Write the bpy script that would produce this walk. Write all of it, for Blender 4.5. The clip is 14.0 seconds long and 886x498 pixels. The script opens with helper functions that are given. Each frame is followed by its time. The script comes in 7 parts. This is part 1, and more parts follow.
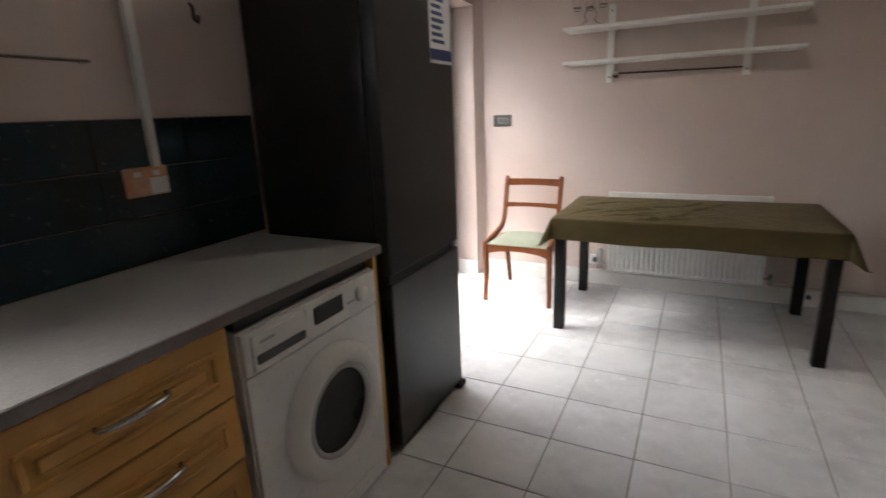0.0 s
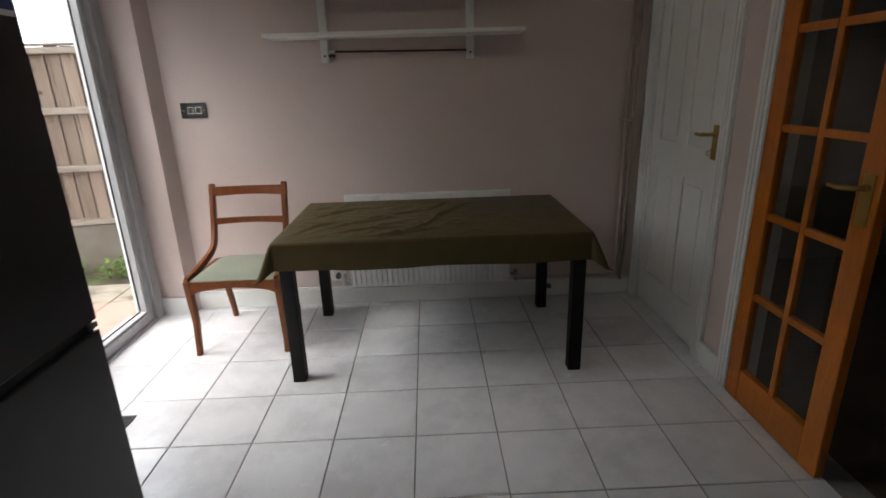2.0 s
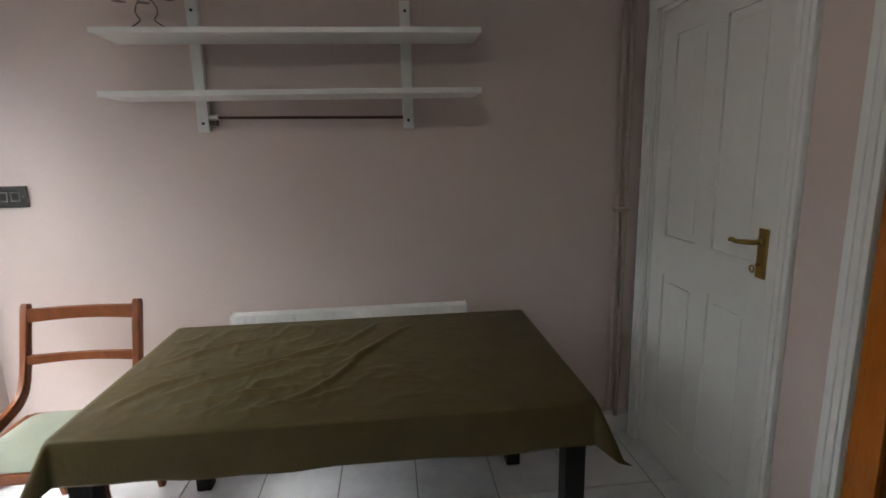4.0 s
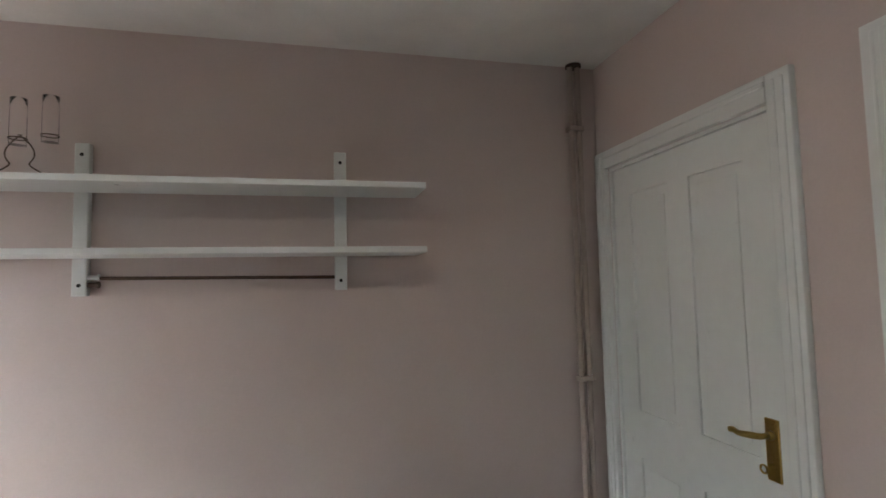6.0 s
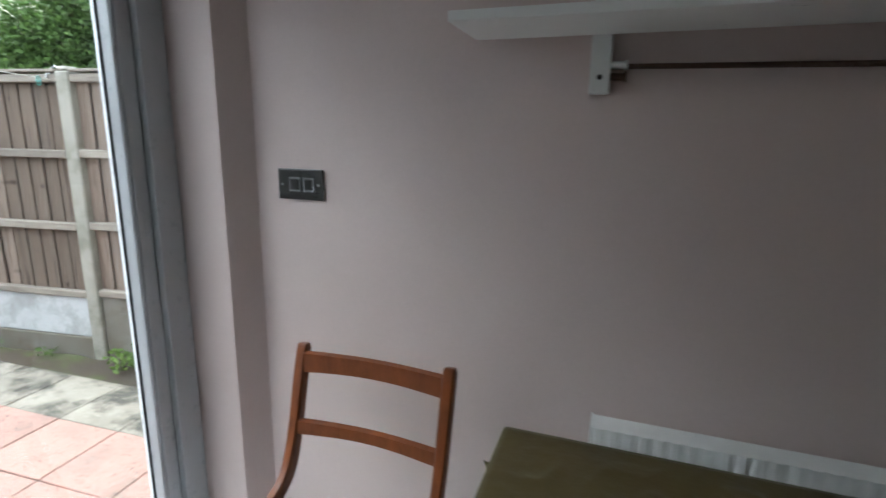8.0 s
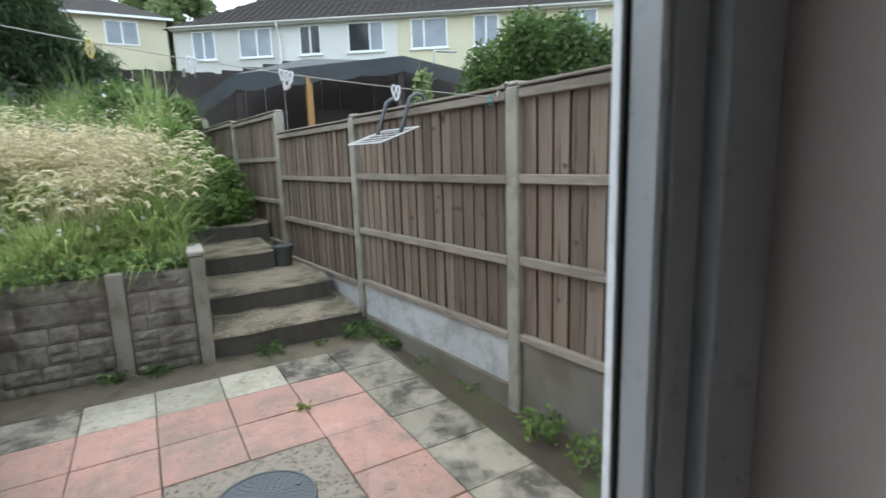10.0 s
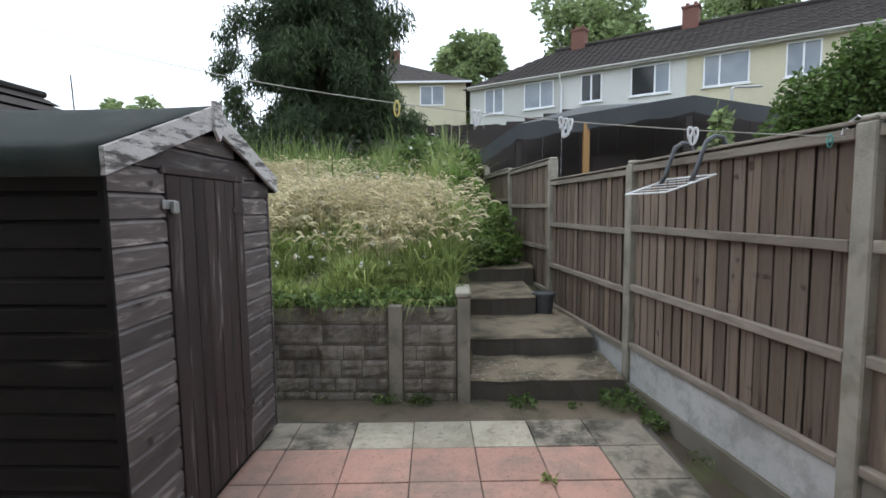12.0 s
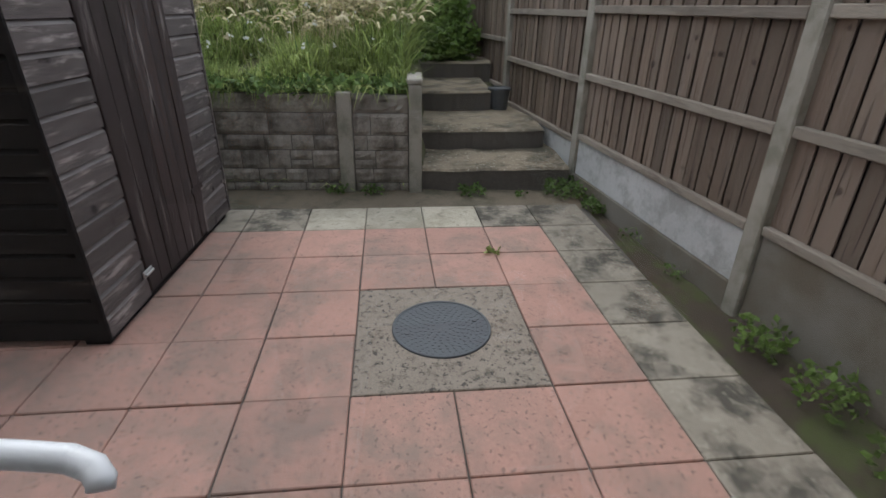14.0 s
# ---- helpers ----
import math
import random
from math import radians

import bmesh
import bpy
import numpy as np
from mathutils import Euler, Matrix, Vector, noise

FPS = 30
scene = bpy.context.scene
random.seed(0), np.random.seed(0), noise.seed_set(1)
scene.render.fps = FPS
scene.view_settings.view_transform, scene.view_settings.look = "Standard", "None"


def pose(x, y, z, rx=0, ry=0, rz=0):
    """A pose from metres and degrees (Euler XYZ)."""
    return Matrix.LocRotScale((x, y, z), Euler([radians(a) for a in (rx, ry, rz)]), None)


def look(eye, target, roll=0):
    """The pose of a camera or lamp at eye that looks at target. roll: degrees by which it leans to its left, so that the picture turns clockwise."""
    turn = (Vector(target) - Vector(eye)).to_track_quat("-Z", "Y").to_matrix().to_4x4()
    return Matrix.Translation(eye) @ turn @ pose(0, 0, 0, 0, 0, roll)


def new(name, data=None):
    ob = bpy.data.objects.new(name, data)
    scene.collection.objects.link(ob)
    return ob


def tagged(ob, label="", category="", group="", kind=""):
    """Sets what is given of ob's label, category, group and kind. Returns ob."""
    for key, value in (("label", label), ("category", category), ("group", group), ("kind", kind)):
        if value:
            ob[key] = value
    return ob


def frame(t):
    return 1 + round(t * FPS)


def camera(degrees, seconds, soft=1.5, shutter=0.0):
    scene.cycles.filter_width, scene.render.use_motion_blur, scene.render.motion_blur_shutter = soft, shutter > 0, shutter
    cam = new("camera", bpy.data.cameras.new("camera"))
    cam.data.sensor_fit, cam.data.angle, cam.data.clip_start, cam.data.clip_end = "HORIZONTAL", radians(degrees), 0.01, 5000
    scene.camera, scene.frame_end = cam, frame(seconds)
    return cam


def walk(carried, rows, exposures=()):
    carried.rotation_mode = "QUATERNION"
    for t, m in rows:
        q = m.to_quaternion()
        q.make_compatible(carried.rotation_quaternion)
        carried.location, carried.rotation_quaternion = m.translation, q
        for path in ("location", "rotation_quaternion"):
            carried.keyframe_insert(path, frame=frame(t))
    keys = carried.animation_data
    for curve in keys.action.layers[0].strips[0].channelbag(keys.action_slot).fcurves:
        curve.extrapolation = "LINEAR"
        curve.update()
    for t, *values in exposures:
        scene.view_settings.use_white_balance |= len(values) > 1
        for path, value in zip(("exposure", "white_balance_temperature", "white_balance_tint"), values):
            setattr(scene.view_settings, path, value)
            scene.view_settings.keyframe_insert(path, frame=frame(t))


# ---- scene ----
cam = camera(82.3, 14.0, soft=1.5, shutter=0.25)
PATH = [
    (0, (0.2, -0.216, 1.344), (-0.672, 1.507, 0.823), -2.3),
    (0.5, (0.207, -0.125, 1.33), (-0.215, 1.738, 0.739), -2.0),
    (1, (0.243, 0.125, 1.32), (-0.077, 1.99, 0.673), -2.5),
    (1.5, (0.226, 0.302, 1.338), (0.057, 2.197, 0.72), -1.2),
    (2, (0.164, 0.55, 1.354), (0.208, 2.453, 0.742), -1.8),
    (2.5, (0.226, 0.742, 1.366), (0.354, 2.665, 0.832), -1.1),
    (2.7, (0.267, 0.817, 1.364), (0.353, 2.765, 0.917), -0.9),
    (4.8, (0.35, 1.754, 1.454), (0.783, 3.679, 1.127), -0.7),
    (5, (0.347, 1.783, 1.463), (0.844, 3.703, 1.203), -0.5),
    (5.5, (0.366, 1.78, 1.501), (0.88, 3.713, 1.538), -1.2),
    (6, (0.364, 1.79, 1.517), (0.827, 3.731, 1.651), -1.3),
    (6.5, (0.351, 1.895, 1.493), (0.488, 3.869, 1.2), 0.5),
    (7, (0.209, 2.132, 1.413), (0.035, 4.078, 0.983), 2.2),
    (7.2, (0.099, 2.218, 1.411), (-0.114, 4.151, 0.944), 2.2),
    (8.25, (-0.47, 2.52, 1.40), (-1.28, 4.28, 0.98), 0.6),
    (9.3, (-0.968, 2.943, 1.39), (-2.383, 4.306, 1.018), -1.2),
    (9.5, (-1.068, 2.999, 1.396), (-2.613, 4.228, 1.077), -1.3),
    (10, (-1.273, 3.064, 1.378), (-3.02, 3.972, 1.026), -1.9),
    (10.5, (-1.418, 3.085, 1.378), (-3.332, 3.592, 1.092), -3.2),
    (11, (-1.505, 3.099, 1.398), (-3.495, 3.2, 1.225), -0.7),
    (11.5, (-1.529, 3.112, 1.415), (-3.52, 3.011, 1.26), -0.8),
    (12, (-1.527, 3.108, 1.416), (-3.519, 3.048, 1.253), -0.3),
    (12.5, (-1.511, 3.081, 1.397), (-3.501, 3.079, 1.198), 0.3),
    (13, (-1.526, 3.128, 1.314), (-3.448, 3.186, 0.766), 0.3),
    (13.1, (-1.541, 3.119, 1.31), (-3.437, 3.185, 0.677), 0.9),
    (13.5, (-1.542, 3.141, 1.242), (-3.352, 3.199, 0.392), -0.3),
    (14, (-1.5, 3.142, 1.233), (-3.302, 3.253, 0.374), 1.3),
]

SKY = 0.122
EXPO = [(0.0, 3.25, 6750, 10.5), (0.5, 3.35, 6620, 10), (1.0, 3.1, 6580, 10), (1.5, 2.65, 6600, 10), (2.0, 2.2, 6600, 10), (2.5, 1.6, 6600, 10), (2.7, 1.55, 6600, 10),
        (4.8, 3.42, 6250, 7), (5.5, 3.38, 6250, 7), (6.0, 3.32, 6250, 6.5), (6.5, 3.2, 5900, 3.5), (7.2, 2.9, 5650, 2), (9.3, 1.0, 5850, 2), (10.2, 1.05, 5900, 5),
        (11.0, 0.85, 6050, 8), (12.5, 0.47, 6100, 9), (14.0, 0.37, 6150, 10)]
walk(cam, [(t, look(e, g, r)) for t, e, g, r in PATH], EXPO)

# ---------------------------------------------------------------- world and sun
W = bpy.data.worlds.new("overcast_sky")
scene.world = W
W.use_nodes = True
nt = W.node_tree
sky = nt.nodes.new("ShaderNodeTexSky")
sky.sky_type, sky.sun_disc = "NISHITA", False
sky.sun_elevation, sky.sun_rotation = radians(51), radians(-112)
sky.air_density, sky.dust_density, sky.ozone_density = 1.0, 4.0, 1.0
cloud = nt.nodes.new("ShaderNodeTexNoise")
cloud.inputs["Scale"].default_value, cloud.inputs["Detail"].default_value = 2.2, 5
ramp = nt.nodes.new("ShaderNodeMapRange")
ramp.inputs["From Min"].default_value, ramp.inputs["From Max"].default_value = 0.3, 0.7
ramp.inputs["To Min"].default_value, ramp.inputs["To Max"].default_value = 0.72, 1.0
nt.links.new(cloud.outputs["Fac"], ramp.inputs["Value"])
mixw = nt.nodes.new("ShaderNodeMix")
mixw.data_type = "RGBA"
mixw.inputs["B"].default_value = (9.6, 10.2, 11.0, 1)
nt.links.new(ramp.outputs["Result"], mixw.inputs["Factor"])
nt.links.new(sky.outputs["Color"], mixw.inputs["A"])
bg = nt.nodes["Background"]
bg.inputs["Strength"].default_value = SKY
nt.links.new(mixw.outputs["Result"], bg.inputs["Color"])

sl = bpy.data.lights.new("sun", "SUN")
sl.energy, sl.angle, sl.color = 0.95, radians(50), (1.0, 0.97, 0.92)
sun = new("sun", sl)
sun.matrix_world = look((0, 0, 30), (13.5, 5.4, 12.0))


# the ceiling lamp that throws the shelves' shadows down the wall
LAMP_AT = (0.05, 2.10, 2.29)
ll = bpy.data.lights.new("ceiling_bulb", "POINT")
ll.energy, ll.shadow_soft_size, ll.color = 0.62, 0.045, (1.0, 0.91, 0.80)
new("ceiling_bulb", ll).location = LAMP_AT


# ---------------------------------------------------------------- materials
def mat(name, c1, c2=None, scale=6.0, rough=0.6, bump=0.15, metal=0.0, rand=0.0, island=0.0, stretch=(1, 1, 1),
        fine=0.35, stain=None, stain_scale=1.3, stain_amt=0.5, spec=0.5, bscale=None, coat=0.0, sheen=0.0, speck=None, sr=(0.46, 0.61), trans=0.0, knot=None):
    m = bpy.data.materials.new(name)
    m.use_nodes = True
    n, l = m.node_tree.nodes, m.node_tree.links
    b = n["Principled BSDF"]
    c2 = c2 or tuple(v * 0.8 for v in c1)
    geo = n.new("ShaderNodeNewGeometry")
    mp = n.new("ShaderNodeMapping")
    mp.inputs["Scale"].default_value = stretch
    l.new(geo.outputs["Position"], mp.inputs["Vector"])
    vec = mp.outputs["Vector"]

    def noise_node(s, detail, rough_n=0.6):
        t = n.new("ShaderNodeTexNoise")
        t.inputs["Scale"].default_value, t.inputs["Detail"].default_value, t.inputs["Roughness"].default_value = s, detail, rough_n
        l.new(vec, t.inputs["Vector"])
        return t

    def mix(fac, a, bb, kind="MIX"):
        x = n.new("ShaderNodeMix")
        x.data_type, x.blend_type = "RGBA", kind
        for sock, v in (("Factor", fac), ("A", a), ("B", bb)):
            if isinstance(v, (int, float)):
                x.inputs[sock].default_value = v
            elif isinstance(v, tuple):
                x.inputs[sock].default_value = (*v, 1)
            else:
                l.new(v, x.inputs[sock])
        return x.outputs["Result"]

    def spread(v, lo, hi, a=0.0, bb=1.0):
        r = n.new("ShaderNodeMapRange")
        for k, q in (("From Min", lo), ("From Max", hi), ("To Min", a), ("To Max", bb)):
            r.inputs[k].default_value = q
        l.new(v, r.inputs["Value"])
        return r.outputs["Result"]

    big, small = noise_node(scale, 4), noise_node((bscale or scale * 9), 5, 0.7)
    col = mix(spread(big.outputs["Fac"], 0.3, 0.7), c1, c2)
    col = mix(fine, col, mix(spread(small.outputs["Fac"], 0.3, 0.7), tuple(v * 0.72 for v in c1), tuple(min(1, v * 1.25) for v in c1)))
    if stain:
        st = noise_node(stain_scale, 6, 0.7)
        col = mix(spread(st.outputs["Fac"], sr[0], sr[1], 0, stain_amt), col, stain)
    if speck:
        sp = noise_node(speck[1], 2, 0.5)
        col = mix(spread(sp.outputs["Fac"], 0.60, 0.68, 0, speck[2]), col, speck[0])
    if knot:
        kn = n.new("ShaderNodeTexNoise")
        kn.inputs["Scale"].default_value, kn.inputs["Detail"].default_value = 11.0, 1.0
        l.new(geo.outputs["Position"], kn.inputs["Vector"])
        col = mix(spread(kn.outputs["Fac"], 0.70, 0.76, 0, 0.85), col, knot)
    if rand or island:
        if rand:
            src = n.new("ShaderNodeObjectInfo").outputs["Random"]
        else:
            src = geo.outputs["Random Per Island"]
        amt = rand or island
        gain = spread(src, 0, 1, 1 - amt, 1 + amt)
        hsv = n.new("ShaderNodeHueSaturation")
        l.new(gain, hsv.inputs["Value"])
        l.new(col, hsv.inputs["Color"])
        col = hsv.outputs["Color"]
    l.new(col, b.inputs["Base Color"])
    rr = spread(small.outputs["Fac"], 0.2, 0.8, max(0.02, rough - 0.08), min(1, rough + 0.1))
    l.new(rr, b.inputs["Roughness"])
    b.inputs["Metallic"].default_value = metal
    b.inputs["Specular IOR Level"].default_value = spec
    b.inputs["Coat Weight"].default_value = coat
    b.inputs["Sheen Weight"].default_value = sheen
    if bump:
        bp = n.new("ShaderNodeBump")
        bp.inputs["Strength"].default_value, bp.inputs["Distance"].default_value = bump, 0.01
        l.new(small.outputs["Fac"], bp.inputs["Height"])
        l.new(bp.outputs["Normal"], b.inputs["Normal"])
    if trans:
        # thin leaves let part of the light through
        tb, mx = n.new("ShaderNodeBsdfTranslucent"), n.new("ShaderNodeMixShader")
        l.new(col, tb.inputs["Color"])
        mx.inputs[0].default_value = trans
        l.new(b.outputs[0], mx.inputs[1])
        l.new(tb.outputs[0], mx.inputs[2])
        l.new(mx.outputs[0], n["Material Output"].inputs["Surface"])
    return m


def glass_mat(name, rough=0.0, tint=(1, 1, 1), ior=1.45):
    m = bpy.data.materials.new(name)
    m.use_nodes = True
    b = m.node_tree.nodes["Principled BSDF"]
    b.inputs["Transmission Weight"].default_value = 1.0
    b.inputs["Base Color"].default_value = (*tint, 1)
    b.inputs["Roughness"].default_value, b.inputs["IOR"].default_value = rough, ior
    return m


M_WALL = mat("pink_wall_paint", (0.60, 0.505, 0.475), (0.565, 0.47, 0.44), 1.2, 0.62, 0.10, fine=0.10, bscale=120, stain=(0.52, 0.42, 0.385), stain_scale=0.8, stain_amt=0.25)
M_CEIL = mat("ceiling_white", (0.78, 0.76, 0.72), None, 2, 0.8, 0.15, fine=0.1, bscale=90)
M_GLOSS = mat("white_gloss_paint", (0.74, 0.75, 0.73), (0.70, 0.71, 0.69), 2.5, 0.32, 0.04, fine=0.08)
M_UPVC = mat("white_upvc", (0.80, 0.81, 0.82), (0.77, 0.78, 0.79), 3, 0.28, 0.02, fine=0.05)
M_TILE = mat("marbled_floor_tile", (0.74, 0.75, 0.77), (0.65, 0.66, 0.69), 3.0, 0.22, 0.03, rand=0.04, fine=0.08, bscale=14, stain=(0.50, 0.51, 0.54), stain_scale=3.4, stain_amt=0.45)
M_GROUT = mat("floor_grout", (0.27, 0.26, 0.25), (0.17, 0.16, 0.155), 9, 0.9, 0.2)
M_TEAL = mat("dark_teal_glazed_tile", (0.012, 0.028, 0.038), (0.010, 0.022, 0.030), 5, 0.22, 0.03, rand=0.15)
M_TGROUT = mat("tile_grout", (0.13, 0.135, 0.14), None, 9, 0.8, 0.1)
M_WORK = mat("speckled_grey_worktop", (0.44, 0.43, 0.43), (0.34, 0.335, 0.335), 30, 0.38, 0.03, fine=0.75, bscale=220)
M_WORKEDGE = mat("worktop_edge", (0.20, 0.17, 0.165), (0.16, 0.14, 0.135), 20, 0.45, 0.05, fine=0.5)
M_PINE = mat("honey_pine", (0.58, 0.31, 0.080), (0.52, 0.26, 0.060), 3, 0.38, 0.03, stretch=(1, 0.3, 5), fine=0.2)
M_PINE_V = mat("orange_varnished_pine", (0.46, 0.138, 0.012), (0.35, 0.095, 0.008), 5, 0.30, 0.06, stretch=(7, 7, 0.6), fine=0.35, coat=0.3)
M_MAHOG = mat("mahogany", (0.205, 0.060, 0.016), (0.085, 0.022, 0.008), 8, 0.40, 0.04, stretch=(4, 4, 1), fine=0.4, spec=0.3)
M_SEAT = mat("sage_velvet", (0.215, 0.235, 0.185), (0.175, 0.195, 0.150), 8, 0.85, 0.2, sheen=0.1, fine=0.2, bscale=160)
M_CLOTH = mat("olive_oilcloth", (0.092, 0.071, 0.027), (0.066, 0.050, 0.019), 7, 0.45, 0.45, fine=0.30, bscale=9, spec=0.3)
M_BLACKWOOD = mat("black_stained_wood", (0.014, 0.013, 0.013), (0.020, 0.018, 0.018), 10, 0.55, 0.05, spec=0.2)
M_FRIDGE = mat("black_steel_fridge", (0.030, 0.030, 0.032), (0.026, 0.026, 0.028), 3, 0.38, 0.02, fine=0.1, metal=0.25, bscale=200)
M_BLACK = mat("black_plastic", (0.014, 0.014, 0.015), None, 8, 0.45, 0.03)
M_WHITEAPP = mat("white_appliance_enamel", (0.72, 0.72, 0.71), (0.69, 0.69, 0.68), 4, 0.30, 0.02, fine=0.05)
M_GREYAPP = mat("pale_grey_plastic", (0.46, 0.47, 0.48), None, 6, 0.4, 0.02, fine=0.08)
M_DRUM = mat("dark_drum_glass", (0.008, 0.008, 0.009), (0.016, 0.016, 0.017), 14, 0.22, 0.0, fine=0.2, spec=0.3)
M_CHROME = mat("brushed_chrome", (0.62, 0.62, 0.62), None, 14, 0.22, 0.02, metal=1.0, fine=0.1)
M_BRASS = mat("worn_brass", (0.46, 0.32, 0.10), (0.36, 0.24, 0.07), 30, 0.30, 0.05, metal=1.0)
M_SWITCH = mat("smoked_chrome_plate", (0.07, 0.066, 0.062), None, 16, 0.30, 0.02, metal=0.6)
M_COPPER = mat("copper_socket", (0.50, 0.22, 0.10), (0.70, 0.55, 0.42), 25, 0.35, 0.05, metal=0.5)
M_BLUE = mat("blue_label_print", (0.03, 0.05, 0.17), None, 9, 0.5, 0.0)
M_PAPER = mat("white_label_paper", (0.72, 0.73, 0.76), None, 9, 0.6, 0.02, fine=0.05)
M_RAD = mat("white_radiator_enamel", (0.83, 0.84, 0.83), None, 3, 0.35, 0.02, fine=0.06)
M_WIRE = mat("rusty_wire", (0.10, 0.06, 0.04), None, 40, 0.6, 0.1, metal=0.4)
M_GASKET = mat("dark_rubber_gasket", (0.02, 0.02, 0.021), None, 20, 0.7, 0.05)
M_DARKFLOOR = mat("dark_hall_floor", (0.06, 0.040, 0.028), (0.045, 0.03, 0.02), 3, 0.5, 0.1, stretch=(1, 5, 1))
M_HALL = mat("hall_wall", (0.36, 0.35, 0.33), None, 2, 0.8, 0.1, fine=0.1)
# white patio frame greyed in colour for the shade on its room side
M_FRAME = mat("shade_greyed_white_upvc", (0.44, 0.455, 0.47), (0.41, 0.425, 0.44), 3, 0.30, 0.02, fine=0.05)
M_PIPE = mat("brown_pink_painted_pipe", (0.48, 0.395, 0.35), (0.42, 0.34, 0.295), 4, 0.5, 0.03)
M_GLASS = glass_mat("clear_glass", ior=1.3)
M_GLASS_TUBE = glass_mat("thin_clear_glass", ior=1.22)
M_GLASS_IN = glass_mat("internal_door_glass", 0.02, (0.93, 0.96, 0.95))

M_PINK = mat("pink_paving", (0.475, 0.272, 0.216), (0.36, 0.218, 0.170), 2.2, 0.85, 0.35, rand=0.08, fine=0.35, bscale=70, stain=(0.245, 0.19, 0.155), stain_scale=3.4, stain_amt=0.75, sr=(0.44, 0.62), speck=((0.13, 0.10, 0.085), 55, 0.55))
M_PALE = mat("buff_paving", (0.44, 0.40, 0.32), (0.32, 0.285, 0.215), 2.5, 0.88, 0.35, rand=0.16, fine=0.35, bscale=70, stain=(0.22, 0.20, 0.14), stain_scale=2.8, stain_amt=0.55, speck=((0.12, 0.11, 0.08), 30, 0.5))
M_GREYSLAB = mat("mossy_grey_paving", (0.35, 0.308, 0.245), (0.165, 0.142, 0.108), 2.2, 0.9, 0.4, rand=0.12, fine=0.4, bscale=70, stain=(0.066, 0.060, 0.046), stain_scale=3.4, stain_amt=0.95, speck=((0.40, 0.37, 0.29), 34, 0.35))
M_AGG = mat("exposed_aggregate_concrete", (0.33, 0.275, 0.22), (0.23, 0.19, 0.152), 9, 0.92, 0.8, fine=0.6, bscale=90, stain=(0.13, 0.11, 0.088), stain_scale=26, stain_amt=0.75, sr=(0.5, 0.62), speck=((0.055, 0.05, 0.045), 52, 0.8))
M_IRON = mat("grey_manhole_cover", (0.075, 0.083, 0.092), None, 12, 0.55, 0.2, fine=0.3)
M_SOIL = mat("damp_soil_joint", (0.066, 0.048, 0.031), (0.028, 0.022, 0.015), 3.5, 0.95, 0.6, fine=0.5, bscale=60, stain=(0.070, 0.092, 0.022), stain_scale=2.4, stain_amt=0.8, sr=(0.48, 0.58))
M_FOOT = mat("stained_earth_and_concrete", (0.165, 0.132, 0.092), (0.085, 0.070, 0.048), 3.5, 0.95, 0.6, fine=0.5, bscale=60, stain=(0.065, 0.062, 0.036), stain_scale=2.4, stain_amt=0.75, sr=(0.48, 0.60))
M_TURF = mat("rough_turf_ground", (0.10, 0.10, 0.04), (0.075, 0.065, 0.035), 1.5, 0.95, 0.6, fine=0.4)
M_CONC = mat("weathered_concrete_post", (0.33, 0.30, 0.25), (0.26, 0.24, 0.20), 3, 0.9, 0.5, fine=0.45, bscale=80, stain=(0.12, 0.12, 0.08), stain_scale=4, stain_amt=0.6)
M_CONCW = mat("whitewashed_gravel_board", (0.52, 0.52, 0.51), (0.42, 0.42, 0.41), 3, 0.85, 0.3, fine=0.25, bscale=60, stain=(0.24, 0.23, 0.21), stain_scale=5, stain_amt=0.6)
M_CONCB = mat("grey_gravel_board", (0.195, 0.178, 0.148), (0.13, 0.118, 0.096), 2.5, 0.9, 0.4, fine=0.35, bscale=70, stain=(0.105, 0.082, 0.050), stain_scale=2.2, stain_amt=0.7)
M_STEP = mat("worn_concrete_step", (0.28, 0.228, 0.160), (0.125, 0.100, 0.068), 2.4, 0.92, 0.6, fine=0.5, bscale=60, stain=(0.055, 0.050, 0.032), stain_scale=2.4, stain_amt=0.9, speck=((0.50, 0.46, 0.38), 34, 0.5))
# step risers with their shade in the colour; also the dark bed under the slabs
M_STEPR = mat("riser_shade_and_slab_bed", (0.115, 0.100, 0.085), (0.07, 0.062, 0.055), 4, 0.9, 0.6, fine=0.5)
M_WALLBLK = mat("rock_faced_concrete_block", (0.315, 0.285, 0.245), (0.175, 0.158, 0.135), 7, 0.92, 1.0, rand=0.18, fine=0.7, bscale=55, stain=(0.085, 0.068, 0.052), stain_scale=2.6, stain_amt=0.75)
M_WALLJNT = mat("dirty_block_joint", (0.10, 0.09, 0.08), (0.07, 0.06, 0.05), 5, 0.95, 0.6, fine=0.5)
M_BOARD = mat("weathered_fence_board", (0.238, 0.179, 0.136), (0.084, 0.060, 0.046), 6, 0.85, 0.9, rand=0.30, stretch=(7, 7, 0.30), fine=0.55, bscale=26, stain=(0.225, 0.183, 0.148), stain_scale=1.6, stain_amt=0.6, speck=((0.05, 0.033, 0.024), 7, 0.75), spec=0.2, knot=(0.045, 0.030, 0.022))
M_RAIL = mat("grey_fence_rail", (0.31, 0.268, 0.220), (0.17, 0.142, 0.115), 4, 0.85, 0.6, rand=0.10, stretch=(0.5, 7, 7), fine=0.5, bscale=26, spec=0.2, stain=(0.10, 0.08, 0.065), stain_scale=2.2, stain_amt=0.5)
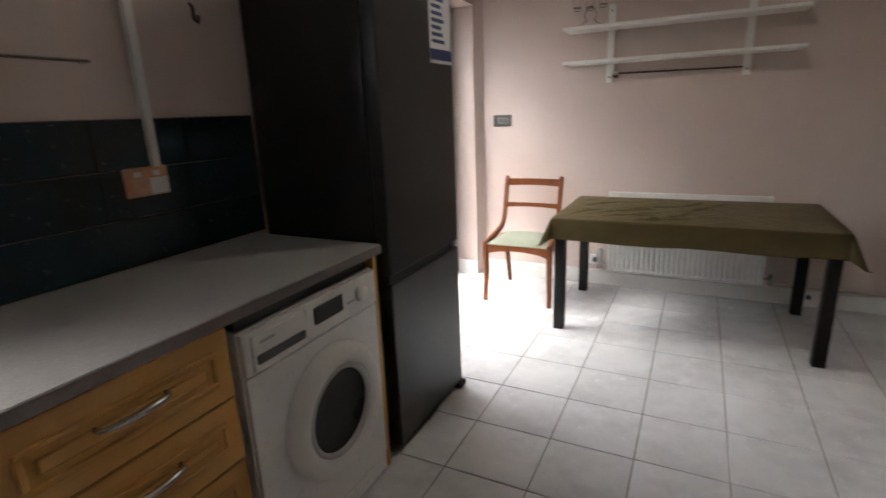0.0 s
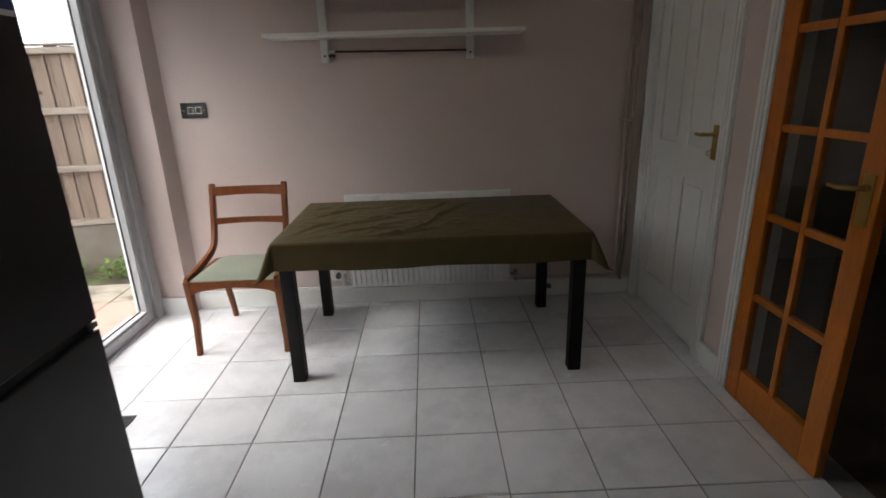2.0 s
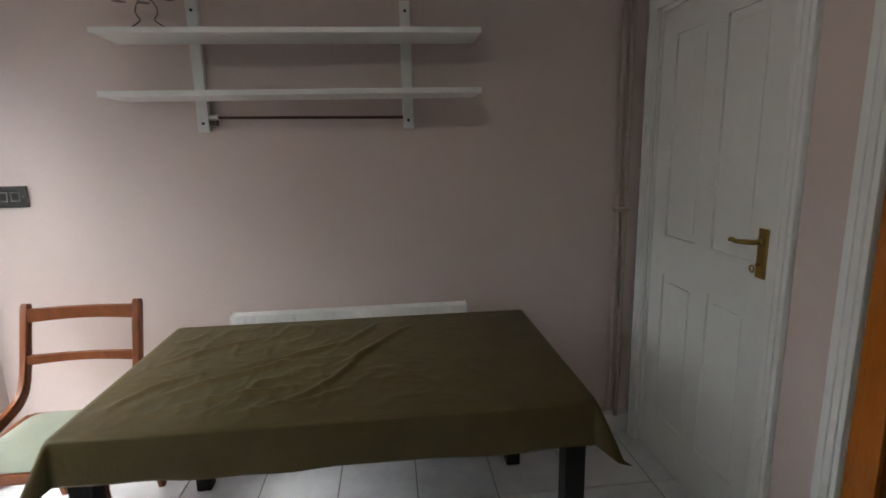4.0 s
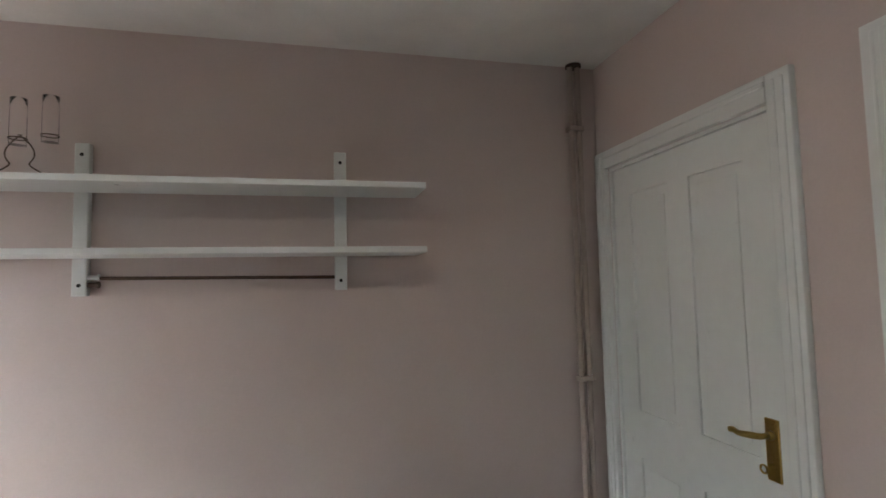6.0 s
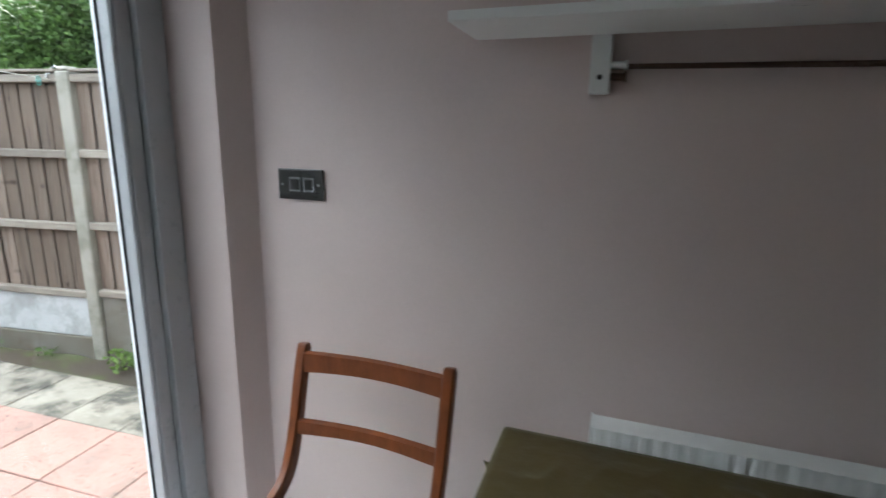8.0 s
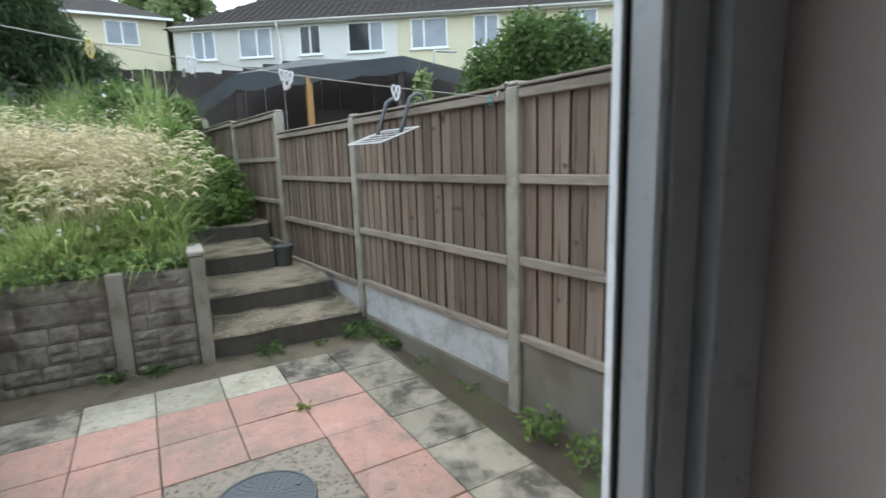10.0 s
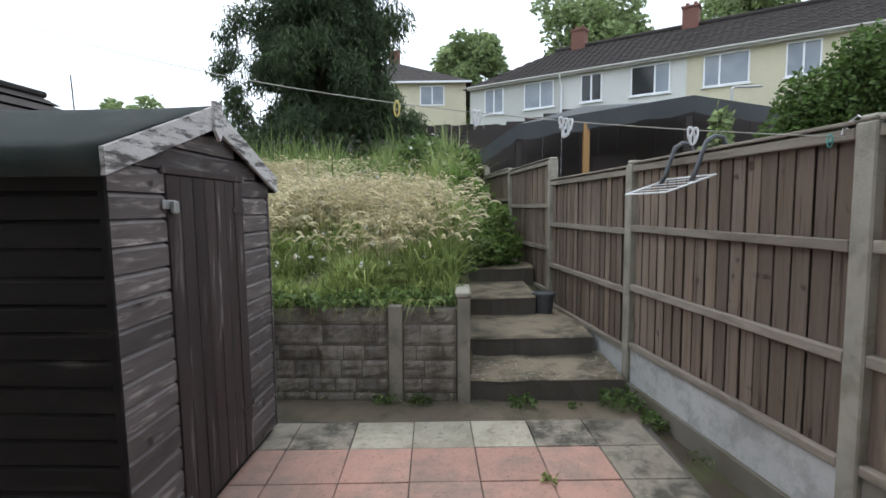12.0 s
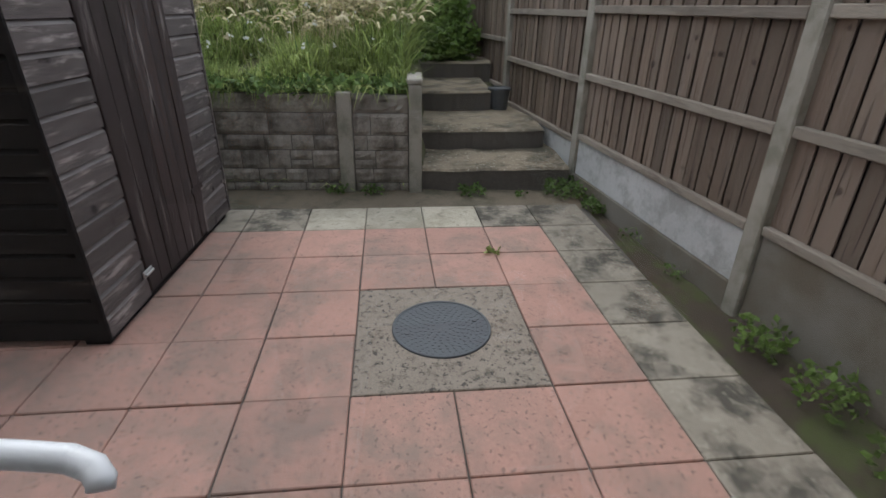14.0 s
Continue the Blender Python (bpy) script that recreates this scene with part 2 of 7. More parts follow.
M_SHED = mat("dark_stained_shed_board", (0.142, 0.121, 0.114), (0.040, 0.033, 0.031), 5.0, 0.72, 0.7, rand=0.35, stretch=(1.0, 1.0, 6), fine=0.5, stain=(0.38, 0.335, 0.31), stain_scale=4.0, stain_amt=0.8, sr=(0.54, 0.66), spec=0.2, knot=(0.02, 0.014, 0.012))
M_SHEDEDGE = mat("worn_pale_board_edge", (0.22, 0.195, 0.185), (0.085, 0.070, 0.065), 6, 0.8, 0.6, rand=0.3, stretch=(1, 1, 4), fine=0.5, spec=0.2)
# stained boards again, darkened in colour for the shade on the house side
M_SHEDSIDE = mat("stained_shed_side_with_shade", (0.016, 0.014, 0.013), (0.010, 0.009, 0.009), 3.5, 0.75, 0.3, rand=0.15, stretch=(0.6, 0.6, 7), fine=0.4, stain=(0.10, 0.085, 0.075), stain_scale=2.6, stain_amt=0.7, sr=(0.58, 0.70), spec=0.1)
M_SHEDDOOR = mat("dark_brown_shed_door", (0.060, 0.046, 0.043), (0.030, 0.022, 0.021), 4, 0.7, 0.5, rand=0.25, stretch=(7, 7, 0.5), fine=0.5, stain=(0.30, 0.26, 0.24), stain_scale=3.0, stain_amt=0.75, sr=(0.57, 0.66), spec=0.2)
M_BARGE = mat("bleached_bargeboard", (0.64, 0.61, 0.58), (0.40, 0.37, 0.35), 5, 0.85, 0.7, stretch=(1.0, 6, 5), fine=0.5, stain=(0.07, 0.060, 0.055), stain_scale=4, stain_amt=0.9, sr=(0.50, 0.60), spec=0.2)
M_FELT = mat("green_grey_roof_felt", (0.044, 0.054, 0.051), (0.024, 0.030, 0.030), 5, 0.95, 0.9, fine=0.6, bscale=120, spec=0.15, stretch=(1, 2.5, 1), stain=(0.075, 0.080, 0.070), stain_scale=2.4, stain_amt=0.6)
M_GALV = mat("galvanised_steel", (0.45, 0.45, 0.44), None, 30, 0.45, 0.1, metal=0.7)
M_WHITEPL = mat("white_plastic", (0.75, 0.76, 0.76), None, 10, 0.4, 0.0)
M_YELLOWPL = mat("yellow_plastic", (0.60, 0.50, 0.14), None, 10, 0.45, 0.0)
M_TEALPL = mat("teal_plastic", (0.10, 0.34, 0.30), None, 10, 0.45, 0.0)
M_GREYPL = mat("dark_grey_plastic", (0.075, 0.08, 0.085), None, 10, 0.5, 0.03)
M_CANVAS = mat("charcoal_canopy_fabric", (0.062, 0.067, 0.070), (0.045, 0.049, 0.052), 2, 0.9, 0.2, fine=0.3, bscale=60)
M_DARKWOOD = mat("shelter_wood_and_gap_shade", (0.040, 0.030, 0.027), None, 4, 0.8, 0.3, stretch=(1, 1, 6))
M_POSTWOOD = mat("orange_timber_post", (0.36, 0.20, 0.07), None, 6, 0.7, 0.2, stretch=(6, 6, 1))
M_REND_W = mat("white_render", (0.66, 0.66, 0.63), (0.60, 0.60, 0.57), 0.8, 0.9, 0.2, fine=0.12)
M_REND_G = mat("off_white_render", (0.56, 0.56, 0.52), (0.50, 0.50, 0.47), 0.8, 0.9, 0.2, fine=0.12)
M_REND_C = mat("cream_render", (0.64, 0.59, 0.43), (0.55, 0.51, 0.37), 0.8, 0.9, 0.2, fine=0.12)
M_ROOF = mat("brown_grey_roof_tile", (0.060, 0.052, 0.048), (0.038, 0.034, 0.033), 1.2, 0.95, 0.4, spec=0.15, rand=0.12, island=0.0, fine=0.45, bscale=14)
M_GUTTER = mat("grey_white_gutter", (0.50, 0.49, 0.45), (0.40, 0.39, 0.36), 4, 0.6, 0.05, fine=0.2)
M_BRICK = mat("red_chimney_brick", (0.20, 0.095, 0.072), None, 6, 0.9, 0.4)
M_WPANE = mat("curtained_window_pane", (0.20, 0.23, 0.27), (0.34, 0.37, 0.40), 1.2, 0.10, 0.0, fine=0.1)
M_WDARK = mat("dark_window_pane", (0.025, 0.028, 0.03), (0.06, 0.06, 0.06), 1.5, 0.08, 0.0, fine=0.1)


def leaf_mat(name, c1, c2, isl=0.35, rough=0.55):
    return mat(name, c1, c2, 0.9, rough, 0.0, island=isl, fine=0.15, spec=0.3, trans=0.4)


M_GRASS = leaf_mat("meadow_grass_green", (0.40, 0.45, 0.165), (0.17, 0.25, 0.065), 0.5)
# white cord, greyed all round for its shaded underside against the sky
M_CORD = mat("shade_greyed_cord", (0.42, 0.40, 0.34), (0.34, 0.32, 0.27), 20, 0.6, 0.1)
M_STRAW = leaf_mat("straw_seed_heads", (0.64, 0.56, 0.38), (0.50, 0.43, 0.25), 0.35)
M_CONIF = leaf_mat("dark_conifer_foliage", (0.088, 0.128, 0.056), (0.040, 0.064, 0.030), 0.5)
M_LEAF = leaf_mat("bright_shrub_leaf", (0.17, 0.26, 0.058), (0.10, 0.17, 0.036), 0.4)
M_BUSH = leaf_mat("dark_bush_leaf", (0.10, 0.16, 0.04), (0.06, 0.105, 0.026), 0.4)
# light green leaf, paled and greyed in colour for the haze over far trees
M_TREE = leaf_mat("hazed_tree_leaf", (0.30, 0.37, 0.17), (0.19, 0.25, 0.10), 0.45)
M_WEED = leaf_mat("low_weed_leaf", (0.145, 0.215, 0.065), (0.085, 0.14, 0.040), 0.45)
M_TALL = leaf_mat("tall_weed_green", (0.28, 0.34, 0.13), (0.13, 0.20, 0.055), 0.45)
M_BLOSSOM = leaf_mat("white_blossom", (0.70, 0.70, 0.66), (0.6, 0.6, 0.55), 0.15)
M_THISTLE = leaf_mat("purple_grey_thistle", (0.16, 0.14, 0.16), (0.10, 0.12, 0.07), 0.3)
M_BARK = mat("tree_bark", (0.07, 0.05, 0.038), None, 6, 0.9, 0.6)


# ---------------------------------------------------------------- mesh helpers
def box(bm, x0, y0, z0, x1, y1, z1, bevel=0.0, seg=1):
    vs = [bm.verts.new(p) for p in ((x0, y0, z0), (x1, y0, z0), (x1, y1, z0), (x0, y1, z0), (x0, y0, z1), (x1, y0, z1), (x1, y1, z1), (x0, y1, z1))]
    fs = [bm.faces.new([vs[i] for i in f]) for f in ((3, 2, 1, 0), (4, 5, 6, 7), (0, 1, 5, 4), (1, 2, 6, 5), (2, 3, 7, 6), (3, 0, 4, 7))]
    if bevel:
        es = list({e for f in fs for e in f.edges})
        bmesh.ops.bevel(bm, geom=es, offset=bevel, segments=seg, affect="EDGES", profile=0.7)
    return vs


def cyl(bm, p0, p1, r, n=12, r1=None):
    p0, p1 = Vector(p0), Vector(p1)
    q = (p1 - p0).to_track_quat("Z", "Y")
    r1 = r if r1 is None else r1
    a = [bm.verts.new(p0 + q @ Vector((r * math.cos(2 * math.pi * i / n), r * math.sin(2 * math.pi * i / n), 0))) for i in range(n)]
    b = [bm.verts.new(p1 + q @ Vector((r1 * math.cos(2 * math.pi * i / n), r1 * math.sin(2 * math.pi * i / n), 0))) for i in range(n)]
    for i in range(n):
        bm.faces.new((a[i], a[(i + 1) % n], b[(i + 1) % n], b[i]))
    bm.faces.new(a[::-1])
    bm.faces.new(b)


def tube(bm, pts, r, n=8):
    """A round bar along points; r is a number or one for each point."""
    pts = [Vector(p) for p in pts]
    rs = r if isinstance(r, (list, tuple)) else [r] * len(pts)
    rings, side = [], None
    for i, p in enumerate(pts):
        d = (pts[min(i + 1, len(pts) - 1)] - pts[max(i - 1, 0)]).normalized()
        if side is None:
            side = d.orthogonal().normalized()
        side = (side - d * side.dot(d)).normalized()
        up = d.cross(side)
        rings.append([bm.verts.new(p + (side * math.cos(2 * math.pi * k / n) + up * math.sin(2 * math.pi * k / n)) * rs[i]) for k in range(n)])
    for a, b in zip(rings, rings[1:]):
        for k in range(n):
            bm.faces.new((a[k], a[(k + 1) % n], b[(k + 1) % n], b[k]))
    bm.faces.new(rings[0][::-1])
    bm.faces.new(rings[-1])


def sweep(bm, pts, w, d):
    """A rectangular bar through points in space: w across x, d across the other way."""
    pts = [Vector(p) for p in pts]
    ws = w if isinstance(w, (list, tuple)) else [w] * len(pts)
    ds = d if isinstance(d, (list, tuple)) else [d] * len(pts)
    # smooth the run of points, then round the corners of the bar
    P, W_, D_ = [], [], []
    for i in range(len(pts) - 1):
        p0, p1, p2, p3 = pts[max(i - 1, 0)], pts[i], pts[i + 1], pts[min(i + 2, len(pts) - 1)]
        for q in range(5):
            f = q / 5
            P.append(0.5 * (2 * p1 + (p2 - p0) * f + (2 * p0 - 5 * p1 + 4 * p2 - p3) * f * f + (3 * p1 - 3 * p2 + p3 - p0) * f ** 3))
            W_.append(ws[i] + (ws[i + 1] - ws[i]) * f)
            D_.append(ds[i] + (ds[i + 1] - ds[i]) * f)
    pts, ws, ds = P + [pts[-1]], W_ + [ws[-1]], D_ + [ds[-1]]
    section = ((-1, -0.7), (-0.7, -1), (0.7, -1), (1, -0.7), (1, 0.7), (0.7, 1), (-0.7, 1), (-1, 0.7))
    rings = []
    for i, p in enumerate(pts):
        t = (pts[min(i + 1, len(pts) - 1)] - pts[max(i - 1, 0)]).normalized()
        a = Vector((1, 0, 0)) if abs(t.x) < 0.9 else Vector((0, 0, 1))
        a = (a - t * a.dot(t)).normalized()
        b = t.cross(a)
        rings.append([bm.verts.new(p + a * sx * ws[i] / 2 + b * sy * ds[i] / 2) for sx, sy in section])
    for a, b in zip(rings, rings[1:]):
        for k in range(8):
            bm.faces.new((a[k], a[(k + 1) % 8], b[(k + 1) % 8], b[k]))
    bm.faces.new(rings[0][::-1])
    bm.faces.new(rings[-1])


def ring(bm, centre, axis, r_in, r_out, depth, n=40, bulge=0.0):
    """A flat ring with rounded front, facing along axis."""
    q = Vector(axis).to_track_quat("Z", "Y")
    prof = [(r_in, 0), (r_in, depth * 0.8), (r_in + (r_out - r_in) * 0.2, depth + bulge), (r_in + (r_out - r_in) * 0.75, depth + bulge), (r_out, depth * 0.55), (r_out, 0)]
    loops = []
    for i in range(n):
        a = 2 * math.pi * i / n
        loops.append([bm.verts.new(Vector(centre) + q @ Vector((r * math.cos(a), r * math.sin(a), h))) for r, h in prof])
    for i in range(n):
        a, b = loops[i], loops[(i + 1) % n]
        for k in range(len(prof) - 1):
            bm.faces.new((a[k], b[k], b[k + 1], a[k + 1]))


def disc(bm, centre, axis, r, depth=0.0, n=40):
    q = Vector(axis).to_track_quat("Z", "Y")
    rows = []
    for rr, h in ((r, 0), (r * 0.8, depth * 0.5), (r * 0.45, depth * 0.85)):
        rows.append([bm.verts.new(Vector(centre) + q @ Vector((rr * math.cos(2 * math.pi * i / n), rr * math.sin(2 * math.pi * i / n), h))) for i in range(n)])
    for a, b in zip(rows, rows[1:]):
        for i in range(n):
            bm.faces.new((a[i], a[(i + 1) % n], b[(i + 1) % n], b[i]))
    bm.faces.new(rows[-1])


def mesh_of(name, bm, material, smooth=False):
    me = bpy.data.meshes.new(name)
    bmesh.ops.recalc_face_normals(bm, faces=bm.faces)
    bm.to_mesh(me)
    bm.free()
    me.materials.append(material)
    if smooth:
        me.polygons.foreach_set("use_smooth", [True] * len(me.polygons))
    return me


def part(name, bm, material, parent=None, label="", smooth=False):
    ob = new(name, mesh_of(name, bm, material, smooth))
    if parent:
        ob.parent = parent
        ob.matrix_parent_inverse = parent.matrix_basis.inverted()
    if label:
        ob["label"] = label
    return ob


def piece(name, me, parent, m=None):
    ob = new(name, me)
    ob.parent = parent
    if m is not None:
        ob.matrix_basis = m
    return ob


def bpart(name, dims, material, parent=None, label="", bevel=0.0, seg=1):
    bm = bmesh.new()
    for d in (dims if isinstance(dims, list) else [dims]):
        box(bm, *d, bevel=bevel, seg=seg)
    return part(name, bm, material, parent, label)


def thing(name, label, category, group="", at=(0, 0, 0)):
    ob = new(name)
    ob.location = at
    ob.empty_display_size = 0.1
    bpy.context.view_layer.update()
    return tagged(ob, label, category, group)


def structure(ob, label, category):
    return tagged(ob, label, category, kind="structure")


def raw(name, verts, faces, material, parent=None, smooth=False):
    me = bpy.data.meshes.new(name)
    me.from_pydata(verts, [], faces)
    me.materials.append(material)
    if smooth:
        me.polygons.foreach_set("use_smooth", [True] * len(me.polygons))
    ob = new(name, me)
    if parent:
        ob.parent = parent
        ob.matrix_parent_inverse = parent.matrix_basis.inverted()
    return ob


# ================================================================ the kitchen
XL, XR, YB, YF, ZC = -1.38, 1.49, 3.687, -1.90, 2.41   # inner faces of the walls
WT = 0.12

# shelf wall, with the low skirting along it
structure(bpart("wall_back", (XL - 0.32, YB, -0.02, XR + WT, YB + 0.28, ZC + 0.02), M_WALL), "pink painted kitchen wall behind the table", "wall")
# outer wall with the patio opening and the window over the worktop
DY0, DY1, DZ1 = 1.93, 3.58, 2.10
WY0, WY1, WZ0, WZ1 = -1.35, -0.05, 1.12, 2.05
bm = bmesh.new()
nib = [(-1.408, 3.602), (-1.358, YB), (XL - 0.32, YB), (XL - 0.32, 3.614), (-1.585, 3.614)]
lo, hi = [bm.verts.new((x, y, -0.02)) for x, y in nib], [bm.verts.new((x, y, ZC)) for x, y in nib]
bm.faces.new(lo)
bm.faces.new(hi[::-1])
for k in range(5):
    bm.faces.new((lo[k], lo[(k + 1) % 5], hi[(k + 1) % 5], hi[k]))
structure(part("wall_nib", bm, M_WALL), "narrow pink wall return beside the patio door", "wall")
structure(bpart("wall_left", [(XL - 0.32, DY0, DZ1, XL, DY1, ZC), (XL - 0.32, WY1, -0.02, XL, DY0, ZC),
                              (XL - 0.32, WY0, -0.02, XL, WY1, WZ0), (XL - 0.32, WY0, WZ1, XL, WY1, ZC), (XL - 0.32, YF - 0.3, -0.02, XL, WY0, ZC)], M_WALL),
          "pink painted outer wall with patio door opening", "wall")
structure(bpart("wall_front", (XL - 0.32, YF - 0.28, -0.02, XR + WT, YF, ZC), M_WALL), "plain pink kitchen wall", "wall")
# inner wall with two doorways
D1A, D1B, D1H = 2.835, 3.600, 1.960     # white door
D2A, D2B, D2H = 1.385, 2.525, 1.965     # glazed double doors
structure(bpart("wall_right", [(XR, D1B, -0.02, XR + WT, YB, ZC), (XR, D1A, D1H, XR + WT, D1B, ZC), (XR, D2B, -0.02, XR + WT, D1A, ZC),
                               (XR, D2A, D2H, XR + WT, D2B, ZC), (XR, YF, -0.02, XR + WT, D2A, ZC)], M_WALL),
          "pink painted inner wall with two doorways", "wall")
structure(bpart("ceiling", (XL - 0.32, YF - 0.28, ZC, XR + WT, YB + 0.28, ZC + 0.15), M_CEIL), "plain white kitchen ceiling", "ceiling")

# plain pendant lamp in the middle of the ceiling
pend = thing("ceiling_lamp", "plain white pendant lamp on the kitchen ceiling", "lamp", at=(LAMP_AT[0], LAMP_AT[1], ZC))
bm = bmesh.new()
cyl(bm, (LAMP_AT[0], LAMP_AT[1], ZC - 0.022), (LAMP_AT[0], LAMP_AT[1], ZC - 0.0005), 0.045, 24, 0.050)
part("rose", bm, M_WHITEPL, pend, smooth=True)
bm = bmesh.new()
cyl(bm, (LAMP_AT[0], LAMP_AT[1], ZC - 0.055), (LAMP_AT[0], LAMP_AT[1], ZC - 0.022), 0.018, 16)
part("holder", bm, M_WHITEPL, pend, smooth=True)
# dished shade, closed above the bulb
bm = bmesh.new()
rows = []
for q in range(9):
    a = 0.5 * math.pi * q / 8
    rows.append([bm.verts.new((LAMP_AT[0] + (0.020 + 0.135 * math.sin(a)) * math.cos(b), LAMP_AT[1] + (0.020 + 0.135 * math.sin(a)) * math.sin(b), ZC - 0.050 - 0.105 * (1 - math.cos(a)))) for b in [2 * math.pi * i / 32 for i in range(32)]])
for a, b in zip(rows, rows[1:]):
    for i in range(32):
        bm.faces.new((a[i], a[(i + 1) % 32], b[(i + 1) % 32], b[i]))
shade = part("shade", bm, M_GLOSS, pend, "white dished metal shade", True)
md = shade.modifiers.new("thickness", "SOLIDIFY")
md.thickness = 0.002

# the dark room behind the glazed doors
structure(bpart("wall_hall", [(4.6, -0.6, -0.02, 4.7, 4.3, ZC), (XR + WT, 4.2, -0.02, 4.6, 4.3, ZC), (XR + WT, -0.6, -0.02, 4.6, -0.5, ZC)], M_HALL), "dim grey walls of the next room", "wall")
structure(bpart("floor_hall", (XR + WT - 0.1, -0.5, -0.12, 4.6, 4.2, -0.006), M_DARKFLOOR), "dark brown floor of the next room", "floor")
structure(bpart("ceiling_hall", (XR + WT, -0.6, ZC, 4.7, 4.3, ZC + 0.1), M_CEIL), "ceiling of the next room", "ceiling")

# skirting boards
structure(bpart("baseboard_back", [(-1.385, YB - 0.018, 0, 1.47, YB, 0.105), (-1.375, YB - 0.012, 0.105, 1.47, YB, 0.118)], M_GLOSS, bevel=0.003), "white gloss skirting board", "skirting")
bm = bmesh.new()
sk = [(-1.402, 3.586), (-1.409, 3.6015), (-1.576, 3.6105), (-1.577, 3.595)]
lo, hi = [bm.verts.new((x, y, 0)) for x, y in sk], [bm.verts.new((x, y, 0.115)) for x, y in sk]
bm.faces.new(lo)
bm.faces.new(hi[::-1])
for k in range(4):
    bm.faces.new((lo[k], lo[(k + 1) % 4], hi[(k + 1) % 4], hi[k]))
structure(part("baseboard_splay", bm, M_GLOSS), "white gloss skirting in the door reveal", "skirting")
structure(bpart("baseboard_right", [(XR - 0.018, 2.60, 0, XR, 2.765, 0.11), (XR - 0.018, YF, 0, XR, 1.31, 0.11)], M_GLOSS, bevel=0.003), "white gloss skirting by the doors", "skirting")


def architrave(name, a, b, h, label):
    root = structure(new(name), label, "door frame")
    w = 0.072
    for dims in ((XR - 0.020, a - w, 0, XR + 0.001, a, h + w), (XR - 0.020, b, 0, XR + 0.001, min(b + w, YB - 0.004), h + w), (XR - 0.020, a, h, XR + 0.001, b, h + w)):
        x0, y0, z0, x1, y1, z1 = dims
        bm = bmesh.new()
        box(bm, *dims, bevel=0.006, seg=2)
        if y1 - y0 < 0.1:
            box(bm, x0 - 0.006, y0 + 0.016, z0, x0 + 0.002, y0 + 0.030, z1 - 0.02, bevel=0.002)
            box(bm, x0 - 0.004, y0 + 0.042, z0, x0 + 0.002, y0 + 0.050, z1 - 0.02, bevel=0.002)
        else:
            box(bm, x0 - 0.006, y0, z0 + 0.040, x0 + 0.002, y1, z0 + 0.054, bevel=0.002)
        part("trim", bm, M_GLOSS, root)
    # jamb lining inside the wall
    part_dims = [(XR + 0.001, a - 0.0, 0, XR + WT, a + 0.012, h), (XR + 0.001, b - 0.012, 0, XR + WT, b, h), (XR + 0.001, a + 0.012, h - 0.012, XR + WT, b - 0.012, h)]
    bpart("jamb", part_dims, M_GLOSS, root)
    return root


architrave("trim_white_door", D1A, D1B, D1H, "white gloss moulded door frame")
architrave("trim_glazed_doors", D2A, D2B, D2H, "white gloss frame round the glazed doors")


def lever(parent, x, y, z, way, s=1.0, key=True):
    """Brass lever handle on a long plate; way: the direction along y in which the lever points."""
    plate = bpart("plate", (x - 0.006, y - 0.021 * s, z - 0.090 * s, x, y + 0.021 * s, z + 0.070 * s), M_BRASS, parent, "long worn brass plate", bevel=0.003, seg=2)
    bm = bmesh.new()
    cyl(bm, (x - 0.004, y, z + 0.028), (x - 0.018, y, z + 0.028), 0.012, 14)
    tube(bm, [(x - 0.014, y, z + 0.028), (x - 0.042, y, z + 0.028), (x - 0.052, y + way * 0.016, z + 0.028), (x - 0.053, y + way * 0.045, z + 0.024),
              (x - 0.052, y + way * 0.062, z + 0.022), (x - 0.050, y + way * 0.080, z + 0.026), (x - 0.050, y + way * 0.090, z + 0.024), (x - 0.050, y + way * 0.092, z + 0.018)],
         [0.008, 0.008, 0.009, 0.0085, 0.0075, 0.008, 0.009, 0.005], 10)
    part("handle", bm, M_BRASS, plate, "curved brass lever", True)
    if key:
        bm = bmesh.new()
        cyl(bm, (x - 0.005, y, z - 0.045), (x - 0.022, y, z - 0.045), 0.004, 8)
        ring(bm, (x - 0.024, y + way * 0.014, z - 0.060), (1, 0, 0), 0.008, 0.013, 0.003, 16)
        part("key", bm, M_BRASS, plate, "small brass key")


# the white panelled door
white_door = structure(new("door_1"), "closed white panelled door with brass lever handle", "door")
bm = bmesh.new()
dx = XR + 0.012
rails = [(0.004, 0.21), (0.86, 1.03), (1.84, 1.952)]
stiles = [(D1A + 0.014, D1A + 0.116), (D1A + 0.335, D1A + 0.430), (D1B - 0.116, D1B - 0.014)]
for y0, y1 in stiles:
    box(bm, dx, y0, 0.004, dx + 0.036, y1, 1.946)
for z0, z1 in rails:
    for (a, b), (c, d) in zip(stiles, stiles[1:]):
        box(bm, dx, b, z0, dx + 0.036, c, min(z1, 1.946))
leaf = part("leaf", bm, M_GLOSS, white_door)
for z0, z1 in ((0.21, 0.86), (1.03, 1.84)):
    for (a, b), (c, d) in zip(stiles, stiles[1:]):
        bm = bmesh.new()
        box(bm, dx + 0.0085, b, z0, dx + 0.030, c, z1)
        box(bm, dx + 0.0055, b + 0.030, z0 + 0.030, dx + 0.012, c - 0.030, z1 - 0.030, bevel=0.005, seg=2)
        part("panel", bm, M_GLOSS, white_door)
lever(white_door, dx, D1A + 0.070, 1.075, 1)
bpart("latch_plate", (XR - 0.004, D1A - 0.004, 1.05, XR + 0.010, D1A + 0.0015, 1.13), M_GALV, white_door)

# the glazed pine doors: one leaf shut, its partner swung into the next room


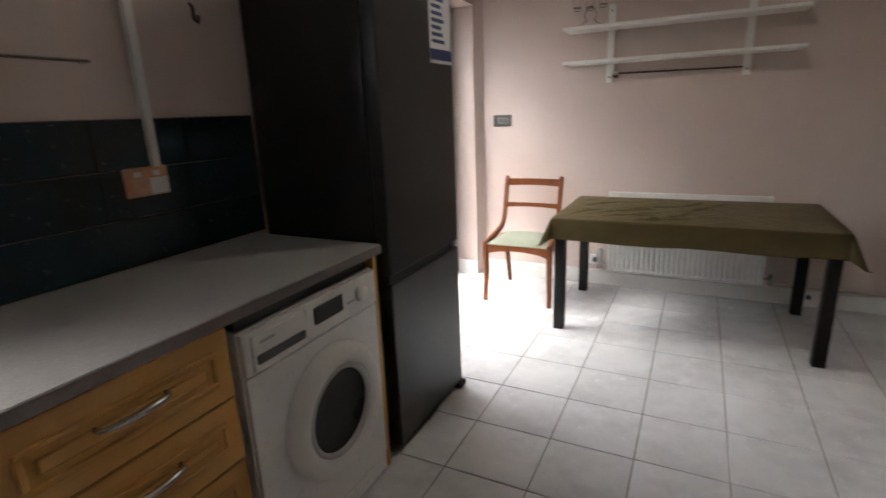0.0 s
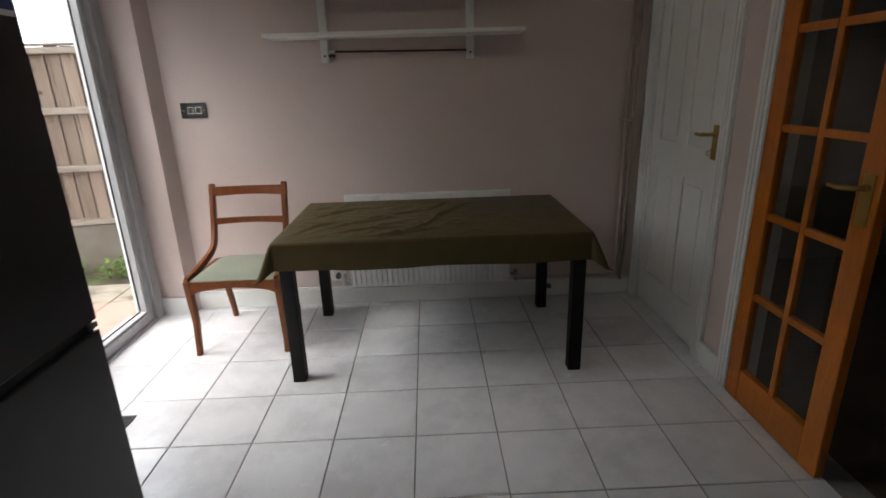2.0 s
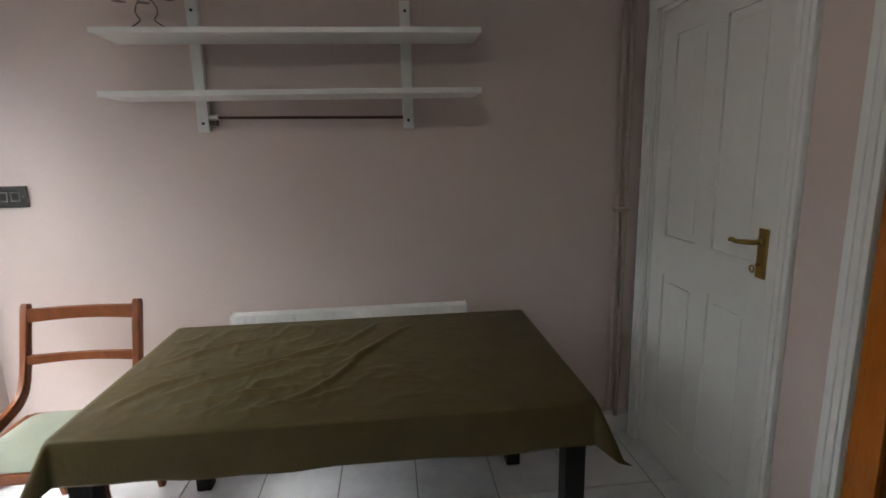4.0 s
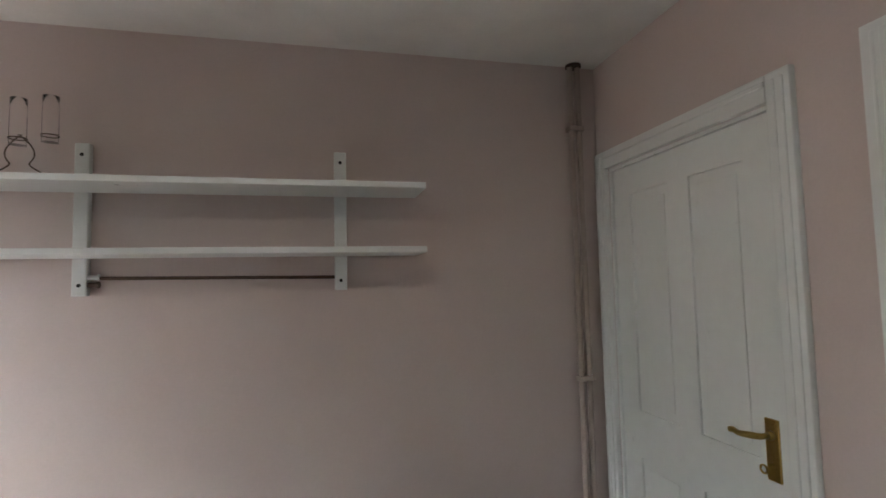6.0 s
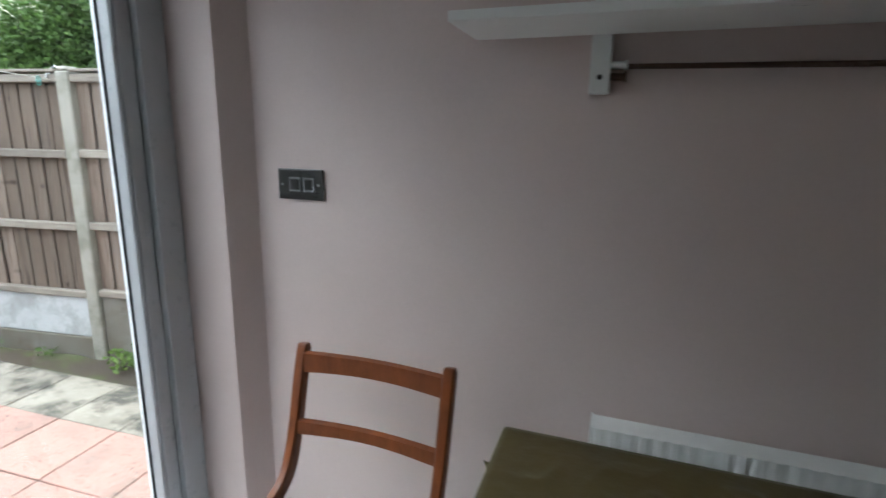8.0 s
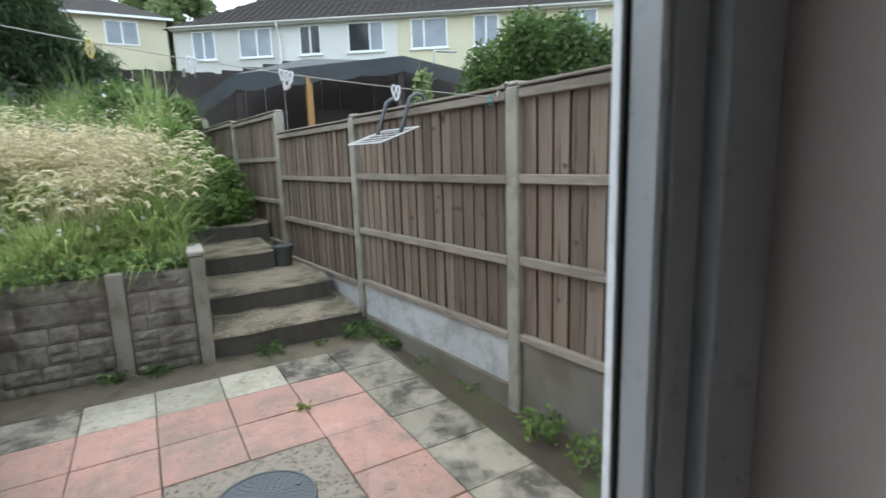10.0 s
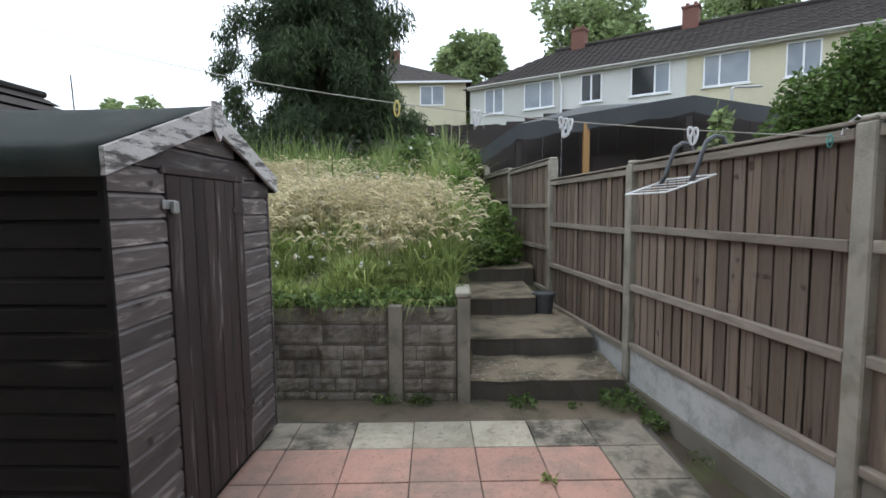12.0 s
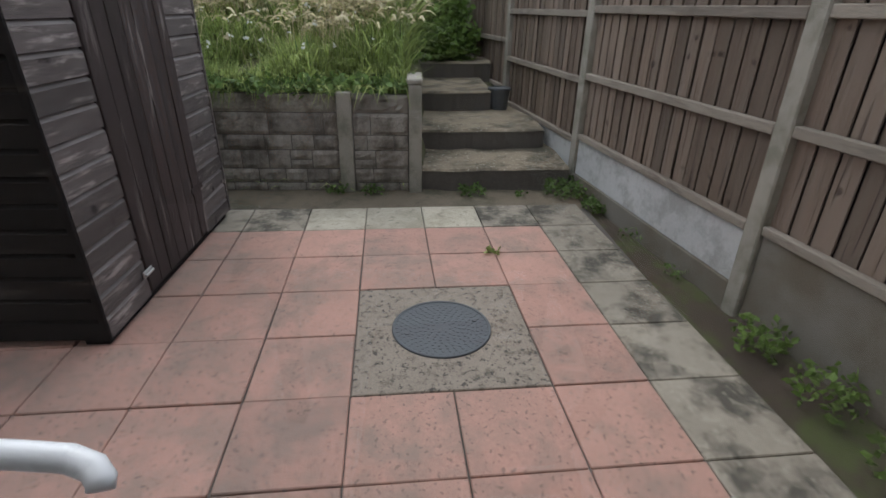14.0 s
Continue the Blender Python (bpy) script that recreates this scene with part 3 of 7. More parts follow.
def pine_leaf(name, w, label, handle_side):
    """A leaf in the plane x = 0, from y = 0 (hinge) to y = -w."""
    root = tagged(new(name), label, "door", kind="structure")
    h, t = 1.945, 0.038
    bottom, top, st = 0.155, 0.10, 0.085
    for y0, y1 in ((-st, -0.002), (-w, -w + st)):
        bpart("stile", (0, y0, 0.006, t, y1, h), M_PINE_V, root, bevel=0.003)
    for z0, z1 in ((0.006, bottom), (h - top, h)):
        bpart("rail", (0.001, -w + st, z0, t - 0.001, -st, z1), M_PINE_V, root, bevel=0.003)
    gw = w - 2 * st
    bpart("glazing_bar", (0.006, -w / 2 - 0.014, bottom, t - 0.006, -w / 2 + 0.014, h - top), M_PINE_V, root, bevel=0.005, seg=2)
    n = 5
    gh = (h - top - bottom) / n
    for k in range(1, n):
        z = bottom + k * gh
        bpart("glazing_bar", [(0.005, -w + st, z - 0.014, t - 0.005, -w / 2 - 0.0145, z + 0.014), (0.005, -w / 2 + 0.0145, z - 0.014, t - 0.005, -st, z + 0.014)], M_PINE_V, root, bevel=0.005, seg=2)
    for k in range(n):
        for a, b in ((-w + st, -w / 2 - 0.014), (-w / 2 + 0.014, -st)):
            pane = bpart("pane", (t / 2 - 0.002, a, bottom + k * gh + 0.014, t / 2 + 0.002, b, bottom + (k + 1) * gh - 0.014), M_GLASS_IN, root, "clear glass pane")
            pane.visible_shadow = False
    lever(root, 0.0, -w + 0.042, 1.00, 1, 1.0, False)
    return root


fd = pine_leaf("door_2", 0.555, "closed varnished pine glazed door leaf with ten panes", 1)
fd.matrix_basis = pose(XR - 0.025, D2B - 0.018, 0)
fd2 = pine_leaf("door_3", 0.555, "varnished pine glazed door leaf opened into the next room", 1)
fd2.matrix_basis = pose(XR + 0.12, D2A + 0.016, 0, 0, 0, 84)
hall_switch = thing("wall_socket", "white square switch plate on the dim wall", "switch")
bpart("plate", (2.70, 4.188, 1.32, 2.79, 4.199, 1.41), M_WHITEPL, hall_switch, bevel=0.003)
bpart("rocker", (2.73, 4.183, 1.345, 2.76, 4.189, 1.385), M_WHITEPL, hall_switch)

# patio door: outer frame, a shut right-hand sash, a second sash behind
FX0, FX1 = -1.690, -1.578
patio = structure(new("window_patio_door"), "white plastic patio door with large clear glass panes", "patio door")
fw = 0.055
bpart("door_frame", [(FX0, DY1 - fw, 0.0, FX1, DY1 + 0.030, DZ1), (FX0, DY0 + 0.001, 0.0, FX1, DY0 + fw, DZ1)], M_FRAME, patio, bevel=0.004, seg=2)
bpart("door_frame", [(FX0, DY0 + fw, -0.004, FX1, DY1 - fw, 0.011), (FX0, DY0 + fw, DZ1 - fw, FX1, DY1 - fw, DZ1 - 0.001)], M_FRAME, patio, bevel=0.004, seg=2)
bpart("sill", (FX0 - 0.10, DY0, -0.05, FX0, DY1, 0.012), M_FRAME, patio, bevel=0.004)


def sash(y0, y1, x0, x1, name):
    s, sb = 0.044, 0.060
    z0, z1 = 0.013, DZ1 - fw - 0.002
    root = bpart(name, [(x0, y0, z0, x1, y0 + s, z1), (x0, y1 - s, z0, x1, y1, z1), (x0, y0 + s, z0, x1, y1 - s, z0 + sb), (x0, y0 + s, z1 - s, x1, y1 - s, z1)], M_FRAME, patio, bevel=0.004, seg=2)
    xm = x0 + 0.022
    ya, yb, za, zb = y0 + s, y1 - s, z0 + sb, z1 - s
    # sloping bead between the stile and the glass
    for dims in ((xm + 0.006, ya, za, x1 - 0.004, ya + 0.012, zb), (xm + 0.006, yb - 0.012, za, x1 - 0.004, yb, zb), (xm + 0.006, ya + 0.012, za, x1 - 0.004, yb - 0.012, za + 0.012), (xm + 0.006, ya + 0.012, zb - 0.012, x1 - 0.004, yb - 0.012, zb)):
        bpart("bead", dims, M_FRAME, root, bevel=0.004)
    # outer beads keep the full white, as the daylit copy of the frame plastic
    for dims in ((xm - 0.020, ya - 0.002, za, xm - 0.004, ya + 0.010, zb), (xm - 0.020, yb - 0.010, za, xm - 0.004, yb + 0.002, zb)):
        bpart("bead", dims, M_UPVC, root, bevel=0.003)
    for dims in ((xm + 0.002, ya + 0.0, za, xm + 0.006, ya + 0.016, zb), (xm + 0.002, yb - 0.016, za, xm + 0.006, yb, zb), (xm + 0.002, ya + 0.016, za, xm + 0.006, yb - 0.016, za + 0.016)):
        bpart("gasket", dims, M_GASKET, root)
    pane = bpart("pane", (xm - 0.002, ya, za, xm + 0.002, yb, zb), M_GLASS, root, "clear glass pane")
    pane.visible_shadow = False
    return root


right_sash = sash(2.775, DY1 - fw - 0.004, -1.672, -1.598, "sash")
left_sash = sash(DY0 + fw + 0.004, 2.770, -1.672, -1.598, "sash")
bpart("seal", (-1.66, DY1 - fw - 0.004, 0.012, -1.602, DY1 - fw - 0.0005, DZ1 - fw), M_GASKET, patio)
bpart("seal", (-1.66, 2.7705, 0.012, -1.602, 2.7745, DZ1 - fw), M_GASKET, patio)
bm = bmesh.new()
box(bm, -1.682, 2.800, 0.88, -1.672, 2.832, 1.11, bevel=0.004, seg=2)
tube(bm, [(-1.680, 2.815, 1.014), (-1.703, 2.815, 1.014), (-1.714, 2.823, 1.013), (-1.716, 2.845, 1.011), (-1.716, 2.92, 1.007), (-1.714, 2.952, 1.005), (-1.710, 2.966, 1.002), (-1.705, 2.972, 0.998), (-1.701, 2.973, 0.995)],
     [0.009, 0.009, 0.009, 0.0085, 0.008, 0.008, 0.008, 0.0078, 0.007], 16)
part("handle", bm, M_UPVC, right_sash, "white lever handle", True)

# kitchen window over the worktop
kwin = structure(new("window_1"), "white plastic window over the worktop", "window")
s = 0.06
bpart("window_frame", [(FX0, WY0, WZ0, FX1, WY0 + s, WZ1), (FX0, WY1 - s, WZ0, FX1, WY1, WZ1), (FX0, WY0 + s, WZ0, FX1, WY1 - s, WZ0 + s), (FX0, WY0 + s, WZ1 - s, FX1, WY1 - s, WZ1)], M_UPVC, kwin, bevel=0.004)
bpart("window_sill", (FX1, WY0, WZ0, XL + 0.04, WY1, WZ0 + 0.02), M_UPVC, kwin)
p_ = bpart("pane", (-1.64, WY0 + s, WZ0 + s, -1.636, WY1 - s, WZ1 - s), M_GLASS, kwin)
p_.visible_shadow = False

# ---------------------------------------------------------------- shelves
shelf = thing("wall_shelf", "white painted two-tier wooden wall shelf on two uprights", "shelf", at=(0, YB, 1.5))
for z in (1.622, 1.838):
    bpart("board", (-0.685, YB - 0.240, z, 0.706, YB - 0.030, z + 0.020), M_GLOSS, shelf, bevel=0.003, seg=2)
for x in (-0.424, 0.407):
    up = bpart("upright", (x, YB - 0.030, 1.500, x + 0.044, YB - 0.0005, 2.004), M_GLOSS, shelf, bevel=0.003)
    for z in (1.535, 1.965):
        bm = bmesh.new()
        cyl(bm, (x + 0.022, YB - 0.030, z), (x + 0.022, YB - 0.033, z), 0.006, 12)
        part("screw", bm, M_BLACK, up)
rod = thing("hanging_rod", "thin dark metal rod between the shelf uprights", "rail", at=(0, YB - 0.02, 1.53))
bm = bmesh.new()
cyl(bm, (-0.380, YB - 0.016, 1.558), (0.407, YB - 0.016, 1.548), 0.006, 8)
part("bar", bm, M_WIRE, rod)
for z in (1.560, 1.536):
    bm = bmesh.new()
    cyl(bm, (-0.380, YB - 0.020, z), (-0.350, YB - 0.020, z), 0.008, 12)
    cyl(bm, (-0.352, YB - 0.020, z), (-0.346, YB - 0.020, z), 0.011, 12)
    part("bracket_peg", bm, M_GLOSS if z > 1.55 else M_WIRE, rod)

orn = thing("candle_holder", "curled rusty wire holder with clear glass tea-light tubes", "candle holder", at=(-0.51, 3.55, 1.858))
bm = bmesh.new()
for cx, s_ in ((-0.575, 1), (-0.475, -1)):
    # a foot coil, then one long S up to the rings
    tube(bm, [(cx + s_ * (0.055 - 0.055 * math.cos(a)) - s_ * 0.02, 3.555 - 0.018 * math.sin(a), 1.862 + 0.0006 * a) for a in [0.4 * i for i in range(9)]], 0.0024, 6)
    tube(bm, [(cx - s_ * 0.02 + s_ * (0.075 * f + 0.022 * math.sin(f * 6.28)), 3.553, 1.862 + 0.125 * f + 0.010 * math.sin(f * 6.28 + 1)) for f in [i / 16 for i in range(17)]], 0.0024, 6)
part("wire_stand", bm, M_WIRE, orn, smooth=True)
for cx, cz in ((-0.615, 1.965), (-0.53, 1.960), (-0.445, 1.972)):
    bm = bmesh.new()
    ring(bm, (cx, 3.55, cz), (0, 0, 1), 0.0205, 0.022, 0.145, 24)
    disc(bm, (cx, 3.55, cz + 0.002), (0, 0, 1), 0.020, 0, 20)
    part("glass_tube", bm, M_GLASS_TUBE, orn, "clear glass tube", True)
    bm = bmesh.new()
    ring(bm, (cx, 3.55, cz + 0.020), (0, 0, 1), 0.0225, 0.0245, 0.004, 20)
    part("wire_ring", bm, M_WIRE, orn)

# switch plate
sw = thing("light_switch", "dark chrome double switch plate on the pink wall", "switch", at=(-1.2, YB, 1.26))
bpart("plate", (-1.277, YB - 0.008, 1.216, -1.128, YB, 1.304), M_SWITCH, sw, bevel=0.004, seg=2)
for x in (-1.237, -1.191):
    fr = bpart("rocker_frame", [(x - 0.0, YB - 0.011, 1.240, x + 0.036, YB - 0.008, 1.245), (x, YB - 0.011, 1.276, x + 0.036, YB - 0.008, 1.281), (x, YB - 0.011, 1.245, x + 0.004, YB - 0.008, 1.276), (x + 0.032, YB - 0.011, 1.245, x + 0.036, YB - 0.008, 1.276)], M_CHROME, sw, "bright chrome surround")
    bpart("rocker", (x + 0.005, YB - 0.012, 1.246, x + 0.031, YB - 0.008, 1.275), M_SWITCH, sw, bevel=0.002)
for x in (-1.262, -1.143):
    bm = bmesh.new()
    cyl(bm, (x, YB - 0.008, 1.26), (x, YB - 0.010, 1.26), 0.004, 10)
    part("screw", bm, M_CHROME, sw)

# radiator
rad = thing("radiator", "white ribbed panel radiator under the shelf", "radiator", at=(0.15, YB, 0.15))
rx0, rx1, ry0, ry1, rz0, rz1 = -0.352, 0.652, 3.572, 3.645, 0.150, 0.740
bm = bmesh.new()
nrib, prof = 30, []
for i in range(nrib):
    x, w = rx0 + i * (rx1 - rx0) / nrib, (rx1 - rx0) / nrib
    prof += [(x, 0.012), (x + 0.14 * w, 0.012), (x + 0.30 * w, 0.0), (x + 0.70 * w, 0.0), (x + 0.86 * w, 0.012)]
prof.append((rx1, 0.012))
rows = []
for z, f in ((rz0, 0.25), (rz0 + 0.020, 0.25), (rz0 + 0.035, 1.0), (rz1 - 0.110, 1.0), (rz1 - 0.085, 0.25), (rz1 - 0.002, 0.25)):
    rows.append([bm.verts.new((x, ry0 + 0.003 * (1 - f) + o * (f if o else 1) + (0.0 if f == 1 else -o * 0.0), z)) for x, o in prof])
rows.append([bm.verts.new((x, ry0 + 0.022, rz1 - 0.002)) for x, o in prof])
rows.append([bm.verts.new((x, ry0 + 0.022, rz0)) for x, o in prof])
for a, c in zip(rows, rows[1:] + rows[:1]):
    for k in range(len(prof) - 1):
        bm.faces.new((a[k], a[k + 1], c[k + 1], c[k]))
part("front_panel", bm, M_RAD, rad)
bpart("back_panel", (rx0, ry1 - 0.010, rz0, rx1, ry1, rz1 - 0.006), M_RAD, rad)
for x in (rx0 - 0.004, rx1 - 0.002):
    bpart("end_cover", (x, ry0 + 0.002, rz0 + 0.02, x + 0.006, ry1, rz1), M_RAD, rad, bevel=0.002)
bm = bmesh.new()
box(bm, rx0, ry0 + 0.0225, rz1 - 0.012, rx1, ry1 - 0.011, rz1 - 0.006)
part("top_grille", bm, M_RAD, rad)
bm = bmesh.new()
cyl(bm, (rx0 - 0.004, 3.61, 0.185), (rx0 - 0.055, 3.61, 0.185), 0.011, 12)
cyl(bm, (rx0 - 0.055, 3.61, 0.150), (rx0 - 0.055, 3.61, 0.235), 0.016, 14)
cyl(bm, (rx0 - 0.055, 3.61, 0.235), (rx0 - 0.055, 3.61, 0.300), 0.022, 16)
part("valve", bm, M_WHITEPL, rad, "white thermostatic valve", True)
bm = bmesh.new()
cyl(bm, (rx1 + 0.004, 3.61, 0.185), (rx1 + 0.045, 3.61, 0.185), 0.010, 12)
cyl(bm, (rx1 + 0.045, 3.61, 0.150), (rx1 + 0.045, 3.61, 0.215), 0.014, 14)
part("valve", bm, M_CHROME, rad, "chrome lockshield valve", True)
for x in (-0.2, 0.46):
    bpart("bracket", (x, ry1, 0.25, x + 0.04, YB, 0.65), M_RAD, rad)

# painted pipes in the corner and along the skirting
pipes = thing("heating_pipes", "pink painted copper heating pipes in the corner", "pipe", at=(1.38, 3.65, 0))
for x, r in ((1.368, 0.011), (1.402, 0.011)):
    bm = bmesh.new()
    if x < 1.39:
        tube(bm, [(x, 3.662, ZC), (x, 3.662, 0.16), (x - 0.01, 3.662, 0.138), (x - 0.03, 3.662, 0.132), (0.74, 3.662, 0.132), (0.70, 3.640, 0.134), (0.697, 3.615, 0.150)], r, 10)
    else:
        tube(bm, [(x, 3.662, ZC), (x, 3.662, 0.10)], r, 10)
    part("pipe", bm, M_PIPE, pipes, smooth=True)
for z in (1.125, 2.14):
    bpart("pipe_clip", (1.352, 3.645, z - 0.010, 1.418, YB, z + 0.010), M_PIPE, pipes, "small painted pipe clip", bevel=0.003)
bm = bmesh.new()
cyl(bm, (1.385, 3.662, ZC - 0.012), (1.385, 3.662, ZC - 0.001), 0.032, 20)
part("collar", bm, M_BARK, pipes)

# low wall box with cable by the radiator
sock = thing("wall_socket", "white double socket low beside the radiator", "socket", at=(-0.47, YB, 0.2))
bpart("plate", (-0.50, YB - 0.030, 0.165, -0.425, YB, 0.24), M_WHITEPL, sock, bevel=0.004)
bm = bmesh.new()
cyl(bm, (-0.445, YB - 0.030, 0.205), (-0.445, YB - 0.060, 0.205), 0.018, 14)
part("plug", bm, M_GREYPL, sock, "dark plug")
cap = thing("pipe_cap", "small dark round cap on the skirting", "cap", at=(0.93, YB - 0.02, 0.07))
bm = bmesh.new()
cyl(bm, (0.93, YB - 0.018, 0.068), (0.93, YB - 0.035, 0.068), 0.016, 16)
part("disc", bm, M_GREYPL, cap)

# ---------------------------------------------------------------- table, cloth and chair
TX0, TX1, TY0, TY1, TZ = -0.545, 0.885, 2.715, 3.545, 0.706
table = thing("dining_table", "rectangular dining table with square black legs", "table", at=(0.17, 3.13, 0))
bpart("tabletop", (TX0 + 0.006, TY0 + 0.006, TZ - 0.026, TX1 - 0.006, TY1 - 0.006, TZ), M_BLACKWOOD, table, bevel=0.003)
bpart("apron", [(TX0 + 0.07, TY0 + 0.030, TZ - 0.105, TX1 - 0.07, TY0 + 0.050, TZ - 0.0265), (TX0 + 0.07, TY1 - 0.050, TZ - 0.105, TX1 - 0.07, TY1 - 0.030, TZ - 0.0265),
                (TX0 + 0.030, TY0 + 0.07, TZ - 0.105, TX0 + 0.050, TY1 - 0.07, TZ - 0.0265), (TX1 - 0.050, TY0 + 0.07, TZ - 0.105, TX1 - 0.030, TY1 - 0.07, TZ - 0.0265)], M_BLACKWOOD, table)
for x in (TX0 + 0.012, TX1 - 0.072):
    for y in (TY0 + 0.012, TY1 - 0.072):
        bpart("leg", (x, y, 0.0, x + 0.060, y + 0.060, TZ - 0.0265), M_BLACKWOOD, table, bevel=0.003)

# the tablecloth: a grid that lies on the top, falls over the edges and flares at the corners
bm = bmesh.new()
drop, nx, ny = 0.135, 230, 150
hx, hy = (TX1 - TX0) / 2, (TY1 - TY0) / 2
cx, cy = (TX0 + TX1) / 2, (TY0 + TY1) / 2
grid = []
for j in range(ny + 1):
    row = []
    for i in range(nx + 1):
        u = -1 + 2 * i / nx
        v = -1 + 2 * j / ny
        a, b = u * (hx + drop), v * (hy + drop)
        ox, oy = max(0, abs(a) - hx), max(0, abs(b) - hy)
        over = min(math.hypot(ox, oy), drop * 1.25)
        wob = noise.noise((a * 3.1, b * 3.1, 0.4))
        px = math.copysign(min(abs(a), hx), a)
        py = math.copysign(min(abs(b), hy), b)
        z = TZ + 0.004
        if over > 0:
            out = 0.008 + 0.10 * over + 0.020 * noise.noise((a * 5, b * 5, 2.0)) * over / drop
            if ox > 0 and oy > 0:
                out += 0.55 * min(ox, oy)
            px += math.copysign(out * (ox / max(over, 1e-6)), a)
            py += math.copysign(out * (oy / max(over, 1e-6)), b)
            z -= over * (0.96 + 0.06 * wob) - 0.004 * min(1, over / 0.02)
        else:
            edge = min(1, min(hx - abs(a), hy - abs(b)) / 0.08)
            cr = 0.0
            for k, (qx, qy, ang, ln) in enumerate(((-0.35, -0.10, 0.75, 0.25), (-0.20, 0.05, 0.60, 0.22), (-0.05, -0.15, 0.95, 0.30), (0.10, 0.10, 0.80, 0.26), (-0.48, 0.12, 0.5, 0.18), (-0.55, -0.18, 0.9, 0.16), (-0.30, -0.25, 0.45, 0.20), (0.02, 0.22, 1.2, 0.15), (-0.15, -0.30, 0.3, 0.22))):
                dx_, dy_ = a - qx, b - qy
                al = dx_ * math.cos(ang) + dy_ * math.sin(ang)
                ac = -dx_ * math.sin(ang) + dy_ * math.cos(ang) + 0.03 * math.sin(al * 9 + k)
                cr += 0.010 * math.exp(-(ac / 0.013) ** 2) * max(0, 1 - (al / ln) ** 2)
            soft = max(0.0, min(1.0, 0.75 - 1.1 * a)) * (0.4 + 0.6 * max(0, noise.noise((a * 2.3, b * 2.3, 6.0)) + 0.4))
            for fq, ht in ((6.0, 0.007), (12.0, 0.004)):
                rdg = 1 - min(1, 3.2 * abs(noise.noise((a * fq + b * fq * 0.5, b * fq * 0.8 - a * fq * 0.5, fq))))
                cr += soft * ht * rdg * rdg
            z += max(0, edge) * (cr + 0.0015 * (1 + wob))
        row.append(bm.verts.new((cx + px, cy + py, z)))
    grid.append(row)
for j in range(ny):
    for i in range(nx):
        bm.faces.new((grid[j][i], grid[j][i + 1], grid[j + 1][i + 1], grid[j + 1][i]))
me = mesh_of("tablecloth", bm, M_CLOTH, True)
cloth = tagged(new("tablecloth", me), "olive green wipe-clean tablecloth with soft creases", "tablecloth")
th = cloth.modifiers.new("thickness", "SOLIDIFY")
th.thickness, th.offset = 0.0015, 1.0

# chair, facing the room, its seat partly under the cloth
chair = thing("dining_chair", "mahogany dining chair with sage green padded seat", "chair", at=(-0.90, 3.28, 0))
CXL, CXR = -1.108, -0.690


def splay(sx, y):
    """The seat widens towards its front edge."""
    return (0.042 if sx > 0 else 0.004) * sx * max(0.0, min(1.0, (3.43 - y) / 0.38))


for x, sx in ((CXL, -1), (CXR, 1)):
    bm = bmesh.new()
    sweep(bm, [(x + splay(sx, y) + o * sx, y, z) for o, y, z in ((0.005, 3.045, 0.0), (0.004, 3.058, 0.10), (0, 3.062, 0.20), (0, 3.052, 0.32), (0, 3.045, 0.425))], [0.028, 0.030, 0.032, 0.034, 0.036], [0.030, 0.032, 0.035, 0.040, 0.044])
    part("leg", bm, M_MAHOG, chair)
    # back leg and back post in one sweep
    bm = bmesh.new()
    xb = x - sx * 0.012
    sweep(bm, [(xb, 3.545, 0.0), (xb, 3.515, 0.12), (xb, 3.475, 0.26), (xb, 3.445, 0.40)], [0.026, 0.028, 0.030, 0.030], [0.032, 0.036, 0.040, 0.042])
    part("leg", bm, M_MAHOG, chair)
    bm = bmesh.new()
    sweep(bm, [(x + splay(sx, y), y, z) for y, z in ((3.030, 0.430), (3.120, 0.438), (3.25, 0.455), (3.36, 0.478), (3.42, 0.510), (3.452, 0.560), (3.478, 0.64), (3.505, 0.75), (3.528, 0.835), (3.532, 0.850))],
          [0.024, 0.026, 0.026, 0.026, 0.026, 0.028, 0.030, 0.032, 0.032, 0.022], [0.030, 0.036, 0.040, 0.042, 0.046, 0.044, 0.038, 0.034, 0.030, 0.020])
    part("back_post", bm, M_MAHOG, chair)
    bm = bmesh.new()
    sweep(bm, [(x + splay(sx, 3.07), 3.07, 0.397), (x + splay(sx, 3.25), 3.25, 0.397), (x, 3.44, 0.397)], 0.022, 0.054)
    part("side_rail", bm, M_MAHOG, chair)
bm = bmesh.new()
nseg, rows = 12, []
for i in range(nseg + 1):
    a = i / nseg
    x = CXL + 0.012 + a * (CXR - CXL + 0.016)
    arch = 0.034 * math.sin(math.pi * a) ** 0.6
    rows.append([bm.verts.new(p) for p in ((x, 3.030, 0.355 + arch), (x, 3.052, 0.355 + arch), (x, 3.052, 0.424), (x, 3.030, 0.424))])
for a, c in zip(rows, rows[1:]):
    for k in range(4):
        bm.faces.new((a[k], a[(k + 1) % 4], c[(k + 1) % 4], c[k]))
bm.faces.new(rows[0])
bm.faces.new(rows[-1][::-1])
part("front_rail", bm, M_MAHOG, chair)
bpart("back_rail", (CXL + 0.01, 3.435, 0.365, CXR - 0.01, 3.455, 0.424), M_MAHOG, chair, bevel=0.003)
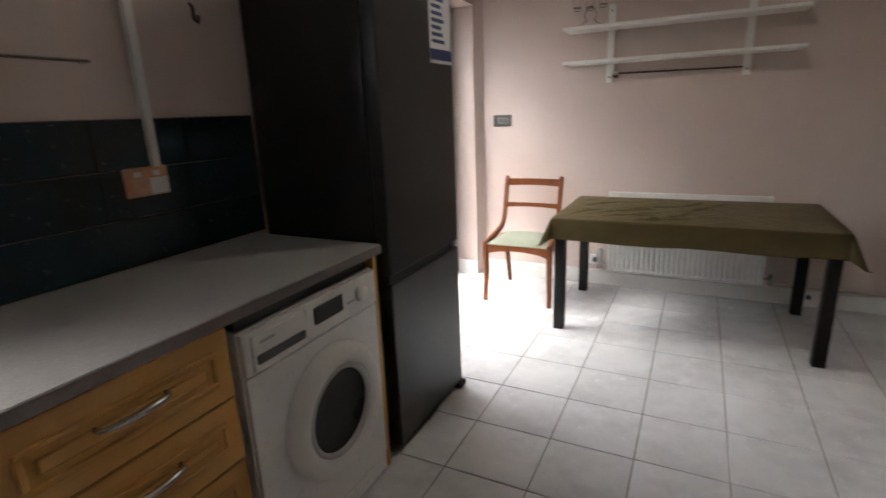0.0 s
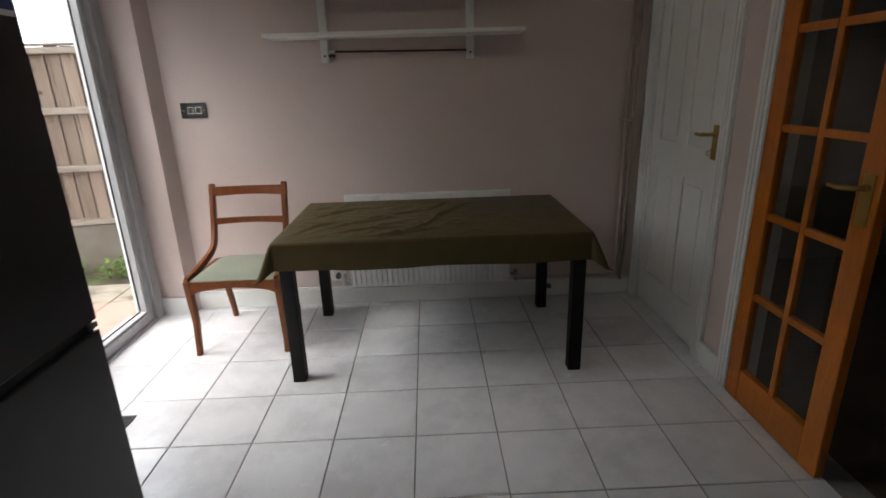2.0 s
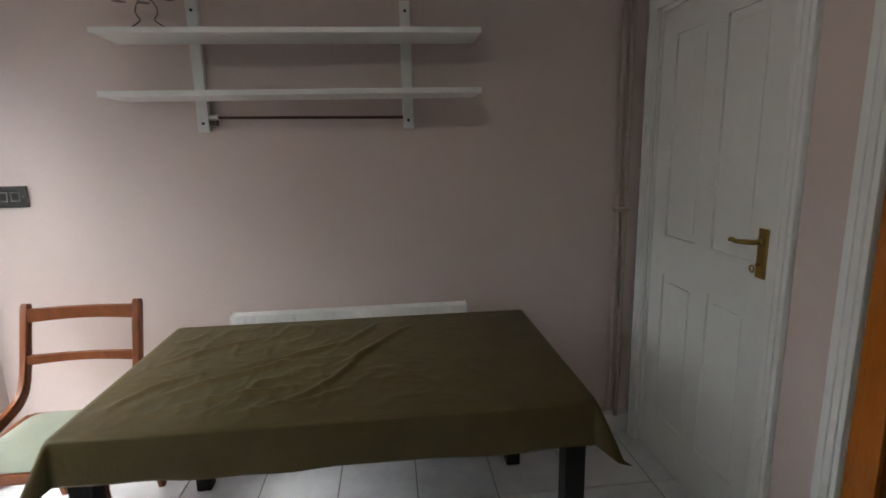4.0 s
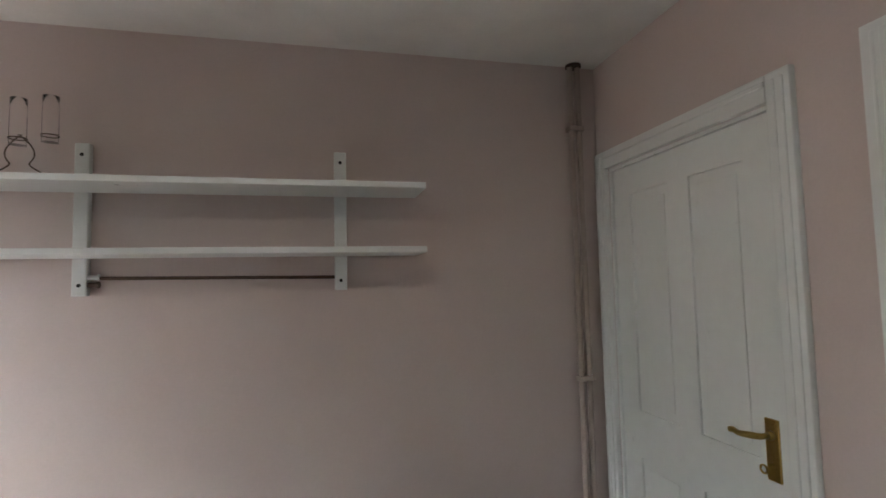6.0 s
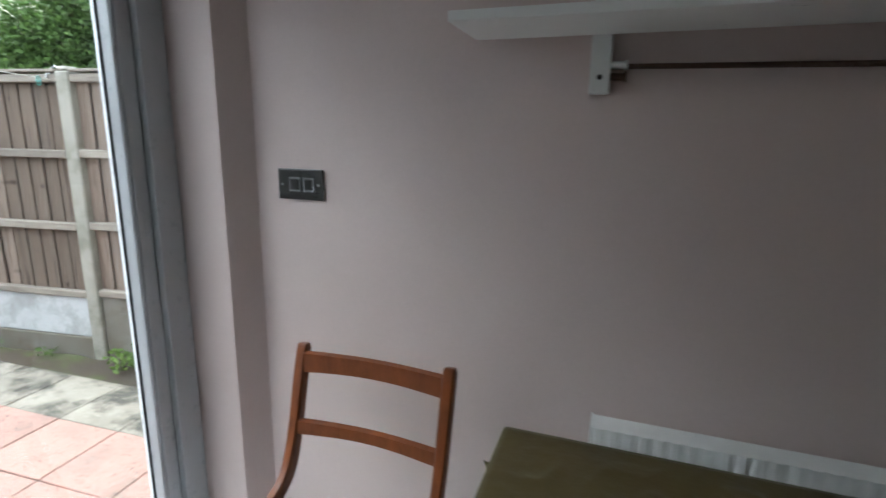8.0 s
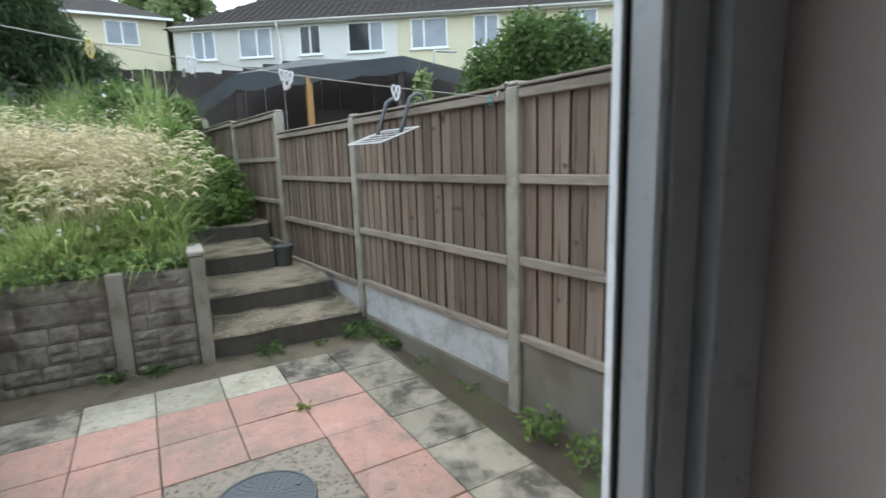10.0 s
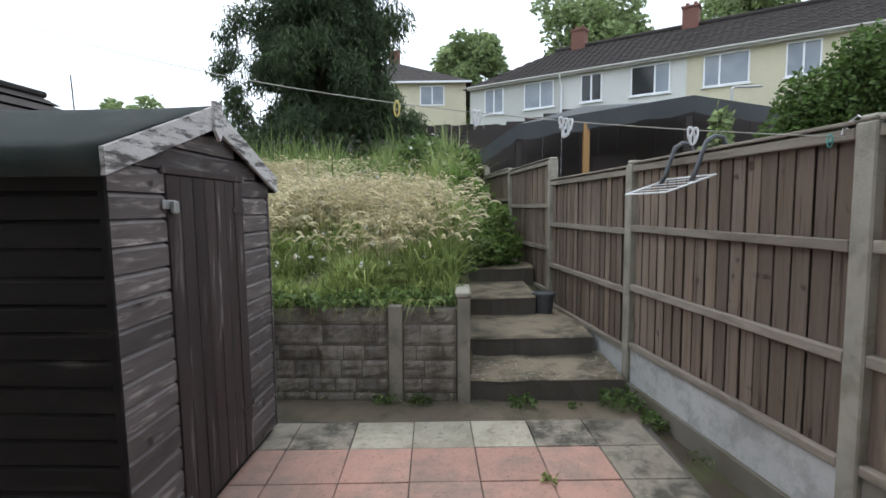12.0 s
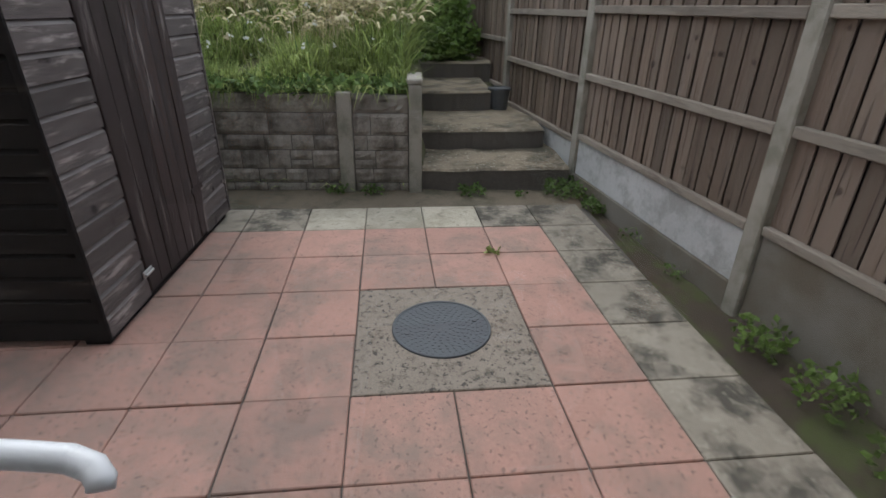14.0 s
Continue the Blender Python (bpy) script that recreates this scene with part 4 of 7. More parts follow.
for z0, z1, yy, nm in ((0.780, 0.832, 3.512, "top_rail"), (0.620, 0.655, 3.470, "lower_back_rail")):
    bm = bmesh.new()
    rows = []
    for i in range(13):
        a = i / 12
        x = CXL + 0.014 + a * (CXR - CXL - 0.028)
        bow = 0.016 * math.sin(math.pi * a)
        rows.append([bm.verts.new(p) for p in ((x, yy - 0.010 + bow, z0 + 0.006 * math.sin(math.pi * a)), (x, yy + 0.010 + bow, z0 + 0.006 * math.sin(math.pi * a)), (x, yy + 0.013 + bow, z1), (x, yy - 0.007 + bow, z1))])
    for a, b in zip(rows, rows[1:]):
        for k in range(4):
            bm.faces.new((a[k], a[(k + 1) % 4], b[(k + 1) % 4], b[k]))
    bm.faces.new(rows[0])
    bm.faces.new(rows[-1][::-1])
    part(nm, bm, M_MAHOG, chair)
bm = bmesh.new()
n_ = 14
rows = []
for j in range(n_ + 1):
    r_ = []
    for i in range(n_ + 1):
        u, v = -1 + 2 * i / n_, -1 + 2 * j / n_
        w = 0.221 - 0.035 * (v + 1) / 2
        puff = 0.036 * (1 - abs(u) ** 5) * (1 - abs(v) ** 5)
        r_.append(bm.verts.new((-0.880 - 0.019 * (v + 1) / 2 + u * w, 3.235 + v * 0.200, 0.428 + puff)))
    rows.append(r_)
for j in range(n_):
    for i in range(n_):
        bm.faces.new((rows[j][i], rows[j][i + 1], rows[j + 1][i + 1], rows[j + 1][i]))
part("seat", bm, M_SEAT, chair, "sage green velvet drop-in seat", True)
bpart("seat_base", (-1.090, 3.040, 0.418, -0.708, 3.432, 0.430), M_MAHOG, chair)

# ---------------------------------------------------------------- fridge
fridge = thing("fridge_freezer", "tall black fridge freezer beside the patio door", "fridge", at=(-1.08, 1.57, 0))
fy0, fy1, fxf, fxb = 1.285, 1.872, -0.778, -1.36
bpart("body", (fxb, fy0, 0.035, fxf - 0.062, fy1, 1.87), M_FRIDGE, fridge, bevel=0.006, seg=2)
bpart("plinth", (fxb + 0.05, fy0 + 0.02, 0.0, fxf - 0.075, fy1 - 0.02, 0.036), M_BLACK, fridge)
bpart("door_seal", (fxf - 0.062, fy0 + 0.010, 0.045, fxf - 0.054, fy1 - 0.010, 1.865), M_BLACK, fridge)
bpart("freezer_door", (fxf - 0.054, fy0, 0.040, fxf, fy1, 0.733), M_FRIDGE, fridge, bevel=0.007, seg=3)
bpart("fridge_door", (fxf - 0.054, fy0, 0.765, fxf, fy1, 1.87), M_FRIDGE, fridge, bevel=0.007, seg=3)
bpart("handle_recess", (fxf - 0.050, fy0 + 0.006, 0.733, fxf - 0.014, fy1 - 0.006, 0.765), M_BLACK, fridge)
bpart("lower_hinge", (fxf - 0.055, fy1 - 0.045, 0.006, fxf + 0.012, fy1 + 0.018, 0.037), M_BLACK, fridge, "black lower door bracket", bevel=0.004)
bpart("hinge", (fxf - 0.045, fy1 - 0.03, 0.739, fxf - 0.004, fy1 + 0.004, 0.757), M_GALV, fridge, bevel=0.003)
lab = tagged(bpart("energy_label", (fxf - 0.001, 1.672, 1.535, fxf + 0.0015, 1.860, 1.90 - 0.032), M_PAPER), "white and blue energy label stuck on the fridge door", "label")
for z0, z1 in ((1.548, 1.590), (1.82, 1.868)):
    bpart("printed_band", (fxf + 0.0015, 1.672, z0, fxf + 0.0022, 1.860, z1), M_BLUE, lab, "dark blue printed band")
for k in range(7):
    bpart("printed_bar", (fxf + 0.0015, 1.690, 1.612 + 0.026 * k, fxf + 0.0022, 1.80 - 0.012 * (k % 3), 1.626 + 0.026 * k), M_BLUE, lab)

# ---------------------------------------------------------------- worktop run
worktop = tagged(bpart("worktop", (-1.378, -1.85, 0.872, -0.776, 1.226, 0.906), M_WORK, bevel=0.005, seg=2), "speckled grey laminate kitchen worktop", "worktop")
bpart("front_edge", (-0.7765, -1.85, 0.874, -0.772, 1.224, 0.903), M_WORKEDGE, worktop, "darker front edging")

end_panel = tagged(bpart("end_panel", (-1.36, 1.206, 0.0, -0.800, 1.224, 0.870), M_PINE), "thin pine end panel beside the fridge", "panel")


def drawer_unit(y0, y1, splits, label):
    root = thing("drawer_unit", label, "kitchen cabinet", at=(-1.08, (y0 + y1) / 2, 0))
    bpart("carcass", (-1.36, y0, 0.12, -0.812, y1, 0.870), M_PINE, root)
    bpart("plinth", (-1.30, y0, 0.0, -0.850, y1, 0.119), M_PINE, root)
    for z0, z1 in splits:
        bm = bmesh.new()
        box(bm, -0.811, y0 + 0.003, z0, -0.793, y1 - 0.003, z1, bevel=0.004, seg=2)
        front = part("drawer_front", bm, M_PINE, root)
        ins = 0.045
        bm = bmesh.new()
        # raised moulding frame round the field
        for a in ((y0 + ins, z0 + ins, y1 - ins, z0 + ins + 0.014), (y0 + ins, z1 - ins - 0.014, y1 - ins, z1 - ins), (y0 + ins, z0 + ins + 0.014, y0 + ins + 0.014, z1 - ins - 0.014), (y1 - ins - 0.014, z0 + ins + 0.014, y1 - ins, z1 - ins - 0.014)):
            box(bm, -0.793, a[0], a[1], -0.786, a[2], a[3], bevel=0.003)
        box(bm, -0.793, y0 + ins + 0.03, z0 + ins + 0.03, -0.788, y1 - ins - 0.03, z1 - ins - 0.03, bevel=0.004)
        part("moulding", bm, M_PINE, front)
        ym, zm = (y0 + y1) / 2, (z0 + z1) / 2 + 0.012
        bm = bmesh.new()
        pts = [(-0.792, ym - 0.075, zm), (-0.775, ym - 0.072, zm)] + [(-0.770 + 0.010 * math.sin(math.pi * k / 8) - 0.0, ym - 0.068 + 0.136 * k / 8, zm) for k in range(9)] + [(-0.775, ym + 0.072, zm), (-0.792, ym + 0.075, zm)]
        tube(bm, pts, [0.006] * 2 + [0.006 + 0.0025 * math.sin(math.pi * k / 8) for k in range(9)] + [0.006] * 2, 10)
        part("handle", bm, M_CHROME, front, "curved chrome bow handle", True)
    return root


drawer_unit(0.060, 0.564, [(0.680, 0.862), (0.500, 0.674), (0.125, 0.494)], "honey pine kitchen drawer unit with chrome bow handles")
drawer_unit(-0.445, 0.057, [(0.125, 0.862)], "honey pine kitchen base unit")
drawer_unit(-1.045, -0.448, [(0.125, 0.862)], "honey pine kitchen base unit")

# washing machine
wm = thing("washing_machine", "white front-loading washing machine under the worktop", "washing machine", at=(-1.08, 0.89, 0))
wy0, wy1 = 0.590, 1.188
bpart("body", (-1.34, wy0, 0.012, -0.800, wy1, 0.828), M_WHITEAPP, wm, bevel=0.006, seg=2)
bpart("front_panel", (-0.800, wy0 + 0.003, 0.090, -0.786, wy1 - 0.003, 0.700), M_WHITEAPP, wm, bevel=0.006, seg=2)
bpart("control_panel", (-0.800, wy0 + 0.003, 0.704, -0.783, wy1 - 0.003, 0.824), M_WHITEAPP, wm, bevel=0.006, seg=2)
bpart("kick_panel", (-0.800, wy0 + 0.003, 0.014, -0.788, wy1 - 0.003, 0.087), M_WHITEAPP, wm, bevel=0.004)
for x in (-0.85, -1.30):
    for y in (wy0 + 0.03, wy1 - 0.07):
        bpart("foot", (x, y, 0.0, x + 0.04, y + 0.04, 0.0125), M_BLACK, wm)
# black filler in place of the shadow between machine and worktop
bpart("top_cover", (-1.30, wy0 + 0.01, 0.8285, -0.812, wy1 - 0.01, 0.869), M_BLACK, wm, "black block standing in for the shadow under the worktop")
wc = (-0.786, 0.913, 0.435)
bm = bmesh.new()
ring(bm, wc, (1, 0, 0), 0.150, 0.222, 0.034, 56, 0.010)
door = part("porthole_door", bm, M_WHITEAPP, wm, "white ring with dark glass bowl", True)
bm = bmesh.new()
ring(bm, (wc[0] + 0.006, wc[1], wc[2]), (1, 0, 0), 0.135, 0.156, 0.030, 48)
part("inner_ring", bm, M_GREYAPP, door, smooth=True)
bm = bmesh.new()
disc(bm, (wc[0] + 0.024, wc[1], wc[2]), (1, 0, 0), 0.138, -0.014, 48)
part("porthole_glass", bm, M_DRUM, door, "dark convex glass", True)
bpart("door_catch", (wc[0] + 0.020, wc[1] - 0.205, wc[2] - 0.03, wc[0] + 0.036, wc[1] - 0.196, wc[2] + 0.03), M_GREYAPP, door, bevel=0.003)
bpart("detergent_drawer", (-0.783, wy0 + 0.030, 0.712, -0.779, wy0 + 0.235, 0.812), M_WHITEAPP, wm, bevel=0.004)
bpart("drawer_grip", (-0.779, wy0 + 0.040, 0.728, -0.775, wy0 + 0.222, 0.754), M_GREYPL, wm, "dark recessed drawer grip", bevel=0.003)
bpart("maker_mark", (-0.779, wy0 + 0.055, 0.782, -0.7784, wy0 + 0.110, 0.790), M_GREYAPP, wm)
bpart("display", (-0.783, 0.860, 0.744, -0.778, 0.996, 0.800), M_BLACK, wm, "black display window", bevel=0.003)
bm = bmesh.new()
cyl(bm, (-0.783, 1.092, 0.768), (-0.762, 1.092, 0.768), 0.027, 28, 0.024)
part("dial", bm, M_WHITEAPP, wm, "white round programme dial", True)
for k in range(3):
    bm = bmesh.new()
    cyl(bm, (-0.783, 1.026 + 0.014 * k, 0.756), (-0.780, 1.026 + 0.014 * k, 0.756), 0.004, 10)
    part("button", bm, M_GREYAPP, wm)

# tiled splashback: two and a half courses of dark tiles
splash = structure(bpart("splashback", (XL, -1.85, 0.907, XL + 0.006, 1.284, 1.362), M_TGROUT), "dark teal tiled splashback over the worktop", "tiling")
tw, thh = 0.305, 0.1495
bm = bmesh.new()
box(bm, 0, 0, 0, 0.004, tw - 0.0012, thh - 0.0025, bevel=0.001)
tile_me = mesh_of("tile", bm, M_TEAL)
for r in range(3):
    y = 1.282 - tw
    while y > -1.85:
        piece("tile", tile_me, splash, pose(XL + 0.006, y, 0.910 + r * 0.151))
        y -= tw

# socket, trunking, hook rail on that wall
skt = thing("copper_socket", "copper faced double socket on dark tiles", "socket", at=(XL, 0.81, 1.17))
bpart("plate", (XL + 0.010, 0.738, 1.122, XL + 0.020, 0.884, 1.214), M_COPPER, skt, bevel=0.003)
for y in (0.770, 0.832):
    bpart("rocker", (XL + 0.020, y, 1.185, XL + 0.024, y + 0.020, 1.200), M_WHITEPL, skt)
bpart("insert", (XL + 0.020, 0.818, 1.126, XL + 0.0225, 0.880, 1.178), M_PAPER, skt, "pale worn patch")
trunk = tagged(bpart("cable_trunking", (XL + 0.0005, 0.836, 1.212, XL + 0.026, 0.862, 2.40), M_GLOSS, bevel=0.002), "white plastic cable trunking up the wall", "trunking")
rail = thing("utensil_rail", "thin metal utensil rail on the pink wall", "rail", at=(XL, 0.5, 1.5))
bm = bmesh.new()
tube(bm, [(XL, 0.28, 1.518), (XL + 0.045, 0.28, 1.518), (XL + 0.05, 0.29, 1.518), (XL + 0.05, 0.68, 1.518), (XL + 0.045, 0.69, 1.518), (XL, 0.69, 1.518)], 0.005, 8)
part("bar", bm, M_CHROME, rail)
hook = thing("wall_hook", "small dark hook on the pink wall", "hook", at=(XL, 1.08, 1.68))
bm = bmesh.new()
tube(bm, [(XL, 1.085, 1.73), (XL + 0.012, 1.085, 1.72), (XL + 0.014, 1.085, 1.68), (XL + 0.03, 1.085, 1.668), (XL + 0.036, 1.085, 1.69)], 0.006, 8)
part("hook", bm, M_WIRE, hook)

# dark mat on the floor beside the refrigerator
mat_ = thing("floor_mat", "dark ribbed rubber-backed mat on the tiles", "mat", at=(-1.27, 2.2, 0.0))
bpart("backing", (XL + 0.025, 1.90, 0.0005, -1.172, 2.512, 0.005), M_BLACK, mat_, bevel=0.002)
for k in range(22):
    bpart("rib", (XL + 0.035, 1.912 + 0.0268 * k, 0.0045, -1.182, 1.930 + 0.0268 * k, 0.009), M_GASKET, mat_, bevel=0.002)


# ================================================================ the garden
PZ = -0.122          # top of the paving
FU = Vector((1.0, 0.14, 0)).normalized()      # direction of the fence, towards the house


def fence_y(x):
    return 4.785 + 0.14 * (x + 3.64)


# outer skin of the house, above and beside the openings
structure(bpart("wall_house_outer", [(-1.712, DY1, -0.25, XL - 0.32, 5.06, 2.9), (-1.712, DY0, DZ1, XL - 0.32, DY1, 2.9), (-1.712, WY1, -0.25, XL - 0.32, DY0, 2.9),
                                     (-1.712, WY0, -0.25, XL - 0.32, WY1, WZ0), (-1.712, WY0, WZ1, XL - 0.32, WY1, 2.9), (-1.712, -4.5, -0.25, XL - 0.32, WY0, 2.9),
                                     (-1.712, DY0, -0.25, XL - 0.32, DY1, -0.052)], M_REND_W), "white rendered outer wall of the house", "wall")
structure(bpart("roof_house", (-2.05, -4.5, 2.9, 4.8, 5.2, 3.1), M_ROOF), "plain roof slab over the kitchen", "roof")


def ground_z(x, y):
    """Height of the ground sheet."""
    n = 0.05 * noise.noise((x * 0.4, y * 0.4, 0.0))
    if x > -5.60:
        return -0.165 + 0.012 * noise.noise((x * 2, y * 2, 3.0))
    back = -5.5 - x
    bank = 0.56 + 0.205 * min(back, 6.5) + 0.085 * max(0, min(back - 6.5, 14)) + n
    if y > 3.14:
        k = min(1, max(0, (y - 3.14) / 0.1))
        low = -0.15 + 0.225 * max(0, back - 0.2) * 0.95
        low = min(low, bank)
        if y > fence_y(x) + 0.15:
            low = min(bank, -0.15 + 0.14 * back)
        return bank * (1 - k) + low * k
    return bank


def axis(marks):
    out = []
    for (a, step), (b, _) in zip(marks, marks[1:]):
        n = max(1, round(abs(b - a) / step))
        out += [a + (b - a) * i / n for i in range(n)]
    return out + [marks[-1][0]]


gx = axis([(-320, 60), (-80, 12), (-30, 2.5), (-16, 0.7), (-9, 0.3), (-5.66, 0.05), (-5.56, 0.25), (-1.7, 5), (30, 60), (300, 1)])
gy = axis([(-320, 60), (-60, 10), (-12, 1.2), (-2, 0.35), (3.0, 0.07), (3.28, 0.25), (5.6, 0.8), (16, 8), (60, 60), (300, 1)])
gv = [(x, y, (-0.165 if -1.9 < x else ground_z(x, y))) for x in gx for y in gy]
gf = [(i * len(gy) + j, (i + 1) * len(gy) + j, (i + 1) * len(gy) + j + 1, i * len(gy) + j + 1) for i in range(len(gx) - 1) for j in range(len(gy) - 1)
      if not (-1.75 < gx[i] and gx[i + 1] < 5.5 and -3.5 < gy[j] and gy[j + 1] < 4.0)]
ground = raw("ground", gv, gf, M_TURF, None, True)
structure(ground, "rough sloping garden ground", "ground")

# soil strip along fence and in front of the retaining wall
bm = bmesh.new()
rows = []
for i in range(41):
    x = -5.60 + 3.75 * i / 40
    r_ = []
    for j in range(7):
        edge = 4.35 + 0.0507 * (x + 5.088)
        y = edge + (fence_y(x) - edge) * j / 6
        r_.append(bm.verts.new((x, y, PZ - 0.034 + 0.020 * noise.noise((x * 5, y * 5, 1.0)) * min(1, j / 2) + 0.010 * min(1, j / 3))))
    rows.append(r_)
for a, b in zip(rows, rows[1:]):
    for j in range(6):
        bm.faces.new((a[j], b[j], b[j + 1], a[j + 1]))
structure(part("ground_soil_strip", bm, M_SOIL, smooth=True), "strip of damp mossy soil along the fence", "soil")
bm = bmesh.new()
rows = []
for i in range(10):
    x = -5.56 + 0.50 * i / 9
    rows.append([bm.verts.new((x, 0.6 + 3.85 * j / 40, PZ - 0.008 + 0.012 * noise.noise((x * 6, j * 0.6, 1.0)))) for j in range(41)])
for a, b in zip(rows, rows[1:]):
    for j in range(40):
        bm.faces.new((a[j], b[j], b[j + 1], a[j + 1]))
structure(part("ground_wall_foot", bm, M_FOOT, smooth=True), "damp earth at the foot of the retaining wall", "soil")

# ---------------------------------------------------------------- fence
posts_x = [-3.64 - 1.985 * k for k in range(-1, 7)]
fence = thing("garden_fence", "weathered close-board timber fence with concrete posts", "fence", at=(-3.64, 4.785, PZ))
#           panel foot, panel top, post top, gravel board kind, for the panel on the garden side of each post
runs = [(0.335, 1.745, 1.78, M_CONCB), (0.315, 1.745, 1.78, M_CONCW), (0.265, 1.725, 2.00, M_CONCW), (0.41, 1.98, 2.02, M_CONCB), (0.62, 2.02, 2.20, M_CONCB), (0.85, 2.22, 2.3, M_CONCB), (1.1, 2.45, 2.5, M_CONCB)]
fdirm = Matrix.Rotation(math.atan2(FU.y, FU.x), 4, "Z")
board_mesh = {}


def fence_board(h):
    if h not in board_mesh:
        bm = bmesh.new()
        vs = [(0.012, 0.010, 0), (0.094, 0.010, 0), (0.1045, -0.006, 0), (0.1025, -0.010, 0), (0.001, -0.004, 0), (0, -0.001, 0)]      # undercut edges
        lo = [bm.verts.new(v) for v in vs]
        hi = [bm.verts.new((v[0], v[1], h)) for v in vs]
        for k in range(6):
            bm.faces.new((lo[k], lo[(k + 1) % 6], hi[(k + 1) % 6], hi[k]))
        bm.faces.new(lo[::-1])
        bm.faces.new(hi)
        board_mesh[h] = mesh_of("board", bm, M_BOARD)
    return board_mesh[h]


for k, px in enumerate(posts_x):
    top = [1.78, 1.78, 1.78, 2.00, 2.02, 2.2, 2.3, 2.5][k]
    bm = bmesh.new()
    box(bm, -0.050, -0.050, -0.35, 0.050, 0.050, top - 0.03, bevel=0.008)
    box(bm, -0.044, -0.044, top - 0.032, 0.044, 0.044, top, bevel=0.012)
    po = part("post", bm, M_CONC, fence, "weathered concrete post")
    po.matrix_basis = Matrix.Translation((px, fence_y(px), 0)) @ fdirm
    po.matrix_parent_inverse = fence.matrix_basis.inverted()
rng = random.Random(4)
for k in range(len(posts_x) - 1):
    x1, x0 = posts_x[k], posts_x[k + 1]
    foot, top, _, gm = runs[k]
    a = Vector((x0, fence_y(x0), 0)) + FU * 0.052
    ln = (Vector((x1, fence_y(x1), 0)) - Vector((x0, fence_y(x0), 0))).length - 0.104
    base = Matrix.Translation(a) @ fdirm

    def local(name, dims, m, label="", bevel=0.004):
        ob = bpart(name, dims, m, None, label, bevel)
        ob.parent = fence
        ob.matrix_parent_inverse = fence.matrix_basis.inverted()
        ob.matrix_basis = base
        return ob
    if gm is M_CONCW:
        local("gravel_board", (0, -0.025, 0.00, ln, 0.020, foot - 0.035), M_CONCW, "whitewashed concrete gravel board")
        local("gravel_board", (0, -0.040, -0.40, ln, 0.020, -0.002), M_CONCB, "grey concrete gravel board")
    else:
        local("gravel_board", (0, -0.025, foot - 0.75, ln, 0.020, foot - 0.035), M_CONCB, "grey concrete gravel board")
    for z, d in ((foot, 0.034), (foot + (top - foot) * 0.325, 0.040), (foot + (top - foot) * 0.655, 0.040), (top - 0.030, 0.036)):
        local("rail", (0, -0.045, z - d / 2 - 0.012, ln, -0.004, z + d / 2), M_RAIL, "", 0.005)
    local("capping", (0, -0.050, top + 0.0005, ln, 0.025, top + 0.018), M_RAIL, "", 0.004)
    # added dark sheet that stands for the shadow lines between the boards
    local("backing", (0, 0.0195, foot - 0.005, ln, 0.0245, top - 0.01), M_DARKWOOD)
    n = round(ln / 0.110)
    me = fence_board(round(top - foot + 0.01, 3))
    for i in range(n):
        piece("board", me, fence, fence.matrix_basis.inverted() @ base @ pose(i * ln / n - 0.004, 0.004 + rng.uniform(-0.004, 0.003), foot - 0.012 + rng.uniform(-0.004, 0.004), rng.uniform(-0.1, 0.1), rng.uniform(-0.14, 0.14), rng.uniform(-1.5, 1.0)))

# small airer hooked on the fence
airer = thing("hanging_airer", "small white folding clothes airer hooked over the fence", "clothes airer", at=(-4.78, 4.60, 1.75))
a0 = Vector((-5.03, fence_y(-5.03) - 0.07, 1.598))
u_, v_ = FU, Vector((FU.y, -FU.x, 0))


def ap(s, o, z):
    return a0 + u_ * s + v_ * o + Vector((0, 0, z - 0.34 * max(0, o)))


bm = bmesh.new()
for o in (0.0, 0.30):
    cyl(bm, ap(0.02, o, 0), ap(0.52, o, 0.0), 0.006, 8)
for s_ in (0.02, 0.52):
    cyl(bm, ap(s_, 0, 0), ap(s_, 0.30, 0), 0.006, 8)
part("frame", bm, M_WHITEPL, airer)
for o in (0.06, 0.12, 0.18, 0.24):
    bm = bmesh.new()
    cyl(bm, ap(0.02, o, 0), ap(0.52, o, 0), 0.003, 6)
    part("rung", bm, M_WHITEPL, airer)
for s_ in (0.09, 0.42):
    bm = bmesh.new()
    tube(bm, [ap(s_, 0.10, -0.02), ap(s_, 0.06, 0.05), ap(s_, 0.03, 0.13), ap(s_, 0.00, 0.20), ap(s_, -0.05, 0.232), ap(s_, -0.105, 0.225), ap(s_, -0.125, 0.17), ap(s_, -0.128, 0.10)], 0.014, 10)
    part("hook_arm", bm, M_GREYPL, airer, "curved dark grey hook arm", True)

# washing line with pegs
E0, E1, SAG = Vector((-3.72, 4.735, 1.700)), Vector((-5.20, -0.03, 2.74)), 0.15


def on_line(u):
    p = E0.lerp(E1, u)
    p.z -= SAG * 4 * u * (1 - u)
    return p


line = thing("washing_line", "white plastic washing line tied to the fence post, greyed for its shaded underside", "washing line", at=tuple(E0))
bm = bmesh.new()
tube(bm, [on_line(i / 40) for i in range(41)], 0.0028, 6)
part("cord", bm, M_CORD, line)
bm = bmesh.new()
tube(bm, [E0 + Vector((0.05 * math.cos(a) - 0.0, 0.03 + 0.03 * math.sin(a), 0.03 + 0.012 * math.sin(2 * a))) for a in [0.5 * i for i in range(13)]], 0.004, 6)
part("knot", bm, M_WHITEPL, line)
bm = bmesh.new()
